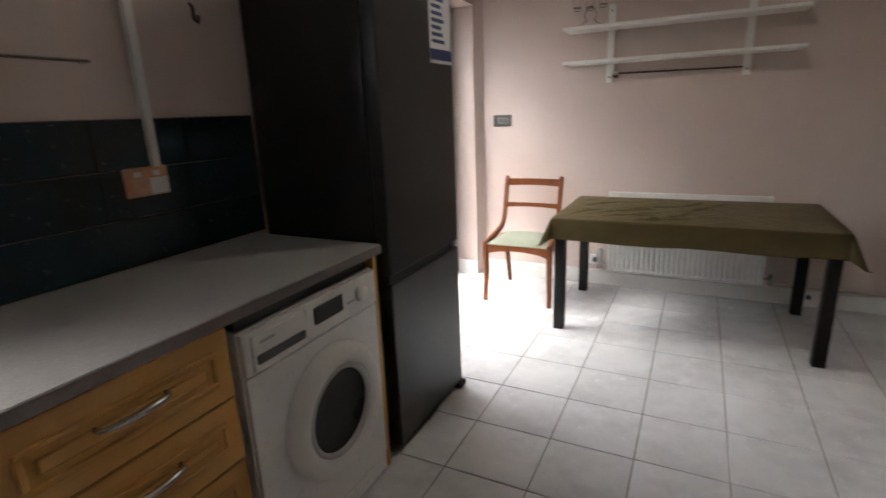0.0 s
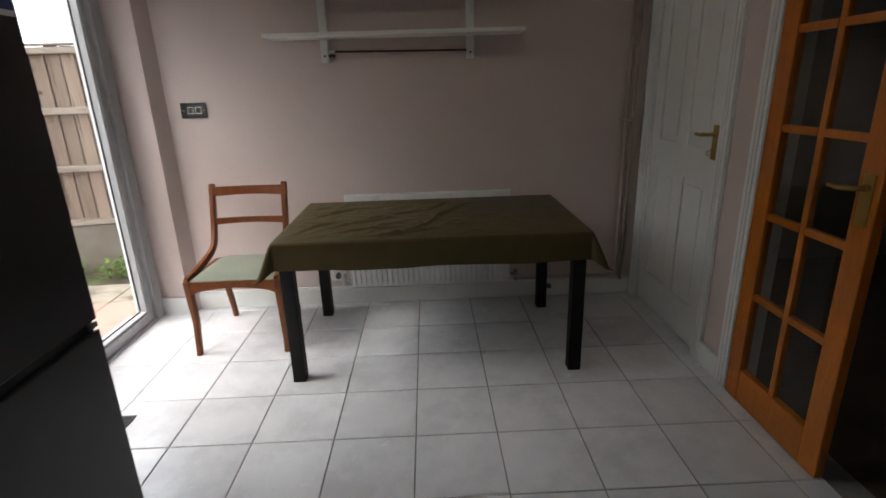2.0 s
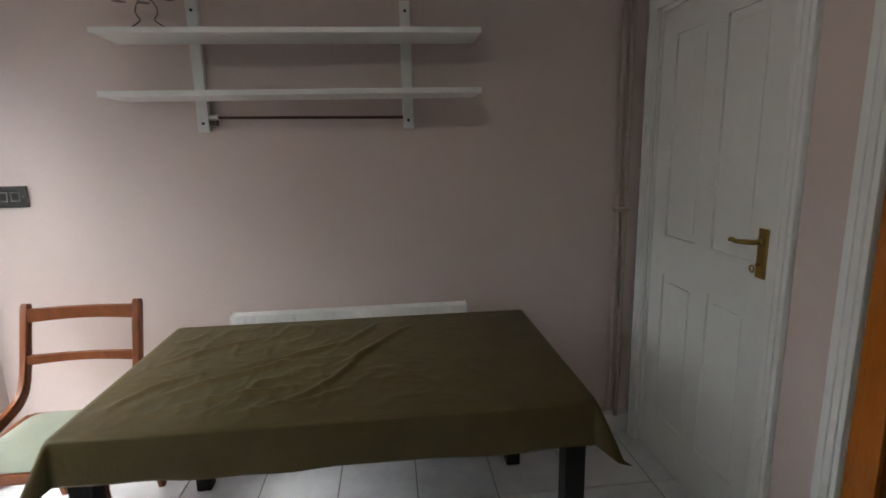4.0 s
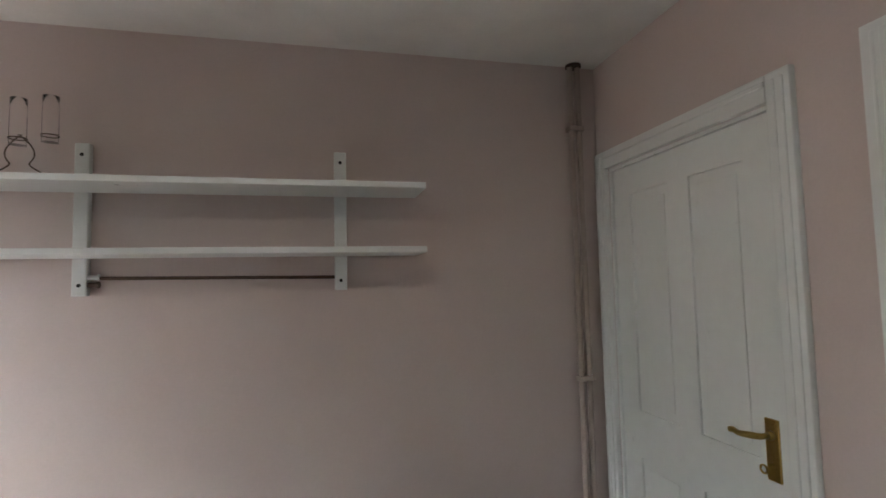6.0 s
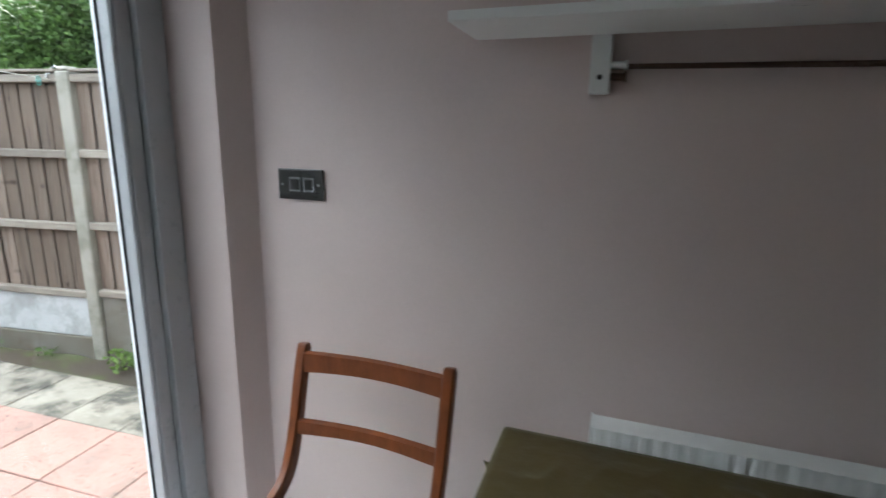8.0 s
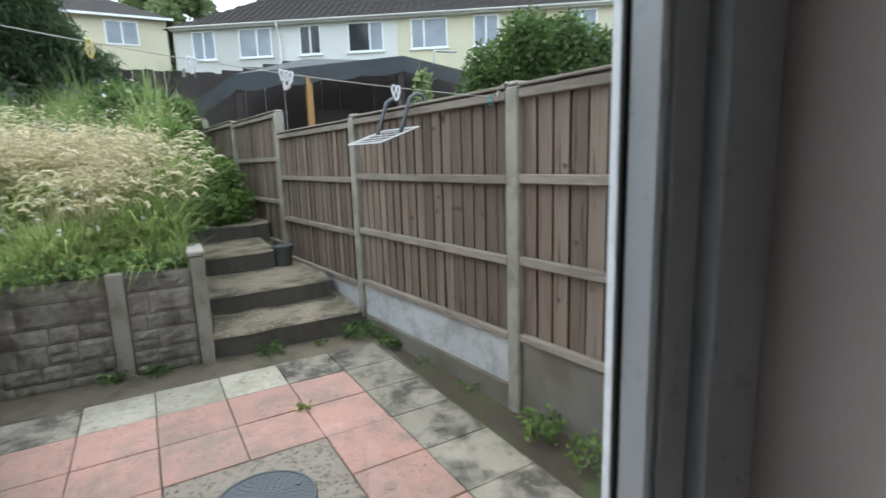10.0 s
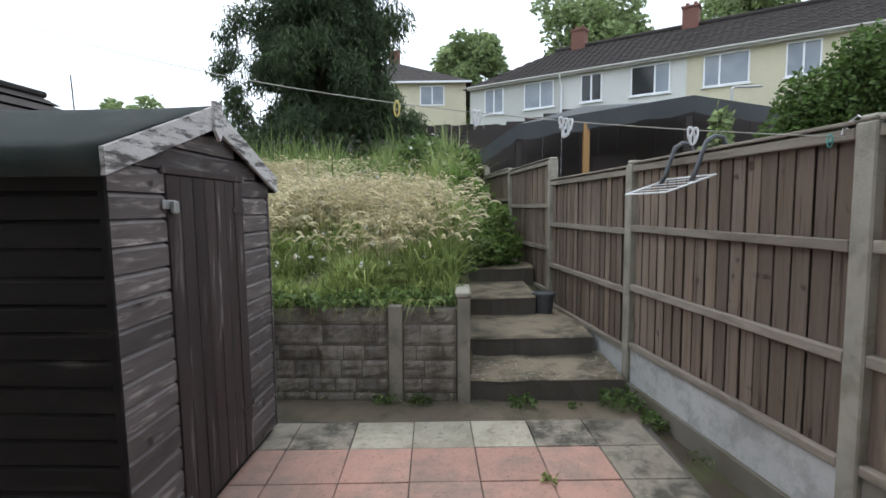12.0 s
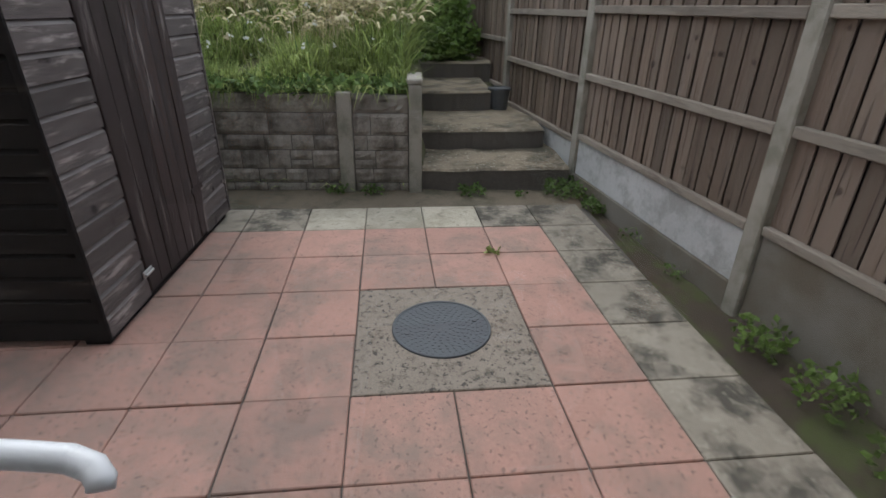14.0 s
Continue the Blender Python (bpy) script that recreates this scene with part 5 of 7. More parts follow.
tube(bm, [E0 + Vector((0.06, 0.0, 0.07)), E0 + Vector((0.02, 0.02, 0.085)), E0 + Vector((-0.03, 0.0, 0.05)), E0 + Vector((-0.01, -0.02, 0.01))], 0.004, 6)
part("hook", bm, M_GALV, line)


def peg(u, m, label, big=1.0, n=1):
    p = on_line(u)
    root = thing("clothes_peg", label, "peg", "pegs on the washing line", tuple(p))
    for i in range(n):
        d = (E1 - E0).normalized() * (i * 0.026 - 0.013 * (n - 1))
        tilt = 0.25 * (i - (n - 1) / 2)
        bm = bmesh.new()
        pts = []
        for q in range(17):
            a = 2 * math.pi * q / 16
            pts.append(p + d + Vector(((0.004 * math.sin(a)) * big, (0.0125 * math.sin(a) + tilt * 0.06 * (1 - math.cos(a))) * big, (-0.026 + 0.038 * math.cos(a)) * big)))
        tube(bm, pts, 0.0052 * big, 8)
        part("loop", bm, m, root, smooth=True)
        bm = bmesh.new()
        cyl(bm, p + d + Vector((-0.014, 0, -0.03 * big)), p + d + Vector((0.014, 0, -0.03 * big)), 0.005, 8)
        part("spring", bm, M_GALV if m is M_YELLOWPL else m, root)


peg(0.013, M_TEALPL, "teal plastic peg on the washing line", 0.7)
peg(0.118, M_WHITEPL, "white plastic pegs clipped on the washing line", 1.0, 2)
peg(0.231, M_WHITEPL, "white plastic pegs bunched on the washing line", 1.15, 3)
peg(0.321, M_WHITEPL, "white plastic peg on the washing line", 1.0, 2)
peg(0.411, M_YELLOWPL, "yellow plastic peg on the washing line", 1.1, 1)

# ---------------------------------------------------------------- steps
SX = [(-5.50, 0.045, 3.205, 4.42), (-6.12, 0.225, 3.20, 4.34), (-7.05, 0.425, 3.20, 3.96), (-8.20, 0.61, 3.05, 4.10)]
steps = structure(new("stairs"), "worn concrete garden steps beside the fence", "steps")
zs = PZ - 0.12
for k, (x0, zt, ya, yb) in enumerate(SX):
    x1 = SX[k + 1][0] - 0.30 if k + 1 < len(SX) else -9.8
    bm = bmesh.new()
    n = 36
    prof = [(x0, zs), (x0, zt - 0.050), (x0 + 0.006, zt - 0.018), (x0 - 0.014, zt), ((x0 + x1) / 2, zt + 0.006), (x1, zt), (x1, zs)]
    rows = []
    for j in range(n + 1):
        y = ya + (yb - ya) * j / n
        w = 0.045 * noise.noise((y * 3.3, k * 4.0, 0)) + 0.012 * noise.noise((y * 14, k * 4.0, 0))
        rows.append([bm.verts.new((x + (w if i < 4 else 0) - 0.10 * max(0, (j / n - 0.8)) * (i < 4), y, z + (0.020 * noise.noise((y * 4, x * 4, 2.0)) if i in (3, 4, 5) else 0) + (0.02 * j / n if 0 < i < 6 else 0))) for i, (x, z) in enumerate(prof)])
    for a, b in zip(rows, rows[1:]):
        for i in range(len(prof) - 1):
            bm.faces.new((a[i], a[i + 1], b[i + 1], b[i]))
    bm.faces.new(rows[0][::-1])
    bm.faces.new(rows[-1])
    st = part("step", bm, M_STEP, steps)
    # upright faces get the darker colour, which stands for shade on the risers
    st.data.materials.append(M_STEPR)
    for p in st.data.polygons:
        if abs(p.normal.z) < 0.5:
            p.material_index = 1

# ---------------------------------------------------------------- retaining wall
rwall = structure(new("wall_retaining"), "low retaining wall of rock-faced concrete panels", "retaining wall")
WX = -5.50
for y0, y1, top in ((2.554, 2.662, 0.645), (3.100, 3.200, 0.71), (1.40, 1.50, 0.645), (0.2, 0.3, 0.645)):
    bm = bmesh.new()
    box(bm, WX - 0.05, y0, -0.4, WX + 0.062, y1, top, bevel=0.010, seg=2)
    part("post", bm, M_CONC, rwall, "concrete post")
cap_ = bpart("capping", (WX - 0.42, 3.085, 0.712, WX + 0.070, 3.205, 0.752), M_CONC, rwall, "short concrete capping", bevel=0.010)
rng = random.Random(9)
for ya, yb in ((2.664, 3.098), (1.502, 2.552), (0.302, 1.398)):
    bpart("panel", (WX - 0.045, ya, -0.3, WX + 0.010, yb, 0.630), M_WALLJNT, rwall)
    z = -0.15
    for h in (0.085, 0.115, 0.150, 0.120, 0.170, 0.138):
        y = ya + 0.004
        first = rng.uniform(0.08, 0.22)
        while y < yb - 0.02:
            w = yb - ya if h == 0.138 else (first if first else rng.choice((0.17, 0.21, 0.26, 0.31) if h < 0.16 else (0.36, 0.42)))
            first = 0
            w = min(w, yb - 0.004 - y)
            if yb - 0.004 - (y + w) < 0.05:
                w = yb - 0.004 - y
            cuts = (z, z + h / 2, z + h) if h == 0.150 and rng.random() < 0.4 else (z, z + h)
            for za, zb in zip(cuts, cuts[1:]):
                bm = bmesh.new()
                d = rng.uniform(0.008, 0.016)
                ny, nz, e = max(2, round(w / 0.035)), max(2, round((zb - za) / 0.03)), 0.0028
                grid = [[bm.verts.new((WX + 0.0101 + (0 if i in (0, ny) or j in (0, nz) else d + 0.011 * noise.noise((y * 9 + i * 0.9, za * 9 + j * 0.9, 1.5))),
                                       y + e + (w - 2 * e) * i / ny, za + e + (zb - za - 2 * e) * j / nz)) for j in range(nz + 1)] for i in range(ny + 1)]
                for i in range(ny):
                    for j in range(nz):
                        bm.faces.new((grid[i][j], grid[i + 1][j], grid[i + 1][j + 1], grid[i][j + 1]))
                part("block", bm, M_WALLBLK, rwall)
            y += w
        z += h

# ---------------------------------------------------------------- shed
shed = thing("garden_shed", "dark stained wooden apex shed with felt roof", "shed", at=(-4.12, 0.9, PZ))
SX0, SX1, SY0, SY1 = -3.345, -4.897, -0.10, 1.835
SZ, EV, AX, AZ = PZ + 0.035, 1.622, -4.138, 1.896
bpart("floor_bearer", [(SX1 + 0.03, SY0 + 0.02, PZ, SX0 - 0.02, SY0 + 0.12, SZ), (SX1 + 0.03, SY1 - 0.12, PZ, SX0 - 0.02, SY1 - 0.02, SZ), (SX1 + 0.03, 0.8, PZ, SX0 - 0.02, 0.9, SZ)], M_SHEDSIDE, shed)
bm = bmesh.new()
poly = [(SX0 - 0.02, SZ), (SX0 - 0.02, EV - 0.01), (AX, AZ - 0.02), (SX1 + 0.02, EV - 0.01), (SX1 + 0.02, SZ)]
fr_ = [bm.verts.new((x, SY1 - 0.02, z)) for x, z in poly]
bk_ = [bm.verts.new((x, SY0 + 0.02, z)) for x, z in poly]
bm.faces.new(fr_)
bm.faces.new(bk_[::-1])
for k in range(5):
    bm.faces.new((fr_[k], bk_[k], bk_[(k + 1) % 5], fr_[(k + 1) % 5]))
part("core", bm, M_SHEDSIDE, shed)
rng = random.Random(2)
DXA, DXB, DZT = -3.722, -4.488, 1.572


def lap(bm, a, b, z, h, face, along):
    """One lapped board from a to b with a thick foot and thin head; face is the plane it lies on."""
    t = 0.022
    prof = [(0, z + 0.004), (t, z + 0.004), (t, z + h * 0.80), (0.007, z + h * 0.95), (0, z + h)]
    if along == "x":
        ra = [bm.verts.new((a, face + o, zz)) for o, zz in prof]
        rb = [bm.verts.new((b, face + o, zz)) for o, zz in prof]
    else:
        ra = [bm.verts.new((face + o, a, zz)) for o, zz in prof]
        rb = [bm.verts.new((face + o, b, zz)) for o, zz in prof]
    for k in range(5):
        bm.faces.new((ra[k], ra[(k + 1) % 5], rb[(k + 1) % 5], rb[k]))
    bm.faces.new(ra)
    bm.faces.new(rb[::-1])


z, h = SZ, 0.1045
while z < AZ - 0.05:
    hh = min(h + 0.004, AZ - z)
    zt = z + hh
    if z + hh * 0.95 < EV:
        xa, xb = SX0, SX1
    else:
        f = max(0.02, (AZ - (z + hh * 0.95)) / (AZ - EV))
        xa, xb = AX + (SX0 - AX) * f, AX + (SX1 - AX) * f
    spans = [(xa, DXA), (DXB, xb)] if z < DZT - 0.02 else [(xa, xb)]
    for a, b in spans:
        if a - b > 0.03:
            bm = bmesh.new()
            lap(bm, a, b, z, hh, SY1 - 0.019, "x")
            bd = part("board", bm, M_SHED, shed)
            bd.data.materials.append(M_SHEDEDGE)
            bd.data.polygons[2].material_index = 1
    # side boards: their near-black colour includes the shade cast by the house
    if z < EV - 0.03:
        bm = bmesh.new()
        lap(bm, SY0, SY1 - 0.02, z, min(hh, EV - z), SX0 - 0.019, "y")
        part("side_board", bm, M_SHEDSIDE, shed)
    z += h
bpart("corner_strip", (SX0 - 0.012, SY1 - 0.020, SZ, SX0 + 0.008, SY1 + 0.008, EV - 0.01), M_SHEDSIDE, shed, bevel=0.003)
bpart("corner_strip", (SX1 - 0.010, SY1 - 0.016, SZ, SX1 + 0.012, SY1 + 0.010, EV - 0.02), M_SHED, shed, bevel=0.003)
nd = 7
wd = (DXA - DXB) / nd
sdoor = bpart("door", (DXB + 0.004, SY1 - 0.018, SZ + 0.02, DXA - 0.004, SY1 - 0.004, DZT - 0.005), M_SHEDSIDE, shed, "dark brown boarded door")
for i in range(nd):
    bpart("plank", (DXB + i * wd + 0.003, SY1 - 0.004, SZ + 0.022 + rng.uniform(0, 0.006), DXB + (i + 1) * wd - 0.002, SY1 + 0.012 + rng.uniform(-0.001, 0.003), DZT - 0.008), M_SHEDDOOR, sdoor, bevel=0.003)
bpart("top_batten", (DXB - 0.03, SY1 + 0.004, DZT - 0.004, DXA + 0.03, SY1 + 0.016, DZT + 0.028), M_SHEDDOOR, shed, bevel=0.003)
bm = bmesh.new()
box(bm, DXA - 0.055, SY1 + 0.014, 1.415, DXA + 0.045, SY1 + 0.020, 1.455, bevel=0.003)
box(bm, DXA - 0.040, SY1 + 0.020, 1.395, DXA + 0.000, SY1 + 0.045, 1.450, bevel=0.006)
part("padlock_hasp", bm, M_GALV, sdoor, "galvanised hasp and padlock")
for zz in (1.39, 0.22):
    bpart("hinge", (DXB - 0.02, SY1 + 0.014, zz, DXB + 0.14, SY1 + 0.019, zz + 0.035), M_SHEDDOOR, sdoor, bevel=0.002)
# roof: two felted slopes, bargeboards and a pointed finial
for xe, nm in ((SX0 + 0.050, 1), (SX1 - 0.076, -1)):
    ze = AZ - (AZ - EV) * abs(xe - AX) / abs((SX0 if nm > 0 else SX1) - AX)
    bm = bmesh.new()
    ya, yb = SY0 - 0.08, SY1 + 0.030
    rows = []
    for j in range(13):
        y = ya + (yb - ya) * j / 12
        r_ = []
        for i in range(7):
            x = AX + (xe - AX) * i / 6
            zz = AZ + (ze - AZ) * i / 6 + 0.030 + 0.006 * noise.noise((x * 4, y * 4, 5.0)) + 0.006 * (j in (0, 12))
            r_.append(bm.verts.new((x, y, zz)))
        r_.append(bm.verts.new((xe + 0.006 * nm, y, ze + 0.010)))
        r_.append(bm.verts.new((xe + 0.004 * nm, y, ze - 0.075 + 0.008 * noise.noise((y * 6, 1, 1)))))
        rows.append(r_)
    for a, b in zip(rows, rows[1:]):
        for i in range(8):
            bm.faces.new((a[i], a[i + 1], b[i + 1], b[i]))
    fe = part("roof_felt", bm, M_FELT, shed, "worn mineral roofing felt", True)
    md = fe.modifiers.new("thickness", "SOLIDIFY")
    md.thickness, md.offset = 0.006, -1
    bm = bmesh.new()
    yb2 = SY1 + 0.033
    pts = [(AX, AZ + 0.036), (xe, ze + 0.028), (xe, ze - 0.070), (AX, AZ - 0.075)]
    f_ = [bm.verts.new((x, yb2 + 0.016, zz)) for x, zz in pts]
    g_ = [bm.verts.new((x, yb2 - 0.004, zz)) for x, zz in pts]
    bm.faces.new(f_)
    bm.faces.new(g_[::-1])
    for k in range(4):
        bm.faces.new((f_[k], g_[k], g_[(k + 1) % 4], f_[(k + 1) % 4]))
    part("bargeboard", bm, M_BARGE, shed, "bleached weathered bargeboard")
bm = bmesh.new()
pts = [(AX - 0.045, AZ + 0.055), (AX + 0.045, AZ + 0.055), (AX + 0.045, AZ - 0.09), (AX, AZ - 0.14), (AX - 0.045, AZ - 0.09)]
f_ = [bm.verts.new((x, SY1 + 0.066, zz)) for x, zz in pts]
g_ = [bm.verts.new((x, SY1 + 0.0495, zz)) for x, zz in pts]
bm.faces.new(f_)
bm.faces.new(g_[::-1])
for k in range(5):
    bm.faces.new((f_[k], g_[k], g_[(k + 1) % 5], f_[(k + 1) % 5]))
part("finial", bm, M_BARGE, shed, "pointed weathered finial")
bm = bmesh.new()
box(bm, DXA - 0.035, SY1 + 0.014, 0.030, DXA + 0.050, SY1 + 0.022, 0.068, bevel=0.003)
cyl(bm, (DXA - 0.030, SY1 + 0.027, 0.049), (DXA + 0.045, SY1 + 0.027, 0.049), 0.007, 10)
part("bolt", bm, M_GALV, sdoor, "worn metal bolt at the foot of the door")
# the old shed leans a little towards the house
for o in shed.children_recursive:
    for v in o.data.vertices:
        v.co.x += 0.030 * (v.co.z - 0.75)

# ---------------------------------------------------------------- foliage helpers


def leaves(name, pts, size, material, parent=None, droop=0.0, aspect=1.6, seed=1, up=0.0):
    """Many small folded leaves, one at each point."""
    r = np.random.default_rng(seed)
    n = len(pts)
    P = np.asarray(pts, float)
    d = r.normal(size=(n, 3))
    d[:, 2] = d[:, 2] * 0.6 - droop + up
    d /= np.linalg.norm(d, axis=1, keepdims=True)
    s = np.cross(d, r.normal(size=(n, 3)))
    s /= np.linalg.norm(s, axis=1, keepdims=True)
    nn = np.cross(d, s)
    L = size * r.uniform(0.6, 1.3, (n, 1))
    Wd = L / aspect / 2
    V = np.empty((n, 4, 3))
    V[:, 0] = P
    V[:, 1] = P + d * L * 0.5 + s * Wd + nn * L * 0.08
    V[:, 2] = P + d * L
    V[:, 3] = P + d * L * 0.5 - s * Wd + nn * L * 0.08
    F = np.arange(n * 4).reshape(n, 4)
    T = np.concatenate([F[:, [0, 1, 2]], F[:, [0, 2, 3]]])
    return raw(name, V.reshape(-1, 3).tolist(), T.tolist(), material, parent)


def clump_points(centres, radii, n, seed, shell=0.55):
    r = np.random.default_rng(seed)
    C, R = np.asarray(centres, float), np.asarray(radii, float)
    k = r.choice(len(C), n, p=(R ** 2) / (R ** 2).sum())
    d = r.normal(size=(n, 3))
    d /= np.linalg.norm(d, axis=1, keepdims=True)
    return C[k] + d * (R[k] * (shell + (1 - shell) * r.random(n)))[:, None]


def tree(name, label, x, y, zb, zt, spread_, seed, leaf, n, material, trunk_r=0.2):
    root = thing(name, label, "tree", at=(x, y, zb))
    r = random.Random(seed)
    bm = bmesh.new()
    h = zt - zb
    tube(bm, [(x, y, zb - 0.3), (x + 0.05, y, zb + h * 0.25), (x - 0.05, y + 0.1, zb + h * 0.55), (x, y, zb + h * 0.9)], [trunk_r, trunk_r * 0.8, trunk_r * 0.5, 0.04], 10)
    cs, rs = [], []
    for i in range(26):
        a = r.uniform(0, 6.28)
        f = r.uniform(0.35, 1.0)
        prof = math.sin(math.pi * min(1, (f - 0.25) / 0.85)) ** 0.6
        q = Vector((x + spread_ * prof * math.cos(a) * r.uniform(0.35, 0.85), y + spread_ * prof * math.sin(a) * r.uniform(0.35, 0.85), zb + h * f * 0.93))
        cs.append(q)
        rs.append(spread_ * r.uniform(0.22, 0.38))
        tube(bm, [(x, y, zb + h * f * 0.6), (Vector((x, y, zb + h * f * 0.75)) + q) / 2, q], [trunk_r * 0.35, trunk_r * 0.2, 0.02], 6)
    part("trunk", bm, M_BARK, root, smooth=True)
    leaves("crown", clump_points(cs, rs, n, seed), leaf, material, root, seed=seed, droop=0.2)
    return root


def shrub(name, label, cs, rs, n, leaf, material, seed, cat="shrub", droop=0.1, up=0.0):
    root = thing(name, label, cat, at=(cs[0][0], cs[0][1], ground_z(cs[0][0], cs[0][1])))
    bm = bmesh.new()
    zb = ground_z(cs[0][0], cs[0][1]) - 0.05
    for c in cs:
        tube(bm, [(cs[0][0], cs[0][1], zb), ((cs[0][0] + c[0]) / 2, (cs[0][1] + c[1]) / 2, (zb + c[2]) / 2 + 0.05), tuple(c)], [0.02, 0.014, 0.005], 5)
    part("stem", bm, M_BARK, root)
    leaves("foliage", clump_points(cs, rs, n, seed, 0.3), leaf, material, root, seed=seed, droop=droop, up=up)
    return root


# conifer: tall dense mass of drooping sprays
con = thing("conifer_tree", "tall dense dark green conifer with drooping foliage", "tree", at=(-15.0, -0.45, 2.3))
r = np.random.default_rng(5)
bm = bmesh.new()
tube(bm, [(-15.0, -0.45, 2.0), (-15.0, -0.42, 6), (-15.0, -0.45, 11.5)], [0.35, 0.25, 0.05], 10)
cs, rs = [], []
rr_ = random.Random(12)
for i in range(310):
    f = rr_.random()
    z = 2.55 + f * 9.0
    w = 1.86 * (0.94 + 0.06 * math.sin(f * 31)) if f < 0.8 else 1.86 * (1 - (f - 0.8) / 0.26)
    a = rr_.uniform(0, 6.28)
    q = (-15.0 + w * math.cos(a) * rr_.uniform(0.3, 1.0), -0.30 + w * math.sin(a) * rr_.uniform(0.3, 1.0), z)
    cs.append(q)
    rs.append(rr_.uniform(0.40, 0.68))
    if i < 60:
        tube(bm, [(-15.0, -0.45, z - 0.2), ((q[0] - 15) / 2, (q[1] - 0.45) / 2, z + 0.1), q], [0.07, 0.05, 0.02], 5)
cs += [(-14.6, 1.60, 3.5), (-14.5, 1.95, 3.0), (-14.6, 1.30, 4.1), (-14.5, 2.0, 3.6), (-14.6, 1.5, 2.7), (-14.7, -2.7, 5.3), (-14.6, -2.95, 5.0), (-14.6, -2.6, 4.5), (-14.6, -2.3, 3.4), (-14.6, -2.5, 3.9), (-14.7, -2.65, 4.2), (-14.7, -2.45, 6.2), (-14.6, -2.75, 5.8)]
rs += [0.6, 0.5, 0.5, 0.4, 0.6, 0.4, 0.35, 0.3, 0.5, 0.45, 0.4, 0.45, 0.35]
part("trunk", bm, M_BARK, con, smooth=True)
leaves("crown", clump_points(cs, rs, 215000, 3, 0.25), 0.18, M_CONIF, con, droop=1.5, aspect=4.6, seed=8)

tree("lime_tree", "rounded light green broadleaf tree behind the houses", -44.0, 4.3, 2.5, 15.2, 4.1, 21, 0.40, 17000, M_TREE)
tree("lime_tree", "large light green broadleaf tree behind the terrace", -42.0, 12.9, 2.4, 18.5, 5.6, 22, 0.40, 22000, M_TREE)
tree("lime_tree", "light green broadleaf tree behind the terrace roof", -38.0, 23.5, 2.4, 19.2, 4.6, 23, 0.40, 17000, M_TREE)
tree("distant_tree", "small distant round tree beyond the shed", -52.0, -29.5, 3.0, 12.6, 3.4, 24, 0.6, 5000, M_TREE)

shrub("garden_bush", "large leafy green bush behind the fence", [(-9.4, 8.9, 2.6), (-9.2, 8.3, 2.9), (-9.3, 9.5, 3.2), (-9.0, 8.9, 3.4), (-9.4, 10.2, 3.0), (-9.2, 10.0, 3.5), (-9.3, 10.9, 3.3), (-9.4, 8.2, 2.3), (-9.3, 9.4, 2.3), (-9.2, 10.6, 2.5)],
      [0.7, 0.55, 0.7, 0.55, 0.7, 0.55, 0.6, 0.6, 0.7, 0.7], 30000, 0.095, M_BUSH, 31)
shrub("climbing_shrub", "leafy shrub beside the garden steps", [(-8.7, 3.45, 0.95), (-8.6, 3.75, 0.85), (-8.9, 3.2, 1.15), (-9.3, 3.3, 1.5), (-9.4, 3.0, 1.7), (-8.8, 3.6, 1.2), (-9.6, 3.5, 1.2), (-8.4, 3.55, 0.80)],
      [0.34, 0.28, 0.34, 0.36, 0.4, 0.3, 0.4, 0.25], 9000, 0.085, M_LEAF, 32)
shrub("flowering_shrub", "green shrub with small white flowers", [(-11.0, 2.75, 2.15), (-11.2, 2.4, 2.35), (-11.0, 3.0, 1.9), (-11.3, 3.15, 2.25)], [0.5, 0.45, 0.4, 0.4], 5000, 0.11, M_WEED, 33)
fl = thing("white_flowers", "white blossom heads on the shrub", "flowers", at=(-11.0, 2.75, 2.2))
leaves("petals", clump_points([(-10.9, 2.75, 2.2), (-11.0, 2.95, 1.95), (-11.0, 2.5, 2.4)], [0.48, 0.38, 0.4], 110, 34, 0.95), 0.065, M_BLOSSOM, fl, seed=3, aspect=1.1)
shrub("young_conifer", "slender pale green plant top above the fence", [(-6.0, 5.35, 1.75), (-6.0, 5.35, 1.95), (-6.0, 5.35, 2.1), (-6.0, 5.35, 2.2)], [0.16, 0.12, 0.08, 0.05], 420, 0.09, M_TREE, 35, "plant")

# meadow grass on the bank: blades, then pale seed stalks
r = np.random.default_rng(11)


def rise(x):
    """Grass is low at the wall and tall up the bank."""
    return 0.50 + 0.50 * min(1.0, max(0.0, (-5.6 - x) / 1.8))


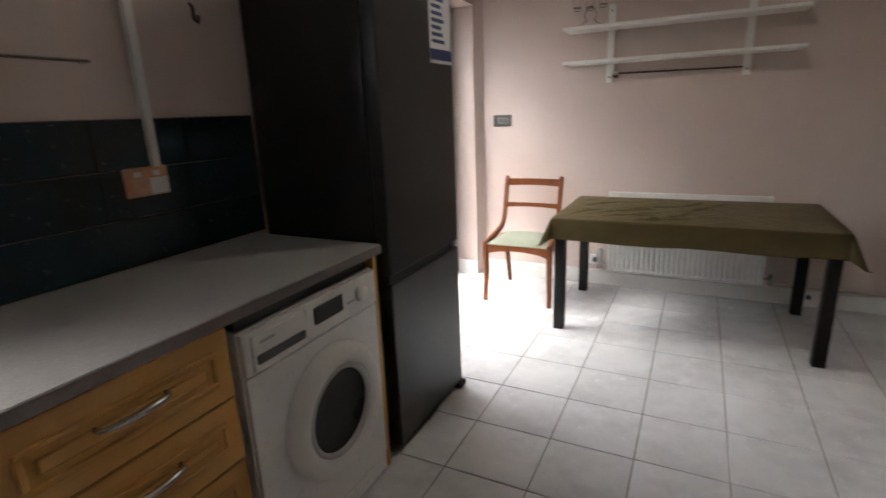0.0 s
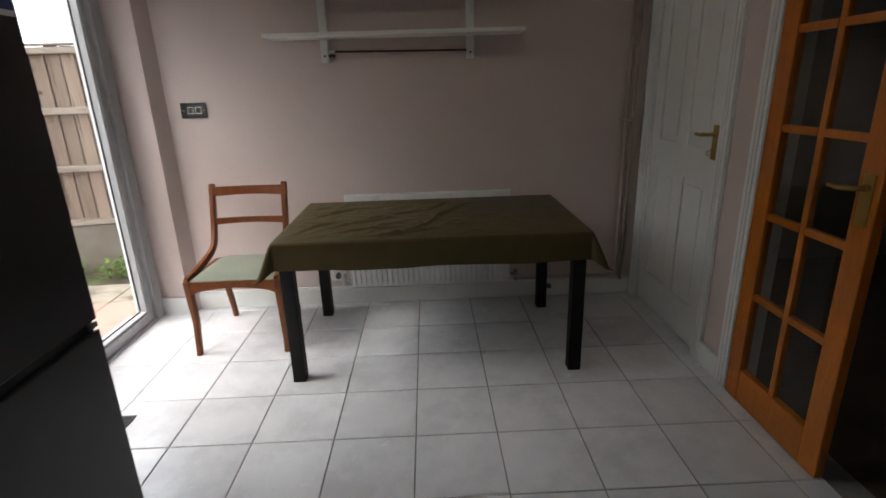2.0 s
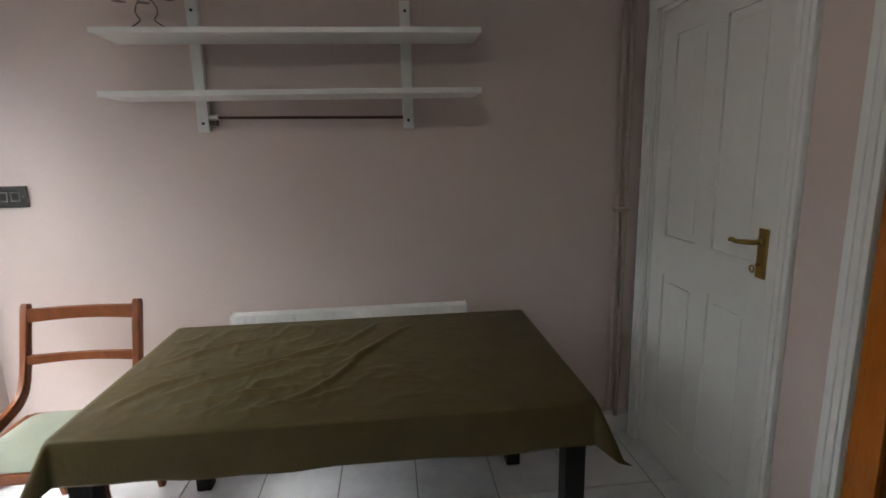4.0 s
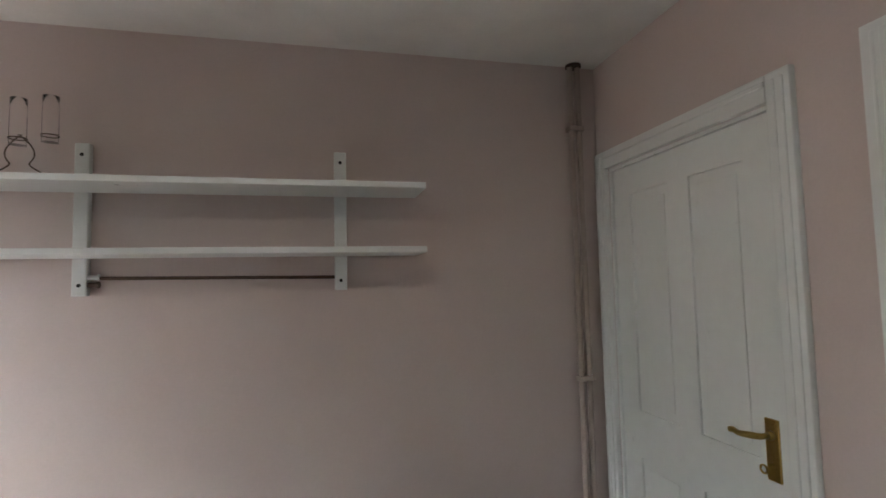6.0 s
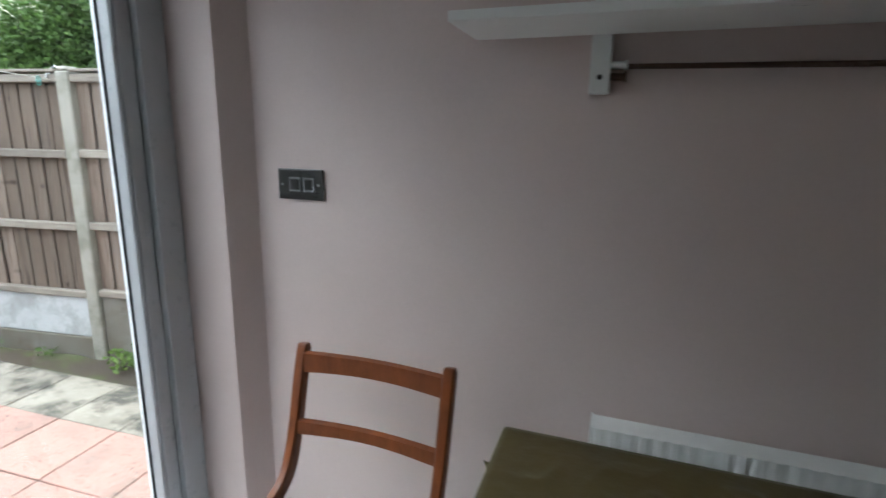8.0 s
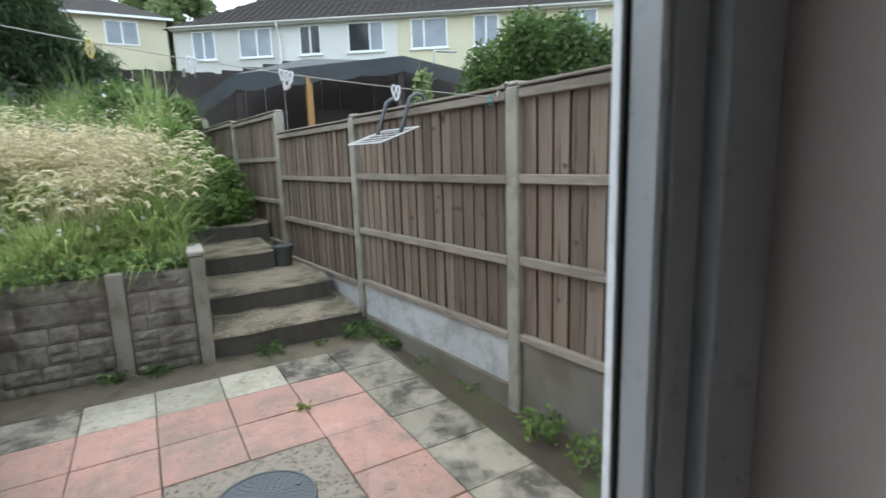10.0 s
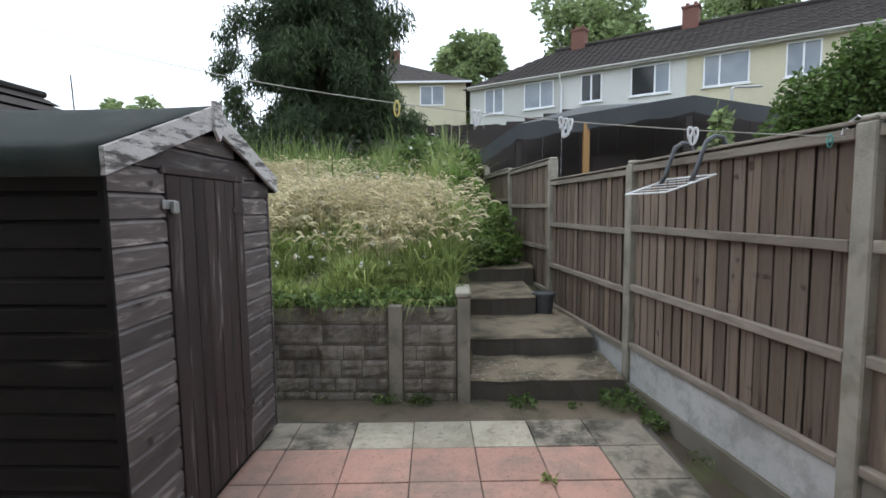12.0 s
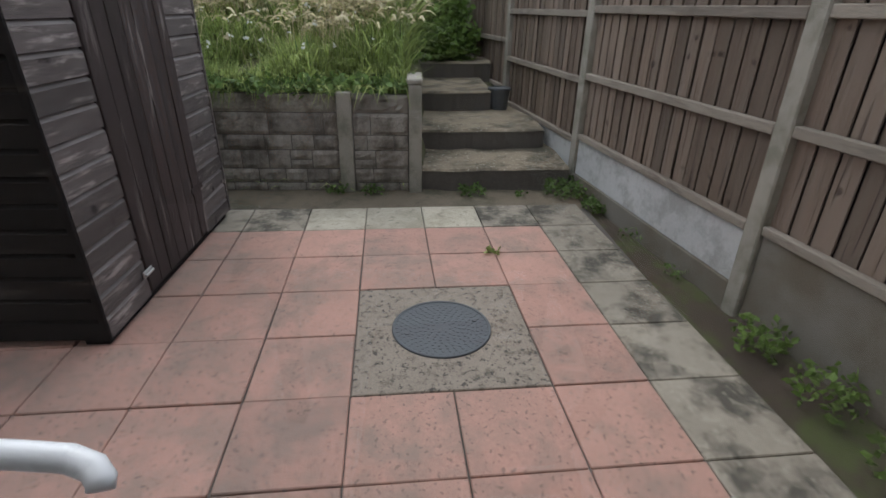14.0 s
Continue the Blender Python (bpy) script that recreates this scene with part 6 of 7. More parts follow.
def blades(n, hmin, hmax, w, seed, area, lean=0.6):
    """Curved blades in three lengths, in uneven clumps."""
    r = np.random.default_rng(seed)
    V, F = [], []
    while len(V) < n * 7:
        x, y = float(r.uniform(area[0], area[1])), float(r.uniform(area[2], area[3]))
        clump = 0.78 + 1.05 * noise.noise((x * 1.5, y * 1.5, 7.0)) + 0.4 * noise.noise((x * 5, y * 5, 2.0))
        h = float(r.uniform(hmin, hmax)) * clump * rise(x)
        a = float(r.uniform(0, 6.283))
        k = abs(float(r.normal(0.15, lean))) * h
        z = ground_z(x, y) - 0.02
        ca, sa = math.cos(a), math.sin(a)
        ww = w * float(r.uniform(0.6, 1.5))
        b = len(V)
        for f, q, g in ((0.0, 0.0, 1.0), (0.45, 0.15, 0.9), (0.80, 0.55, 0.6)):
            o = ww / 2 * g
            V += [(x + ca * k * q - sa * o, y + sa * k * q + ca * o, z + h * f), (x + ca * k * q + sa * o, y + sa * k * q - ca * o, z + h * f)]
        V.append((x + ca * k, y + sa * k, z + h * (1 - 0.25 * min(1, k / max(h, 0.01)))))
        F += [(b, b + 1, b + 3, b + 2), (b + 2, b + 3, b + 5, b + 4), (b + 4, b + 5, b + 6)]
    return V, F


V1, F1 = blades(40000, 0.32, 0.74, 0.010, 41, (-13.2, -5.56, -0.6, 3.10), 0.85)
V2, F2 = blades(14000, 0.25, 0.58, 0.012, 43, (-7.4, -5.54, 0.9, 3.08), 0.9)
off = len(V1)
ob = raw("tall_grass", V1 + V2, F1 + [tuple(i + off for i in f) for f in F2], M_GRASS)
tagged(ob, "tall unmown green grass on the bank", "grass", kind="stuff")


def seed_stalks(n, seed, area):
    """Leaning stalks with feathery heads, in patches."""
    r = np.random.default_rng(seed)
    V, F = [], []
    cnt = 0
    while cnt < n:
        x, y = float(r.uniform(area[0], area[1])), float(r.uniform(area[2], area[3]))
        patch = 1.5 * noise.noise((x * 0.9 + 4.0, y * 0.9, 2.0)) + 0.55 - 0.48 * abs(x + 7.35)
        if r.random() > max(0.03, patch):
            continue
        cnt += 1
        h = float(r.uniform(0.40, 0.80)) * rise(x)
        a, k = float(r.uniform(0, 6.283)), abs(float(r.normal(0.20, 0.18)))
        ca, sa = math.cos(a), math.sin(a)
        z = ground_z(x, y)
        tx, ty, tz = x + ca * k, y + sa * k, z + h
        b, w = len(V), 0.003
        mx_, my_ = x + ca * k * 0.3, y + sa * k * 0.3
        V += [(x - sa * w, y + ca * w, z), (x + sa * w, y - ca * w, z), (mx_ + sa * w, my_ - ca * w, z + h * 0.6), (mx_ - sa * w, my_ + ca * w, z + h * 0.6), (tx, ty, tz)]
        F += [(b, b + 1, b + 2, b + 3), (b + 3, b + 2, b + 4)]
        # nodding plume: a tapered strip that arcs over and hangs
        hl, hw = 0.135 * float(r.uniform(0.6, 1.4)), 0.0065 * float(r.uniform(0.7, 1.3))
        tw_ = a + float(r.normal(0, 0.5))
        cx_, cy_ = math.cos(tw_), math.sin(tw_)
        b = len(V)
        for f, up_, g in ((0.0, 0.0, 0.4), (0.30, 0.18, 1.0), (0.62, 0.16, 1.0), (0.90, -0.05, 0.6)):
            o = hw * g
            V += [(tx + cx_ * hl * f - cy_ * o, ty + cy_ * hl * f + cx_ * o, tz + hl * up_ + o * 0.8), (tx + cx_ * hl * f + cy_ * o, ty + cy_ * hl * f - cx_ * o, tz + hl * up_ - o * 0.8)]
        F += [(b, b + 1, b + 3, b + 2), (b + 2, b + 3, b + 5, b + 4), (b + 4, b + 5, b + 7, b + 6)]
        for q in range(3):
            g, sl_ = float(r.uniform(0, 6.283)), 0.042 * float(r.uniform(0.6, 1.4))
            f = 1 - 0.05 * q
            bx_, by_, bz_ = x + ca * k * f, y + sa * k * f, z + h * f
            b = len(V)
            V += [(bx_, by_, bz_), (bx_ + math.cos(g) * sl_ * 0.5 - math.sin(g) * 0.004, by_ + math.sin(g) * sl_ * 0.5 + math.cos(g) * 0.004, bz_ + sl_ * 0.5), (bx_ + math.cos(g) * sl_, by_ + math.sin(g) * sl_, bz_ + sl_ * 0.2)]
            F += [(b, b + 1, b + 2)]
    return V, F


V, F = seed_stalks(4300, 45, (-10.6, -6.2, -0.4, 3.02))
tagged(raw("seeding_grass", V, F, M_STRAW), "pale straw coloured seeding grass heads", "grass", kind="stuff")
V, F = blades(5200, 0.55, 1.08, 0.016, 48, (-13.0, -8.9, -1.6, 3.0), 0.35)
tagged(raw("tall_weeds", V, F, M_TALL), "tall dark green weeds at the top of the bank", "weeds", kind="stuff")
V, F = blades(420, 0.45, 0.75, 0.018, 49, (-8.8, -5.7, 0.6, 3.05), 0.5)
tagged(raw("broad_grass", V, F, M_WEED), "broad dark green grass blades at the wall top", "grass", kind="stuff")
rt = np.random.default_rng(46)
cs = [(float(x), float(y), ground_z(float(x), float(y)) + float(h)) for x, y, h in zip(rt.uniform(-12.6, -10.8, 80), rt.uniform(-1.2, 2.6, 80), rt.uniform(0.70, 1.05, 80))]
tl = tagged(leaves("thistles", clump_points(cs, [0.035] * len(cs), 1500, 47, 0.1), 0.035, M_THISTLE, seed=5), "tall thistle heads above the grass", "thistles", kind="stuff")
rd = np.random.default_rng(71)
fx, fy = rd.uniform(-10.5, -5.6, 160), rd.uniform(0.4, 3.0, 160)
fp = [(float(x), float(y), ground_z(float(x), float(y)) + float(h) * rise(float(x))) for x, y, h in zip(fx, fy, rd.uniform(0.35, 0.75, 160))]
tagged(leaves("wild_flowers", clump_points(fp, [0.012] * 160, 640, 72, 0.5), 0.028, M_BLOSSOM, seed=9, aspect=1.1), "small white wild flowers in the grass", "flowers", kind="stuff")
V, F = [], []
for x, y, z in cs:
    b = len(V)
    V += [(x - 0.006, y, ground_z(x, y)), (x + 0.006, y, ground_z(x, y)), (x, y, z)]
    F.append((b, b + 1, b + 2))
tagged(raw("thistle_stems", V, F, M_GRASS), "green thistle stems in the grass", "thistles", kind="stuff")

# weeds spilling over the wall top, at the step edges and along the fence


def weed(label, x, y, z, rad, n, leaf, seed, material=None, flat=0.5, name="weed_clump"):
    root = thing(name, label, "weeds", "weeds in the yard", (x, y, z))
    r = np.random.default_rng(seed)
    a, q = r.uniform(0, 6.28, n), np.sqrt(r.random(n)) * rad
    P = np.stack([x + q * np.cos(a), y + q * np.sin(a), z + r.random(n) * rad * flat], 1)
    leaves("leaf_cluster", P, leaf, material or M_WEED, root, seed=seed, up=0.35, aspect=1.5)


for i, (x, y, z, rad, n, lf) in enumerate(((-3.30, 4.68, PZ, 0.12, 110, 0.055), (-2.95, 4.74, PZ, 0.13, 95, 0.055), (-2.55, 4.76, PZ, 0.15, 120, 0.06), (-2.2, 4.80, PZ, 0.18, 120, 0.07), (-5.40, 4.40, PZ, 0.20, 260, 0.050),
                                            (-5.05, 4.52, PZ, 0.12, 130, 0.050), (-5.38, 3.62, PZ, 0.12, 60, 0.050), (-5.42, 2.52, PZ, 0.09, 60, 0.045), (-5.42, 2.80, PZ, 0.10, 60, 0.045), (-5.35, 4.00, PZ, 0.05, 24, 0.04),
                                            (-4.52, 4.60, PZ, 0.10, 40, 0.035), (-4.0, 4.63, PZ, 0.07, 26, 0.035))):
    weed("low green weeds growing out of the soil", x, y, z, rad, round(n * 1.6), lf * 0.72, 60 + i, M_LEAF if i < 4 else None, 0.9 if i < 4 else 0.5)
weed("tuft of green grass between paving slabs", -4.28, 3.62, PZ, 0.045, 30, 0.035, 80, M_GRASS)
for i, (x, y, rad, n) in enumerate(((-5.60, 2.95, 0.16, 220), (-5.56, 2.45, 0.20, 260), (-5.54, 2.05, 0.22, 300), (-5.56, 1.7, 0.2, 240), (-5.70, 2.70, 0.22, 300), (-5.58, 2.25, 0.15, 200), (-5.9, 3.02, 0.18, 240), (-6.3, 3.12, 0.16, 180), (-6.8, 3.12, 0.2, 240), (-7.3, 3.22, 0.18, 200))):
    weed("leafy weeds at the edge of the bank", x, y, ground_z(x, min(y, 3.1)) + 0.05 if x < -6 else 0.63, rad, round(n * 0.55), 0.060, 90 + i)
V, F = [], []
rt = np.random.default_rng(99)
for i in range(70):
    y = 1.55 + 1.5 * float(rt.random()) ** 1.6
    L = float(rt.uniform(0.05, 0.40))
    o = float(rt.uniform(-0.25, 0.25))
    b = len(V)
    w = 0.004
    V += [(-5.58, y - w, 0.64), (-5.58, y + w, 0.64), (-5.46, y + o * 0.4 + w, 0.70), (-5.46, y + o * 0.4 - w, 0.70), (-5.42 + L * 0.2, y + o * 0.8, 0.68 - L * 0.45)]
    F += [(b, b + 1, b + 2, b + 3), (b + 3, b + 2, b + 4)]
tagged(raw("overhanging_grass", V, F, M_GRASS), "dry grass hanging over the retaining wall", "grass", kind="stuff")
pot = thing("plant_pot", "dark weathered plant pot on the steps", "plant pot", at=(-7.2, 4.08, 0.2))
bm = bmesh.new()
cyl(bm, (-7.15, 4.06, 0.22), (-7.15, 4.06, 0.46), 0.09, 16, 0.12)
ring(bm, (-7.15, 4.06, 0.44), (0, 0, 1), 0.105, 0.128, 0.03, 20)
part("pot", bm, M_GREYPL, pot)

# ---------------------------------------------------------------- neighbour's shelter and dark fence
gz = thing("garden_shelter", "neighbour's charcoal fabric covered garden shelter", "garden shelter", at=(-12.5, 7.0, 1.0))
plan = [(-13.6, 3.3, 2.50), (-12.5, 4.35, 3.16), (-11.4, 7.55, 3.50), (-13.2, 11.6, 3.36)]
bm = bmesh.new()
rows = []
for (xa, ya, za), (xb, yb, zb) in zip(plan, plan[1:]):
    for i in range(16):
        f = i / 16
        rows.append((xa + (xb - xa) * f, ya + (yb - ya) * f, za + (zb - za) * f))
rows.append(plan[-1])
tops, bots, ins = [], [], []
for i, (x, y, z) in enumerate(rows):
    sc = 0.05 * abs(math.sin(i * math.pi / 4))
    tops.append(bm.verts.new((x, y, z)))
    bots.append(bm.verts.new((x + 0.02 * math.sin(i), y, z - 0.30 - sc)))
for i in range(len(rows) - 1):
    bm.faces.new((tops[i], tops[i + 1], bots[i + 1], bots[i]))
part("valance", bm, M_CANVAS, gz)
bm = bmesh.new()
apex = [bm.verts.new((-14.2, 6.2, 3.86)), bm.verts.new((-14.2, 9.2, 3.98))]
tv = [bm.verts.new(r_) for r_ in rows]
for i in range(len(rows) - 1):
    bm.faces.new((tv[i], tv[i + 1], apex[0] if i < 26 else apex[1]))
bm.faces.new((tv[26], apex[1], apex[0]))
can = part("canopy", bm, M_CANVAS, gz)
md = can.modifiers.new("thickness", "SOLIDIFY")
md.thickness = 0.01
for x, y, m in ((-12.1, 5.72, M_POSTWOOD), (-11.5, 7.5, M_DARKWOOD), (-13.1, 11.4, M_DARKWOOD), (-12.6, 4.4, M_DARKWOOD)):
    bpart("post", (x - 0.06, y - 0.06, 0.6, x + 0.06, y + 0.06, 3.1), m, gz)
for k in range(18):
    bpart("wall_board", (-14.75 + 0.012 * (k % 2), 3.4 + 0.47 * k, 0.6, -14.70, 3.4 + 0.47 * (k + 1) - 0.012, 3.30 + 0.58 * min(1, (k + 1) / 6)), M_DARKWOOD, gz)
bpart("side_screen", [(-13.9, 3.30, 0.6, -12.6, 3.36, 2.5)], M_DARKWOOD, gz)
bpart("bench_box", (-13.6, 6.1, 0.6, -13.0, 7.0, 2.55), M_DARKWOOD, gz)
pipe = thing("flue_pipe", "thin bent metal flue pipe", "pipe", at=(-14.0, 9.6, 3.6))
bm = bmesh.new()
tube(bm, [(-14.0, 9.6, 3.5), (-14.0, 9.6, 4.18), (-14.0, 9.65, 4.22), (-14.0, 10.3, 4.24)], 0.03, 8)
part("tube", bm, M_GALV, pipe)

dfence = thing("dark_fence", "dark stained boarded fence below the far house", "fence", at=(-18.0, 3.0, 2.0))
for k in range(24):
    bpart("board", (-18.0, -1.0 + 0.26 * k, 1.6, -17.97, -1.0 + 0.26 * k + 0.245, 4.02 + 0.02 * (k % 3)), M_DARKWOOD, dfence)
for y in (1.8, 3.6):
    bpart("post", (-17.97, y, 1.6, -17.87, y + 0.09, 4.1), M_CONC, dfence)

# ---------------------------------------------------------------- houses
HA = Vector((-26.5, 7.2, 0))
HD = Vector((math.cos(radians(57)), math.sin(radians(57)), 0))
HN = Vector((HD.y, -HD.x, 0))              # out of the wall, towards the garden
HM = Matrix(((HD.x, HN.x, 0, HA.x), (HD.y, HN.y, 0, HA.y), (0, 0, 1, 0), (0, 0, 0, 1)))
EZ, GZ = 7.66, 2.4


def placed(root, m):
    root.matrix_basis = m
    return root


def win(parent, s0, s1, z0, z1, split, pane_m, second=None):
    root = bpart("window", [(s0, -0.05, z0, s0 + 0.06, 0.045, z1), (s1 - 0.06, -0.05, z0, s1, 0.045, z1), (s0 + 0.06, -0.05, z0, s1 - 0.06, 0.045, z0 + 0.06), (s0 + 0.06, -0.05, z1 - 0.06, s1 - 0.06, 0.045, z1)], M_UPVC, None)
    root.parent = parent
    q = s0 + (s1 - s0) * split
    bpart("mullion", (q - 0.035, -0.04, z0 + 0.06, q + 0.035, 0.040, z1 - 0.06), M_UPVC, root)
    bpart("pane", (s0 + 0.06, -0.012, z0 + 0.06, q - 0.035, 0.0, z1 - 0.06), pane_m, root)
    bpart("pane", (q + 0.035, -0.012, z0 + 0.06, s1 - 0.06, 0.0, z1 - 0.06), second or pane_m, root)
    bpart("sill", (s0 - 0.06, -0.02, z0 - 0.06, s1 + 0.06, 0.10, z0 - 0.001), M_UPVC, root)
    return root


def terraced(s0, s1, material, label, wins, chimney_s=None, hip=0.0):
    root = thing("terraced_house", label, "house", "terraced houses behind the garden")
    body = bpart("wall", (s0, -7.2, GZ - 1.5, s1, -0.06, EZ), material, root)
    # front skin with openings: bands round the upper windows
    z0, z1 = 6.17, 7.42
    dims = [(s0, -0.06, GZ - 1.5, s1, 0.0, z0), (s0, -0.06, z1, s1, 0.0, EZ)]
    x = s0
    for a, b, sp, m1, m2 in wins:
        dims.append((x, -0.06, z0, a, 0.0, z1))
        x = b
    dims.append((x, -0.06, z0, s1, 0.0, z1))
    bpart("front_wall", dims, material, root)
    for a, b, sp, m1, m2 in wins:
        win(root, a, b, z0, z1, sp, m1, m2)
        win(root, a, b, z0 - 2.75, z1 - 2.65, sp, m1, m2).location.y = 0.052
    # roof in courses of tiles
    rz = EZ + 2.2
    ridge_y, eave_y = -3.6, 0.32
    bm = bmesh.new()
    ncr = 22
    for c in range(ncr):
        f0, f1 = c / ncr, (c + 1) / ncr
        ya, yb = eave_y + (ridge_y - eave_y) * f0, eave_y + (ridge_y - eave_y) * f1
        za, zb = EZ - 0.12 + (rz - EZ) * f0, EZ - 0.12 + (rz - EZ) * f1
        h0, h1 = hip * f0, hip * f1
        nt_ = max(1, round((s1 - s0) / 0.33))
        for i in range(nt_):
            a, b = s0 + (s1 - s0) * i / nt_, s0 + (s1 - s0) * (i + 1) / nt_
            if hip and (a + b) / 2 - s0 < h0:
                continue
            off_ = 0.02 * ((i * 7 + c * 13) % 5) / 5
            v = [bm.verts.new(p) for p in ((a, ya, za + 0.05 + off_), ((a + b) / 2, ya, za + 0.085 + off_), (b, ya, za + 0.05 + off_), (b, yb, zb + 0.03), ((a + b) / 2, yb, zb + 0.06), (a, yb, zb + 0.03), (a, ya, za), (b, ya, za))]
            bm.faces.new((v[0], v[1], v[4], v[5]))
            bm.faces.new((v[1], v[2], v[3], v[4]))
            bm.faces.new((v[6], v[7], v[2], v[1], v[0]))
    part("roof_tiles", bm, M_ROOF, root)
    bm = bmesh.new()
    sa = s0 + hip
    vv = [bm.verts.new(p) for p in ((s0 - (0.3 if hip else 0), eave_y, EZ - 0.13), (s1, eave_y, EZ - 0.13), (s1, ridge_y, rz - 0.12), (sa, ridge_y, rz - 0.12), (s1, -7.6, EZ - 0.13), (s0 - (0.3 if hip else 0), -7.6, EZ - 0.13))]
    bm.faces.new((vv[0], vv[1], vv[2], vv[3]))
    bm.faces.new((vv[3], vv[2], vv[4], vv[5]))
    bm.faces.new((vv[0], vv[3], vv[5]))
    bm.faces.new((vv[1], vv[4], vv[2]))
    bm.faces.new((vv[0], vv[5], vv[4], vv[1]))
    part("roof", bm, M_ROOF, root)
    bm = bmesh.new()
    cyl(bm, (sa, ridge_y, rz - 0.02), (s1, ridge_y, rz - 0.02), 0.12, 10)
    part("ridge", bm, M_ROOF, root)
    bpart("gutter", (s0, 0.30, EZ - 0.14, s1, 0.40, EZ - 0.06), M_GUTTER, root, bevel=0.02)
    bpart("fascia", (s0, 0.0, EZ - 0.20, s1, 0.30, EZ - 0.13), M_GUTTER, root)
    if chimney_s is not None:
        ch = bpart("chimney", [(chimney_s - 0.34, ridge_y - 0.30, rz - 0.6, chimney_s + 0.34, ridge_y + 0.30, rz + 0.72), (chimney_s - 0.39, ridge_y - 0.35, rz + 0.72, chimney_s + 0.39, ridge_y + 0.35, rz + 0.82)], M_BRICK, root, "red brick chimney")
        for q in (-0.17, 0.17):
            bm = bmesh.new()
            cyl(bm, (chimney_s + q, ridge_y, rz + 0.82), (chimney_s + q, ridge_y, rz + 1.02), 0.10, 12, 0.08)
            part("chimney_pot", bm, M_BRICK, ch)
    return placed(root, HM)


h1 = terraced(-4.10, 0.95, M_REND_G, "off-white rendered terraced house with tiled roof", [(-3.22, -2.12, 0.5, M_WPANE, M_WPANE), (-0.99, 0.56, 0.55, M_WPANE, M_WPANE)], 0.45, 3.2)
bm = bmesh.new()
tube(bm, [(0.95, 0.36, EZ - 0.1), (0.95, 0.30, EZ - 0.3), (0.95, 0.08, EZ - 0.7), (0.95, 0.06, GZ - 1)], 0.045, 8)
dp = part("downpipe", bm, M_UPVC, h1)
dp.matrix_parent_inverse = Matrix.Identity(4)
terraced(0.955, 6.28, M_REND_W, "white rendered terraced house with brick chimney", [(1.85, 2.83, 0.5, M_WDARK, M_WDARK), (4.07, 5.67, 0.62, M_WDARK, M_WPANE)], 5.8)
terraced(6.285, 16.5, M_REND_C, "cream rendered terraced houses with tiled roof", [(6.90, 8.51, 0.36, M_WPANE, M_WPANE), (9.65, 10.74, 0.5, M_WPANE, M_WPANE), (13.6, 14.9, 0.5, M_WPANE, M_WPANE)])


def detached(x, y, w, d, eave, ridge, material, label, wdw=None, turn=0.0, base=1.0):
    root = thing("far_house", label, "house")
    bpart("wall", (-d, -w / 2, base, 0, w / 2, eave), material, root)
    bm = bmesh.new()
    o = 0.35
    v = [bm.verts.new(p) for p in ((o, -w / 2 - o, eave), (o, w / 2 + o, eave), (-d - o, w / 2 + o, eave), (-d - o, -w / 2 - o, eave), (-d * 0.35, 0.0 - w * 0.1, ridge), (-d * 0.65, 0.0 - w * 0.1, ridge))]
    for f in ((0, 1, 4), (1, 2, 5, 4), (2, 3, 5), (3, 0, 4, 5), (3, 2, 1, 0)):
        bm.faces.new([v[i] for i in f])
    part("roof", bm, M_ROOF, root)
    bpart("gutter", (o, -w / 2 - o, eave - 0.12, o + 0.10, w / 2 + o, eave - 0.01), M_UPVC, root)
    ch = bpart("chimney", (-d * 0.5 - 0.4, -w * 0.1 - 0.35, eave + 0.4, -d * 0.5 + 0.4, -w * 0.1 + 0.35, ridge + 1.0), M_BRICK, root, "red brick chimney")
    for a, b, z0, z1 in (wdw or []):
        wn = bpart("window", (0.0, a, z0, 0.05, b, z1), M_UPVC, root)
        bpart("pane", (0.05, a + 0.08, z0 + 0.08, 0.056, (a + b) / 2 - 0.04, z1 - 0.08), M_WPANE, wn)
        bpart("pane", (0.05, (a + b) / 2 + 0.04, z0 + 0.08, 0.056, b - 0.08, z1 - 0.08), M_WPANE, wn)
    root.matrix_basis = pose(x, y, 0, 0, 0, turn)
    return root


detached(-33.0, -0.4, 8.0, 8.0, 9.0, 11.0, M_REND_C, "cream rendered house with hipped tiled roof", [(1.2, 2.7, 7.6, 8.8)], 0, 1.0)
# low outhouse with hipped roof in courses, beyond the shed
oh = thing("outhouse", "low outhouse with dark hipped concrete tile roof", "outhouse", at=(-9.0, -5.36, 1.2))
bpart("wall", (-12.6, -6.5, 0.8, -6.0, -4.2, 2.62), M_REND_G, oh)
for k in range(5):
    bm = bmesh.new()
    f0, f1 = k / 5, (k + 1) / 5
    lo, hi = [], []
    for f, row, lift in ((f0, lo, 0.045), (f1, hi, 0.0)):
        s, z = 1 - f, 2.55 + 1.17 * f + lift
        row += [bm.verts.new(p) for p in ((-11.7 - 1.3 * s, -5.36 - 1.4 * s, z), (-5.9, -5.36 - 1.4 * s, z), (-5.9, -5.36 + 1.4 * s, z), (-11.7 - 1.3 * s, -5.36 + 1.4 * s, z))]
    for a in range(4):
        bm.faces.new((lo[a], lo[(a + 1) % 4], hi[(a + 1) % 4], hi[a]))
    bm.faces.new(lo[::-1])
    part("tile_course", bm, M_ROOF, oh)
bpart("ridge_tiles", (-11.85, -5.47, 3.68, -5.9, -5.25, 3.80), M_ROOF, oh, bevel=0.03)
aer = thing("tv_aerial", "thin television aerial mast on a distant roof", "aerial", at=(-40, -26.0, 8.0))
bm = bmesh.new()
cyl(bm, (-40, -25.8, 3.0), (-40, -26.2, 11.6), 0.05, 6)
part("mast", bm, M_GREYPL, aer)

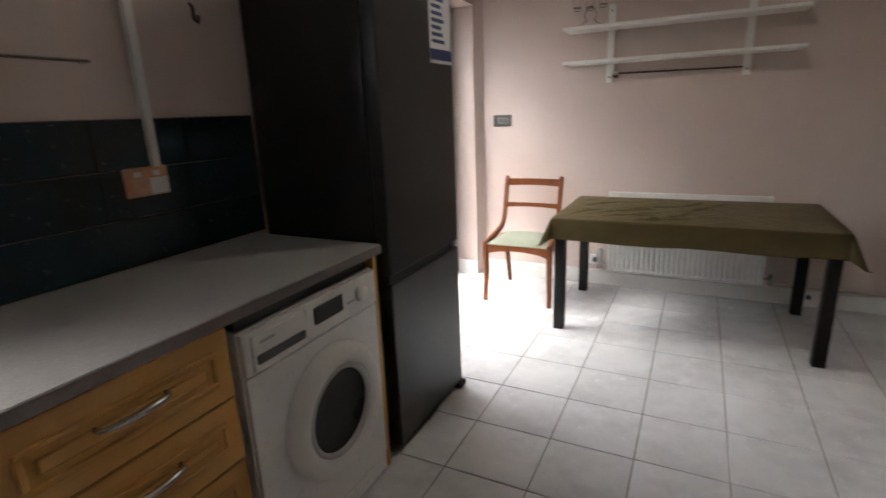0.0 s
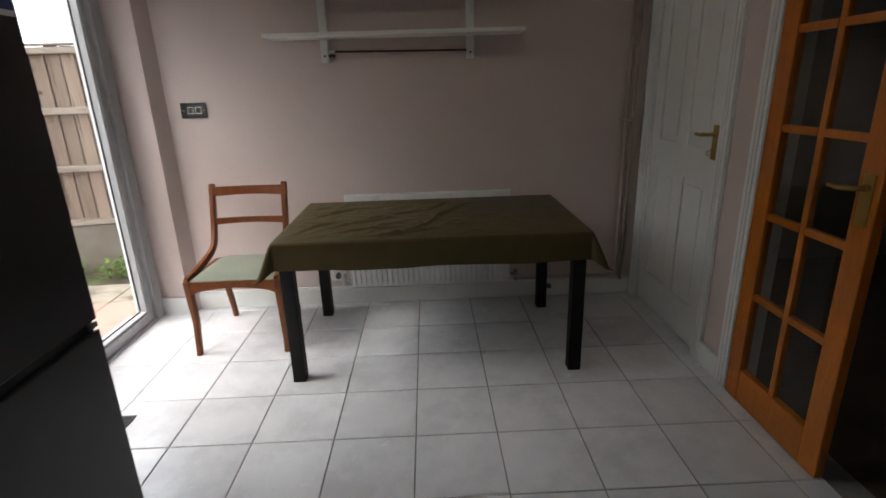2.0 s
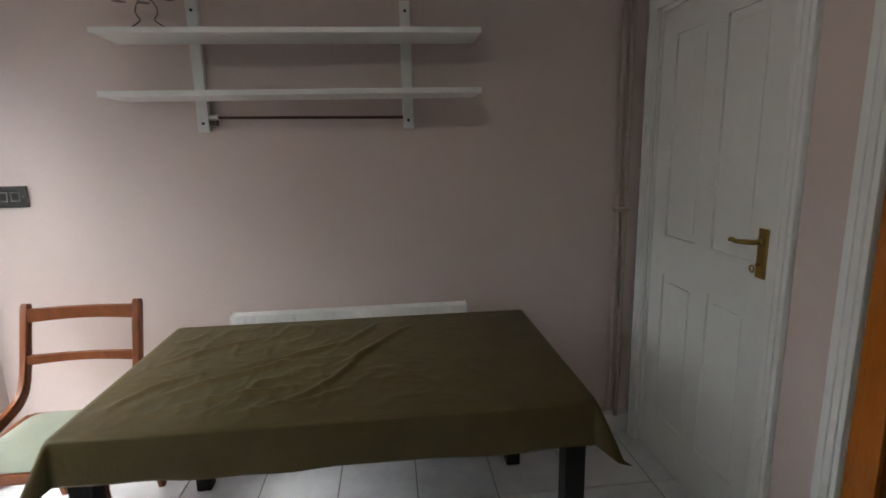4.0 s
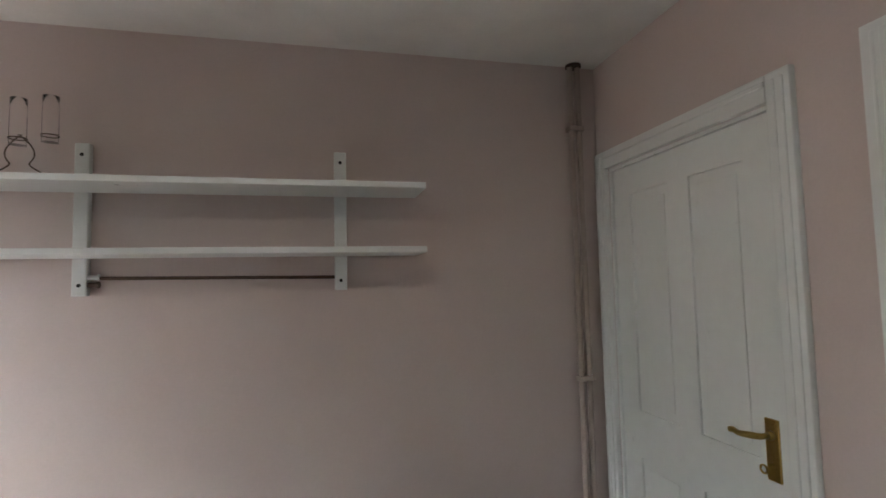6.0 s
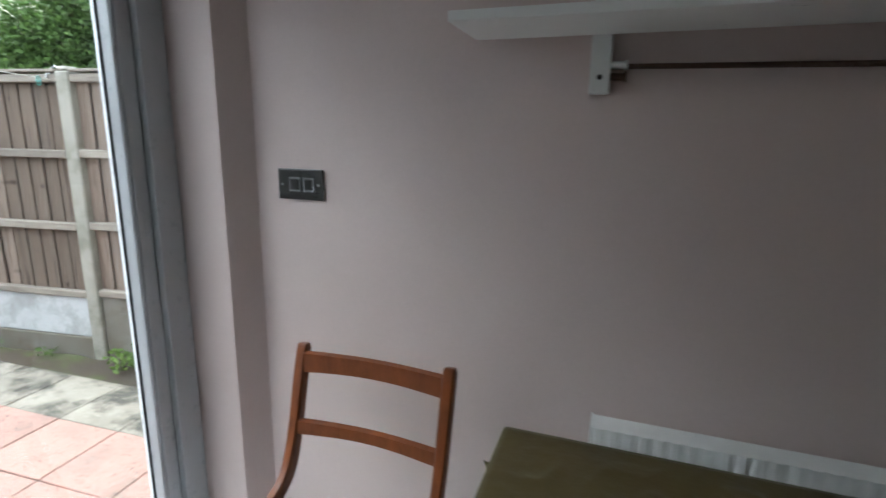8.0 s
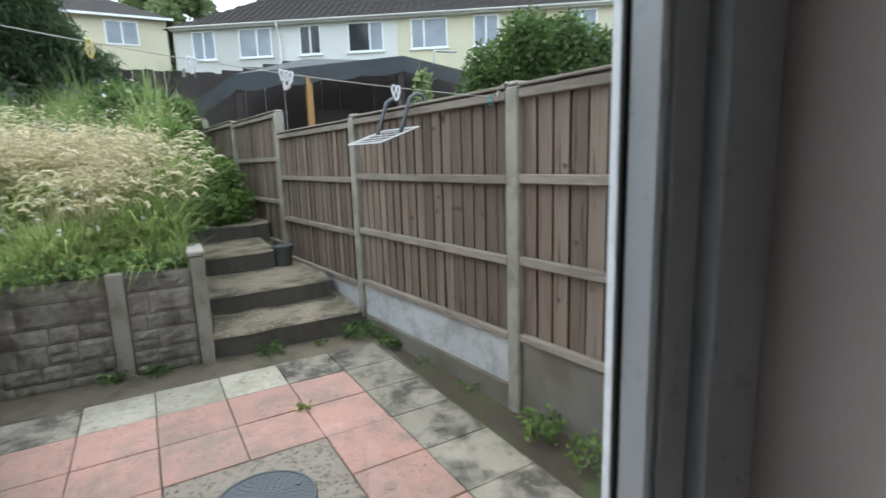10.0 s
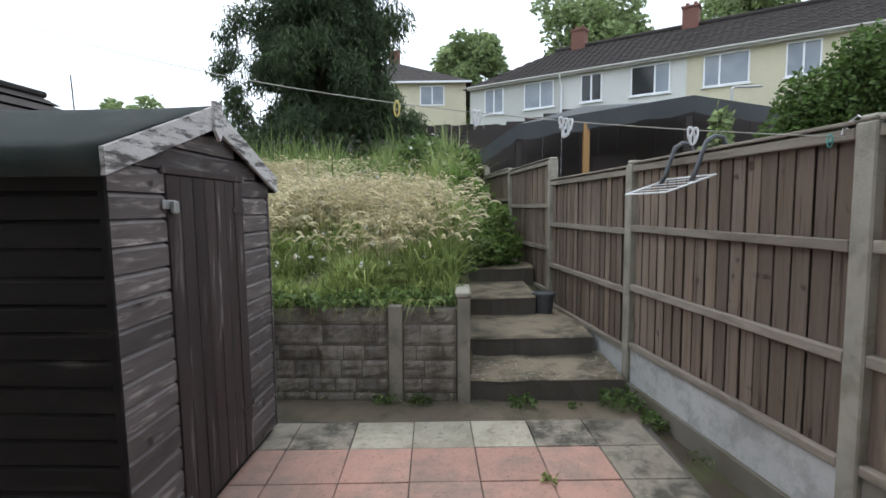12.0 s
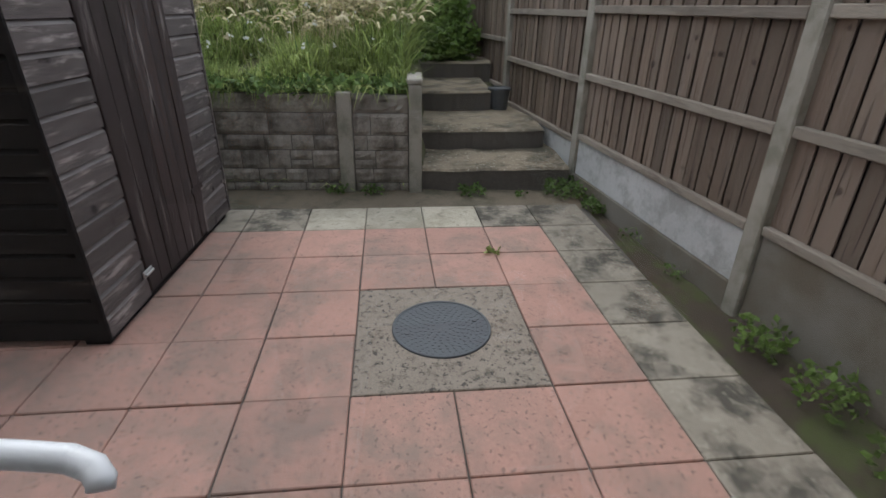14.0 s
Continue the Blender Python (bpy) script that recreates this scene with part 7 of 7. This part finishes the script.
# ---------------------------------------------------------------- paving, last
GXL = [-5.088 + 0.4075 * k for k in range(9)]           # joints across the garden
GYL = [3.190 + 0.402 * k for k in range(-8, 4)]        # joints along the garden
paving = structure(bpart("pavement", (-5.075, GYL[0] - 0.01, PZ - 0.30, -1.712, GYL[-1] + 0.06, PZ - 0.012), M_STEPR), "garden paving of pink and grey concrete slabs", "paving")
slab_mesh = {}
GROT = Matrix.Translation((-5.088, 3.19, 0)) @ Matrix.Rotation(radians(2.9), 4, "Z") @ Matrix.Translation((5.088, -3.19, 0))
rng = random.Random(7)
for k, m in enumerate((M_PINK, M_PALE, M_GREYSLAB)):
    bm = bmesh.new()
    box(bm, 0.003, 0.003, -0.036, 0.4045, 0.399, 0.0, bevel=0.004)
    slab_mesh[k] = mesh_of("slab", bm, m)
for i, x in enumerate(GXL[:-1]):
    for j, y in enumerate(GYL[:-1]):
        if -3.87 < x < -3.07 and 2.78 < y < 3.58:
            continue
        k = 2 if y > 3.95 or (i == 0 and (y < 2.3 or y > 3.55)) else (1 if i == 0 else 0)
        piece("slab", slab_mesh[k], paving, GROT @ pose(x, y, PZ + rng.uniform(-0.003, 0.002), rng.uniform(-0.25, 0.25), rng.uniform(-0.25, 0.25), rng.uniform(-0.3, 0.3)))
mx, my = -3.466, 3.256
bpart("manhole_surround", (GXL[3] + 0.004, GYL[7] + 0.004, PZ - 0.05, GXL[5] - 0.004, GYL[9] - 0.004, PZ - 0.001), M_AGG, paving, "rough aggregate concrete surround", bevel=0.004).matrix_basis = GROT
cover = thing("manhole_cover", "round grey studded manhole cover in the paving", "manhole cover", at=(mx, my, PZ))
bm = bmesh.new()
cyl(bm, (mx - 0.02, my + 0.01, PZ - 0.03), (mx - 0.02, my + 0.01, PZ + 0.004), 0.232, 56)
ring(bm, (mx - 0.02, my + 0.01, PZ + 0.001), (0, 0, 1), 0.218, 0.232, 0.007, 56)
part("lid", bm, M_IRON, cover)
bm = bmesh.new()
for r_i in range(2, 11):
    rad = 0.021 * r_i
    nn_ = int(2 * math.pi * rad / 0.030)
    for q in range(nn_):
        a = 2 * math.pi * q / nn_ + r_i
        x, y = mx - 0.02 + rad * math.cos(a), my + 0.01 + rad * math.sin(a)
        box(bm, x - 0.005, y - 0.005, PZ + 0.004, x + 0.005, y + 0.005, PZ + 0.0060)
part("studs", bm, M_IRON, cover)
bm = bmesh.new()
for q in ((0.05, -0.16), (-0.05, 0.16)):
    cyl(bm, (mx - 0.02 + q[0], my + 0.01 + q[1], PZ + 0.004), (mx - 0.02 + q[0], my + 0.01 + q[1], PZ + 0.009), 0.012, 12)
part("keyhole", bm, M_GREYPL, cover)

# kitchen floor tiles
floor = structure(bpart("floor", (XL - 0.24, YF, -0.12, XR + 0.13, YB, -0.004), M_GROUT), "white marbled ceramic floor tiles with dark joints", "floor")
T = 0.3325
bm = bmesh.new()
box(bm, 0.0024, 0.0024, -0.006, T - 0.0024, T - 0.0024, 0.0, bevel=0.0015)
tile_me = mesh_of("floor_tile", bm, M_TILE)
x0, y0 = -0.262 - 4 * T, 2.288 - 13 * T
for i in range(10):
    for j in range(18):
        ax, ay = x0 + i * T, y0 + j * T
        bx, by = ax + T, ay + T
        cxa, cxb, cya, cyb = max(ax, XL - (0.21 if ay > 1.9 else 0)), min(bx, XR + 0.02), max(ay, YF), min(by, YB)
        if cxb - cxa < 0.02 or cyb - cya < 0.02:
            continue
        if cxb - cxa > T - 1e-4 and cyb - cya > T - 1e-4:
            piece("floor_tile", tile_me, floor, pose(ax, ay, 0))
        else:
            bm = bmesh.new()
            box(bm, cxa + 0.0024, cya + 0.0024, -0.006, cxb - 0.001, cyb - 0.001, 0.0, bevel=0.0015)
            part("floor_tile", bm, M_TILE, floor)
